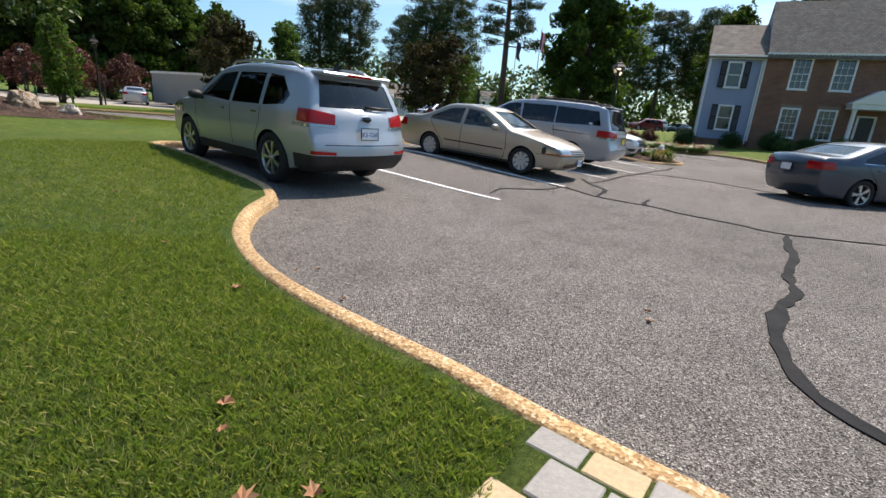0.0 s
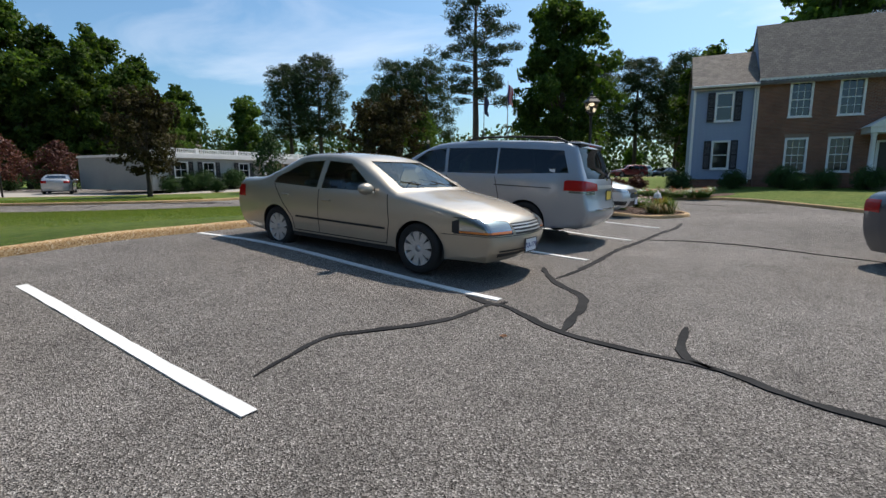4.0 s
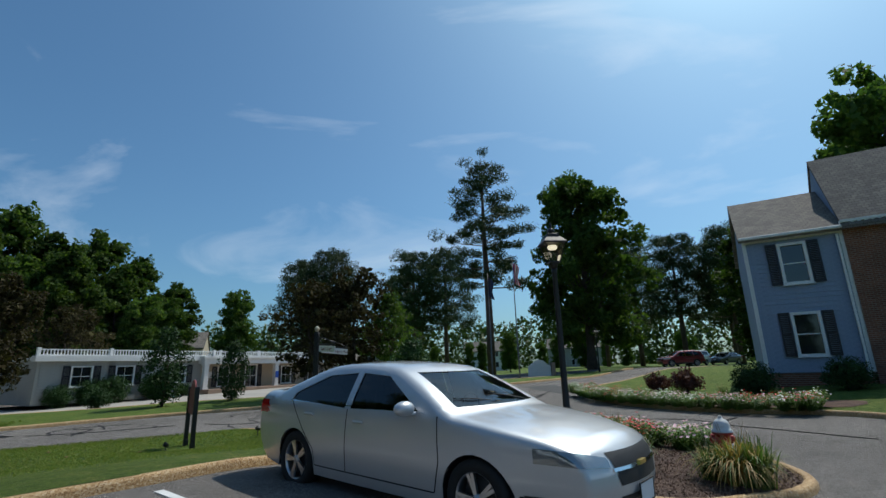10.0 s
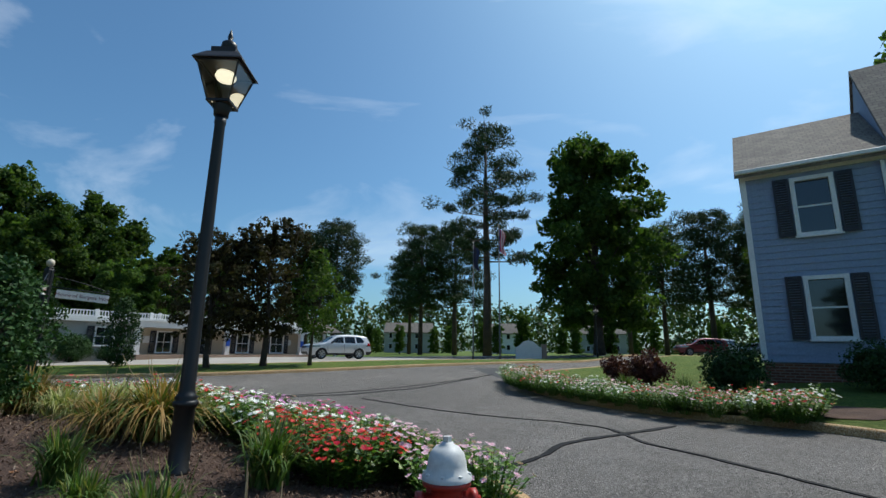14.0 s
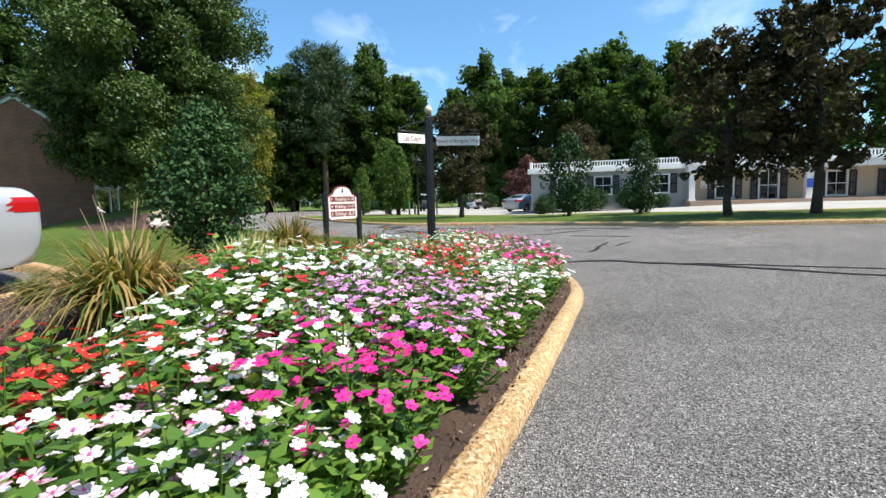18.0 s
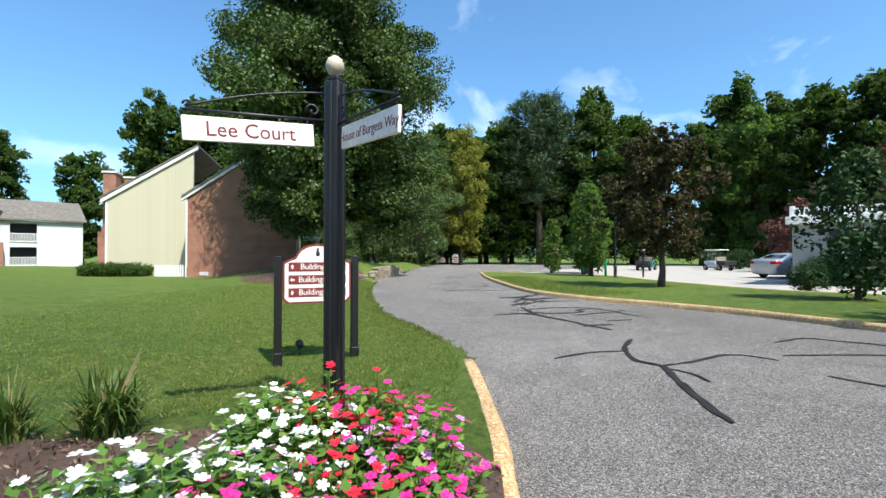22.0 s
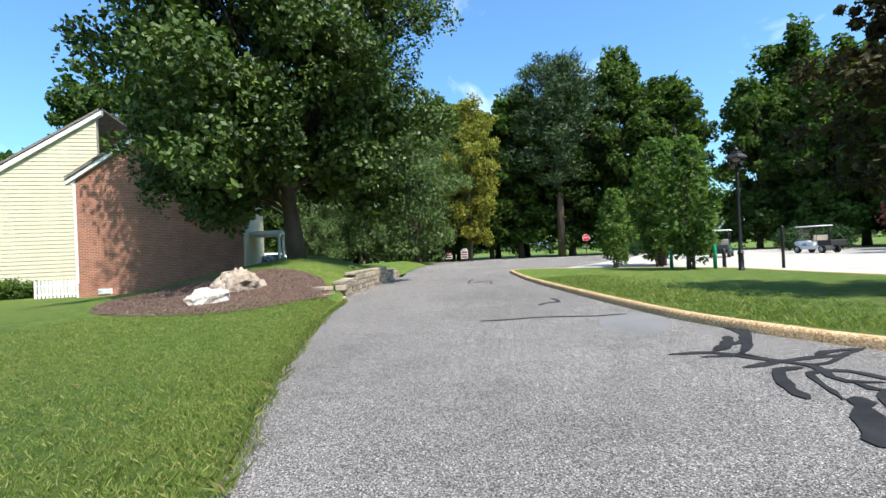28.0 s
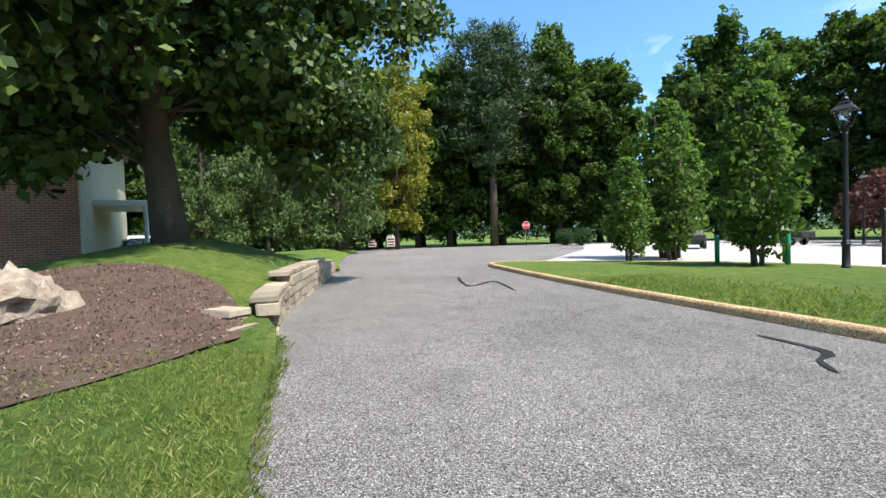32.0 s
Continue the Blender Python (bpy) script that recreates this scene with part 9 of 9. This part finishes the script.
# ---- clipped bushes ----
ball = shrub("boxwood_bush", 71, 0.8, 1.25, M_HOLLY, "round clipped dark evergreen before the house", 3800, 0.035, "shrub", 0.02)
put(ball, 15.9, 34.0, height(15.9, 34) + 0.1)
copies(ball, [(18.6, 33.4, None, 40, 0.95), (20.6, 32.3, None, 80, 1.05), (22.2, 31.4, None, 10, 0.9), (23.6, 30.4, None, 150, 1.0), (20.4, 30.7, None, 200, 0.8), (24.5, 27.8, None, 240, 0.95), (-29.0, 50.3, None, 100, 1.5), (-35.5, 51.0, None, 160, 1.5), (-39.0, 51.0, None, 20, 1.5), (-46.5, 46.0, None, 20, 1.6), (-50.5, 44.5, None, 70, 1.6), (-54, 33.0, None, 20, 1.3), (-56, 31.8, None, 120, 1.2), (-13.0, 38.2, None, 300, 0.8), (-17.0, 42.0, None, 300, 1.2), (-15.4, 45.6, None, 300, 1.1), (-16.3, 42.9, None, 30, 1.35), (-14.7, 44.6, None, 170, 1.2), (-13.9, 46.1, None, 220, 0.7), (-17.6, 40.6, None, 90, 1.0)], "clipped bushes")
hedge = shrub("hedge", 75, 1.0, 1.0, M_LEAFL, "loose green hedge before the yellow wall", 3200, 0.06, "hedge", 0.15)
HX = APARTMENT
for k, (lx, ly_) in enumerate([(-3.6, 2.2), (-4.5, 2.3), (-5.4, 2.4), (-6.3, 2.5)]):
    p = HX @ Vector((lx, ly_, 0))
    if k == 0:
        put(hedge, p.x, p.y, lawn_top(p.x, p.y) - 0.03, 0, 0.95)
    else:
        copies(hedge, [(p.x, p.y, lawn_top(p.x, p.y) - 0.03, 80 * k, 1.0)])
red_bush = shrub("barberry_bush", 77, 0.7, 1.1, M_LEAFR, "loose reddish shrub in the border", 1500, 0.05, "shrub", 0.2)
put(red_bush, 14.6, 36.8, height(14.6, 36.8) + 0.1)
copies(red_bush, [(14.0, 38.4, None, 90, 0.9)])


def picket_fence():
    e = tagged(empty("picket_fence", HX.copy()), "low white picket fence beside the brick wall", "fence")
    p = HX @ Vector((-0.9, 1.0, 0))
    z = lawn_top(p.x, p.y) - 0.05
    for i in range(15):
        x = -2.2 + i * 0.15
        prism("picket", [((x, 0.98, z), (x, 1.02, z)), ((x + 0.09, 0.98, z), (x + 0.09, 1.02, z)), ((x + 0.09, 0.98, z + 0.82), (x + 0.09, 1.02, z + 0.82)), ((x + 0.045, 0.98, z + 0.92), (x + 0.045, 1.02, z + 0.92)), ((x, 0.98, z + 0.82), (x, 1.02, z + 0.82))], M_WHITE, e)
    for zz in (0.2, 0.62):
        box("rail", -2.23, 1.023, z + zz, 0.0, 1.06, z + zz + 0.07, M_WHITE, e)


picket_fence()


# ---- turf blades, mulch chips, leaves ----
def blade_field(name, spots, material, label, hgt=0.055, per=4, wide=0.0035):
    rng = np.random.default_rng(17)
    n = len(spots) * per
    p = np.repeat(np.array(spots), per, axis=0)
    p[:, :2] += rng.normal(size=(n, 2)) * 0.016
    a = rng.random(n) * 6.283
    h = hgt * (0.5 + 0.8 * rng.random(n))
    lean = rng.normal(size=(n, 2)) * 0.55 * h[:, None]
    side = np.stack([-np.sin(a), np.cos(a), np.zeros(n)], 1) * wide * (0.7 + 0.6 * rng.random(n))[:, None]
    v = np.empty((n, 4, 3))
    v[:, 0] = p - side
    v[:, 1] = p + side
    mid = p.copy()
    mid[:, :2] += lean * 0.4
    mid[:, 2] += h * 0.6
    tip = p.copy()
    tip[:, :2] += lean
    tip[:, 2] += h
    v[:, 2] = mid + side * 0.8
    v[:, 3] = tip
    e = tagged(empty(name), label, "grass", "", "stuff")
    leaves_object("blade", v.reshape(-1, 3), np.arange(n * 4).reshape(-1, 4), material, e)


def scatter(poly, density, seed, avoid=(), line=None, reach=5.0):
    rng = np.random.default_rng(seed)
    xs, ys = [p[0] for p in poly], [p[1] for p in poly]
    k = int((max(xs) - min(xs)) * (max(ys) - min(ys)) * density)
    out = []
    for x, y in zip(rng.uniform(min(xs), max(xs), k), rng.uniform(min(ys), max(ys), k)):
        if line is not None:
            dd = min((x - a) ** 2 + (y - b) ** 2 for a, b in line) ** 0.5
            if rng.random() > (1 - dd / reach) ** 1.3 if dd < reach else True:
                continue
        if inside(x, y, poly) and not any(inside(x, y, q) for q in avoid):
            out.append((x, y, lawn_top(x, y) - 0.012))
    return out


START = [(0.92, 2.62), (0.52, 2.98), (-0.2, 3.5), (-0.92, 4.15), (-1.56, 5.05), (-1.84, 6.1), (-2.6, 7.7), (-5.8, 10.6), (-7.5, 9.5), (-4.5, 2.0), (-1.2, 0.6), (0.1, 1.3), (0.62, 2.1)]
BAYLINE = spline([(0.92, 2.62), (-0.2, 3.5), (-0.92, 4.15), (-1.56, 5.05), (-1.84, 6.1), (-2.6, 7.7), (-5.8, 10.6)], 0.5)
near = scatter([(0.92, 2.62), (0.52, 2.98), (-0.2, 3.5), (-0.92, 4.15), (-1.5, 4.9), (-3.0, 4.6), (-2.8, 2.2), (-0.8, 1.0), (0.1, 1.3), (0.62, 2.1)], 1700, 1) + scatter(START, 520, 2, (), BAYLINE, 4.5)
EDGE = [(0.9, 29.9), (-0.9, 29.55), (-2.95, 28.3), (-5.25, 26.5), (-6.85, 25.6), (-9.35, 24.25), (-13.0, 22.6), (-15.2, 21.75), (-15.3, 21.2), (-12.0, 17.5), (-7, 17.5), (-2, 20.5), (1.0, 23.0), (2.6, 25.0), (2.6, 27.0), (1.6, 28.5), (1.2, 29.4)]
LINE = spline([(0.9, 30.0), (-0.85, 29.6), *EDGE_W], 0.6)
near += scatter(EDGE, 430, 3, (), LINE, 9.0)
near += scatter([(-2.9, 28.35), (-5.2, 26.55), (-6.8, 25.65), (-9.3, 24.3), (-13.0, 22.65), (-15.3, 21.75), (-15.2, 21.4), (-12.6, 22.3), (-8.9, 23.6), (-6.3, 24.9), (-4.7, 25.8), (-2.6, 27.5)], 900, 4, (), LINE, 1.1)
blade_field("lawn_grass", near, M_BLADE, "short green turf blades", 0.036, 5, 0.0028)
strip = scatter([(-21.6, 26.25), (-14.8, 28.55), (-12.1, 29.75), (-10.4, 31.3), (-11.5, 33.0), (-16.0, 31.5), (-23, 28.5)], 260, 6, (), spline(K_N[5:12], 0.6), 3.2)
strip = [(x, y, height(x, y) + 0.11) for x, y, z in strip]
blade_field("verge_grass", strip, M_BLADE, "short bright green verge blades", 0.07, 4, 0.005)
fringe = []
rngq = np.random.default_rng(31)
for x, y in spline([(-0.9, 29.7), *EDGE_W], 0.012):
    fringe.append((x + rngq.normal() * 0.05, y + rngq.normal() * 0.05, height(x, y) + 0.005))
blade_field("edge_grass", fringe, M_BLADE, "ragged grass along the road edge", 0.07, 5, 0.003)


def chips(name, poly, n, zf, seed, label):
    rng = np.random.default_rng(seed)
    xs, ys = [p[0] for p in poly], [p[1] for p in poly]
    c = []
    while len(c) < n:
        x, y = rng.uniform(min(xs), max(xs)), rng.uniform(min(ys), max(ys))
        if inside(x, y, poly):
            c.append((x, y, zf(x, y) + 0.01 + 0.012 * rng.random()))
    v, q = leaf_cloud(rng, c, [0.004] * n, 1, 0.024, 0.3, 0.28, 0.0, 0.5)
    e = tagged(empty(name), label, "mulch", "", "stuff")
    leaves_object("chip", v, q, leaf_mat(name + "_bark", [(0.0, (0.05, 0.03, 0.02)), (0.6, (0.14, 0.085, 0.06)), (0.92, (0.26, 0.18, 0.13)), (1.0, (0.45, 0.36, 0.28))], 0.9, 0.0), e)


chips("island_mulch", BED, 26000, bed_z, 41, "shredded bark chips on the island")
chips("mound_mulch", MOUND, 9000, mound_z, 42, "shredded bark chips on the mound")


def fallen_leaf(x, y, z, s, rot, col, seed):
    rng = np.random.default_rng(seed)
    bm = bmesh.new()
    c = bm.verts.new((0, 0, 0.004))
    ring_ = []
    for k in range(14):
        a = k * 2 * math.pi / 14
        r = s * (0.55 + 0.45 * (k % 2)) * (1 + 0.25 * math.cos(a)) * (0.85 + 0.3 * rng.random())
        ring_.append(bm.verts.new((r * math.cos(a), 0.75 * r * math.sin(a), 0.012 + 0.35 * s * rng.random())))
    for k in range(14):
        bm.faces.new((c, ring_[k], ring_[(k + 1) % 14]))
    o = part("fallen_leaf", bm, col, None)
    o.matrix_world = pose(x, y, z, 0, 0, rot)
    tagged(o, "dry curled brown leaf on the ground", "leaf", "fallen leaves")


M_DRY = worn("dry_leaf", (0.32, 0.15, 0.07), (0.42, 0.24, 0.13), 0.8, 12, 60, 0.2)
for k, (x, y, s) in enumerate([(-0.35, 2.62, 0.045), (-0.28, 2.45, 0.03), (-0.05, 2.12, 0.06), (0.16, 2.18, 0.045), (-0.85, 3.85, 0.04), (-0.6, 4.25, 0.025), (-1.8, 4.6, 0.03), (-3.2, 6.0, 0.035), (-2.4, 5.1, 0.03), (-4.4, 26.4, 0.04), (-6.0, 24.9, 0.035), (-3.4, 26.0, 0.05), (-2.2, 25.2, 0.04), (-1.2, 26.0, 0.045), (-8.2, 22.8, 0.035), (3.6, 25.9, 0.04), (6.9, 24.8, 0.04)]):
    fallen_leaf(x, y, lawn_top(x, y) + 0.015, s, k * 47, M_DRY, k)
for k, (x, y, s) in enumerate([(2.86, 10.1, 0.04), (2.05, 4.15, 0.045), (2.12, 4.35, 0.03), (-0.55, 4.7, 0.03), (-0.2, 4.1, 0.03)]):
    fallen_leaf(x, y, height(x, y) + 0.002, s, k * 71, M_DRY, 50 + k)
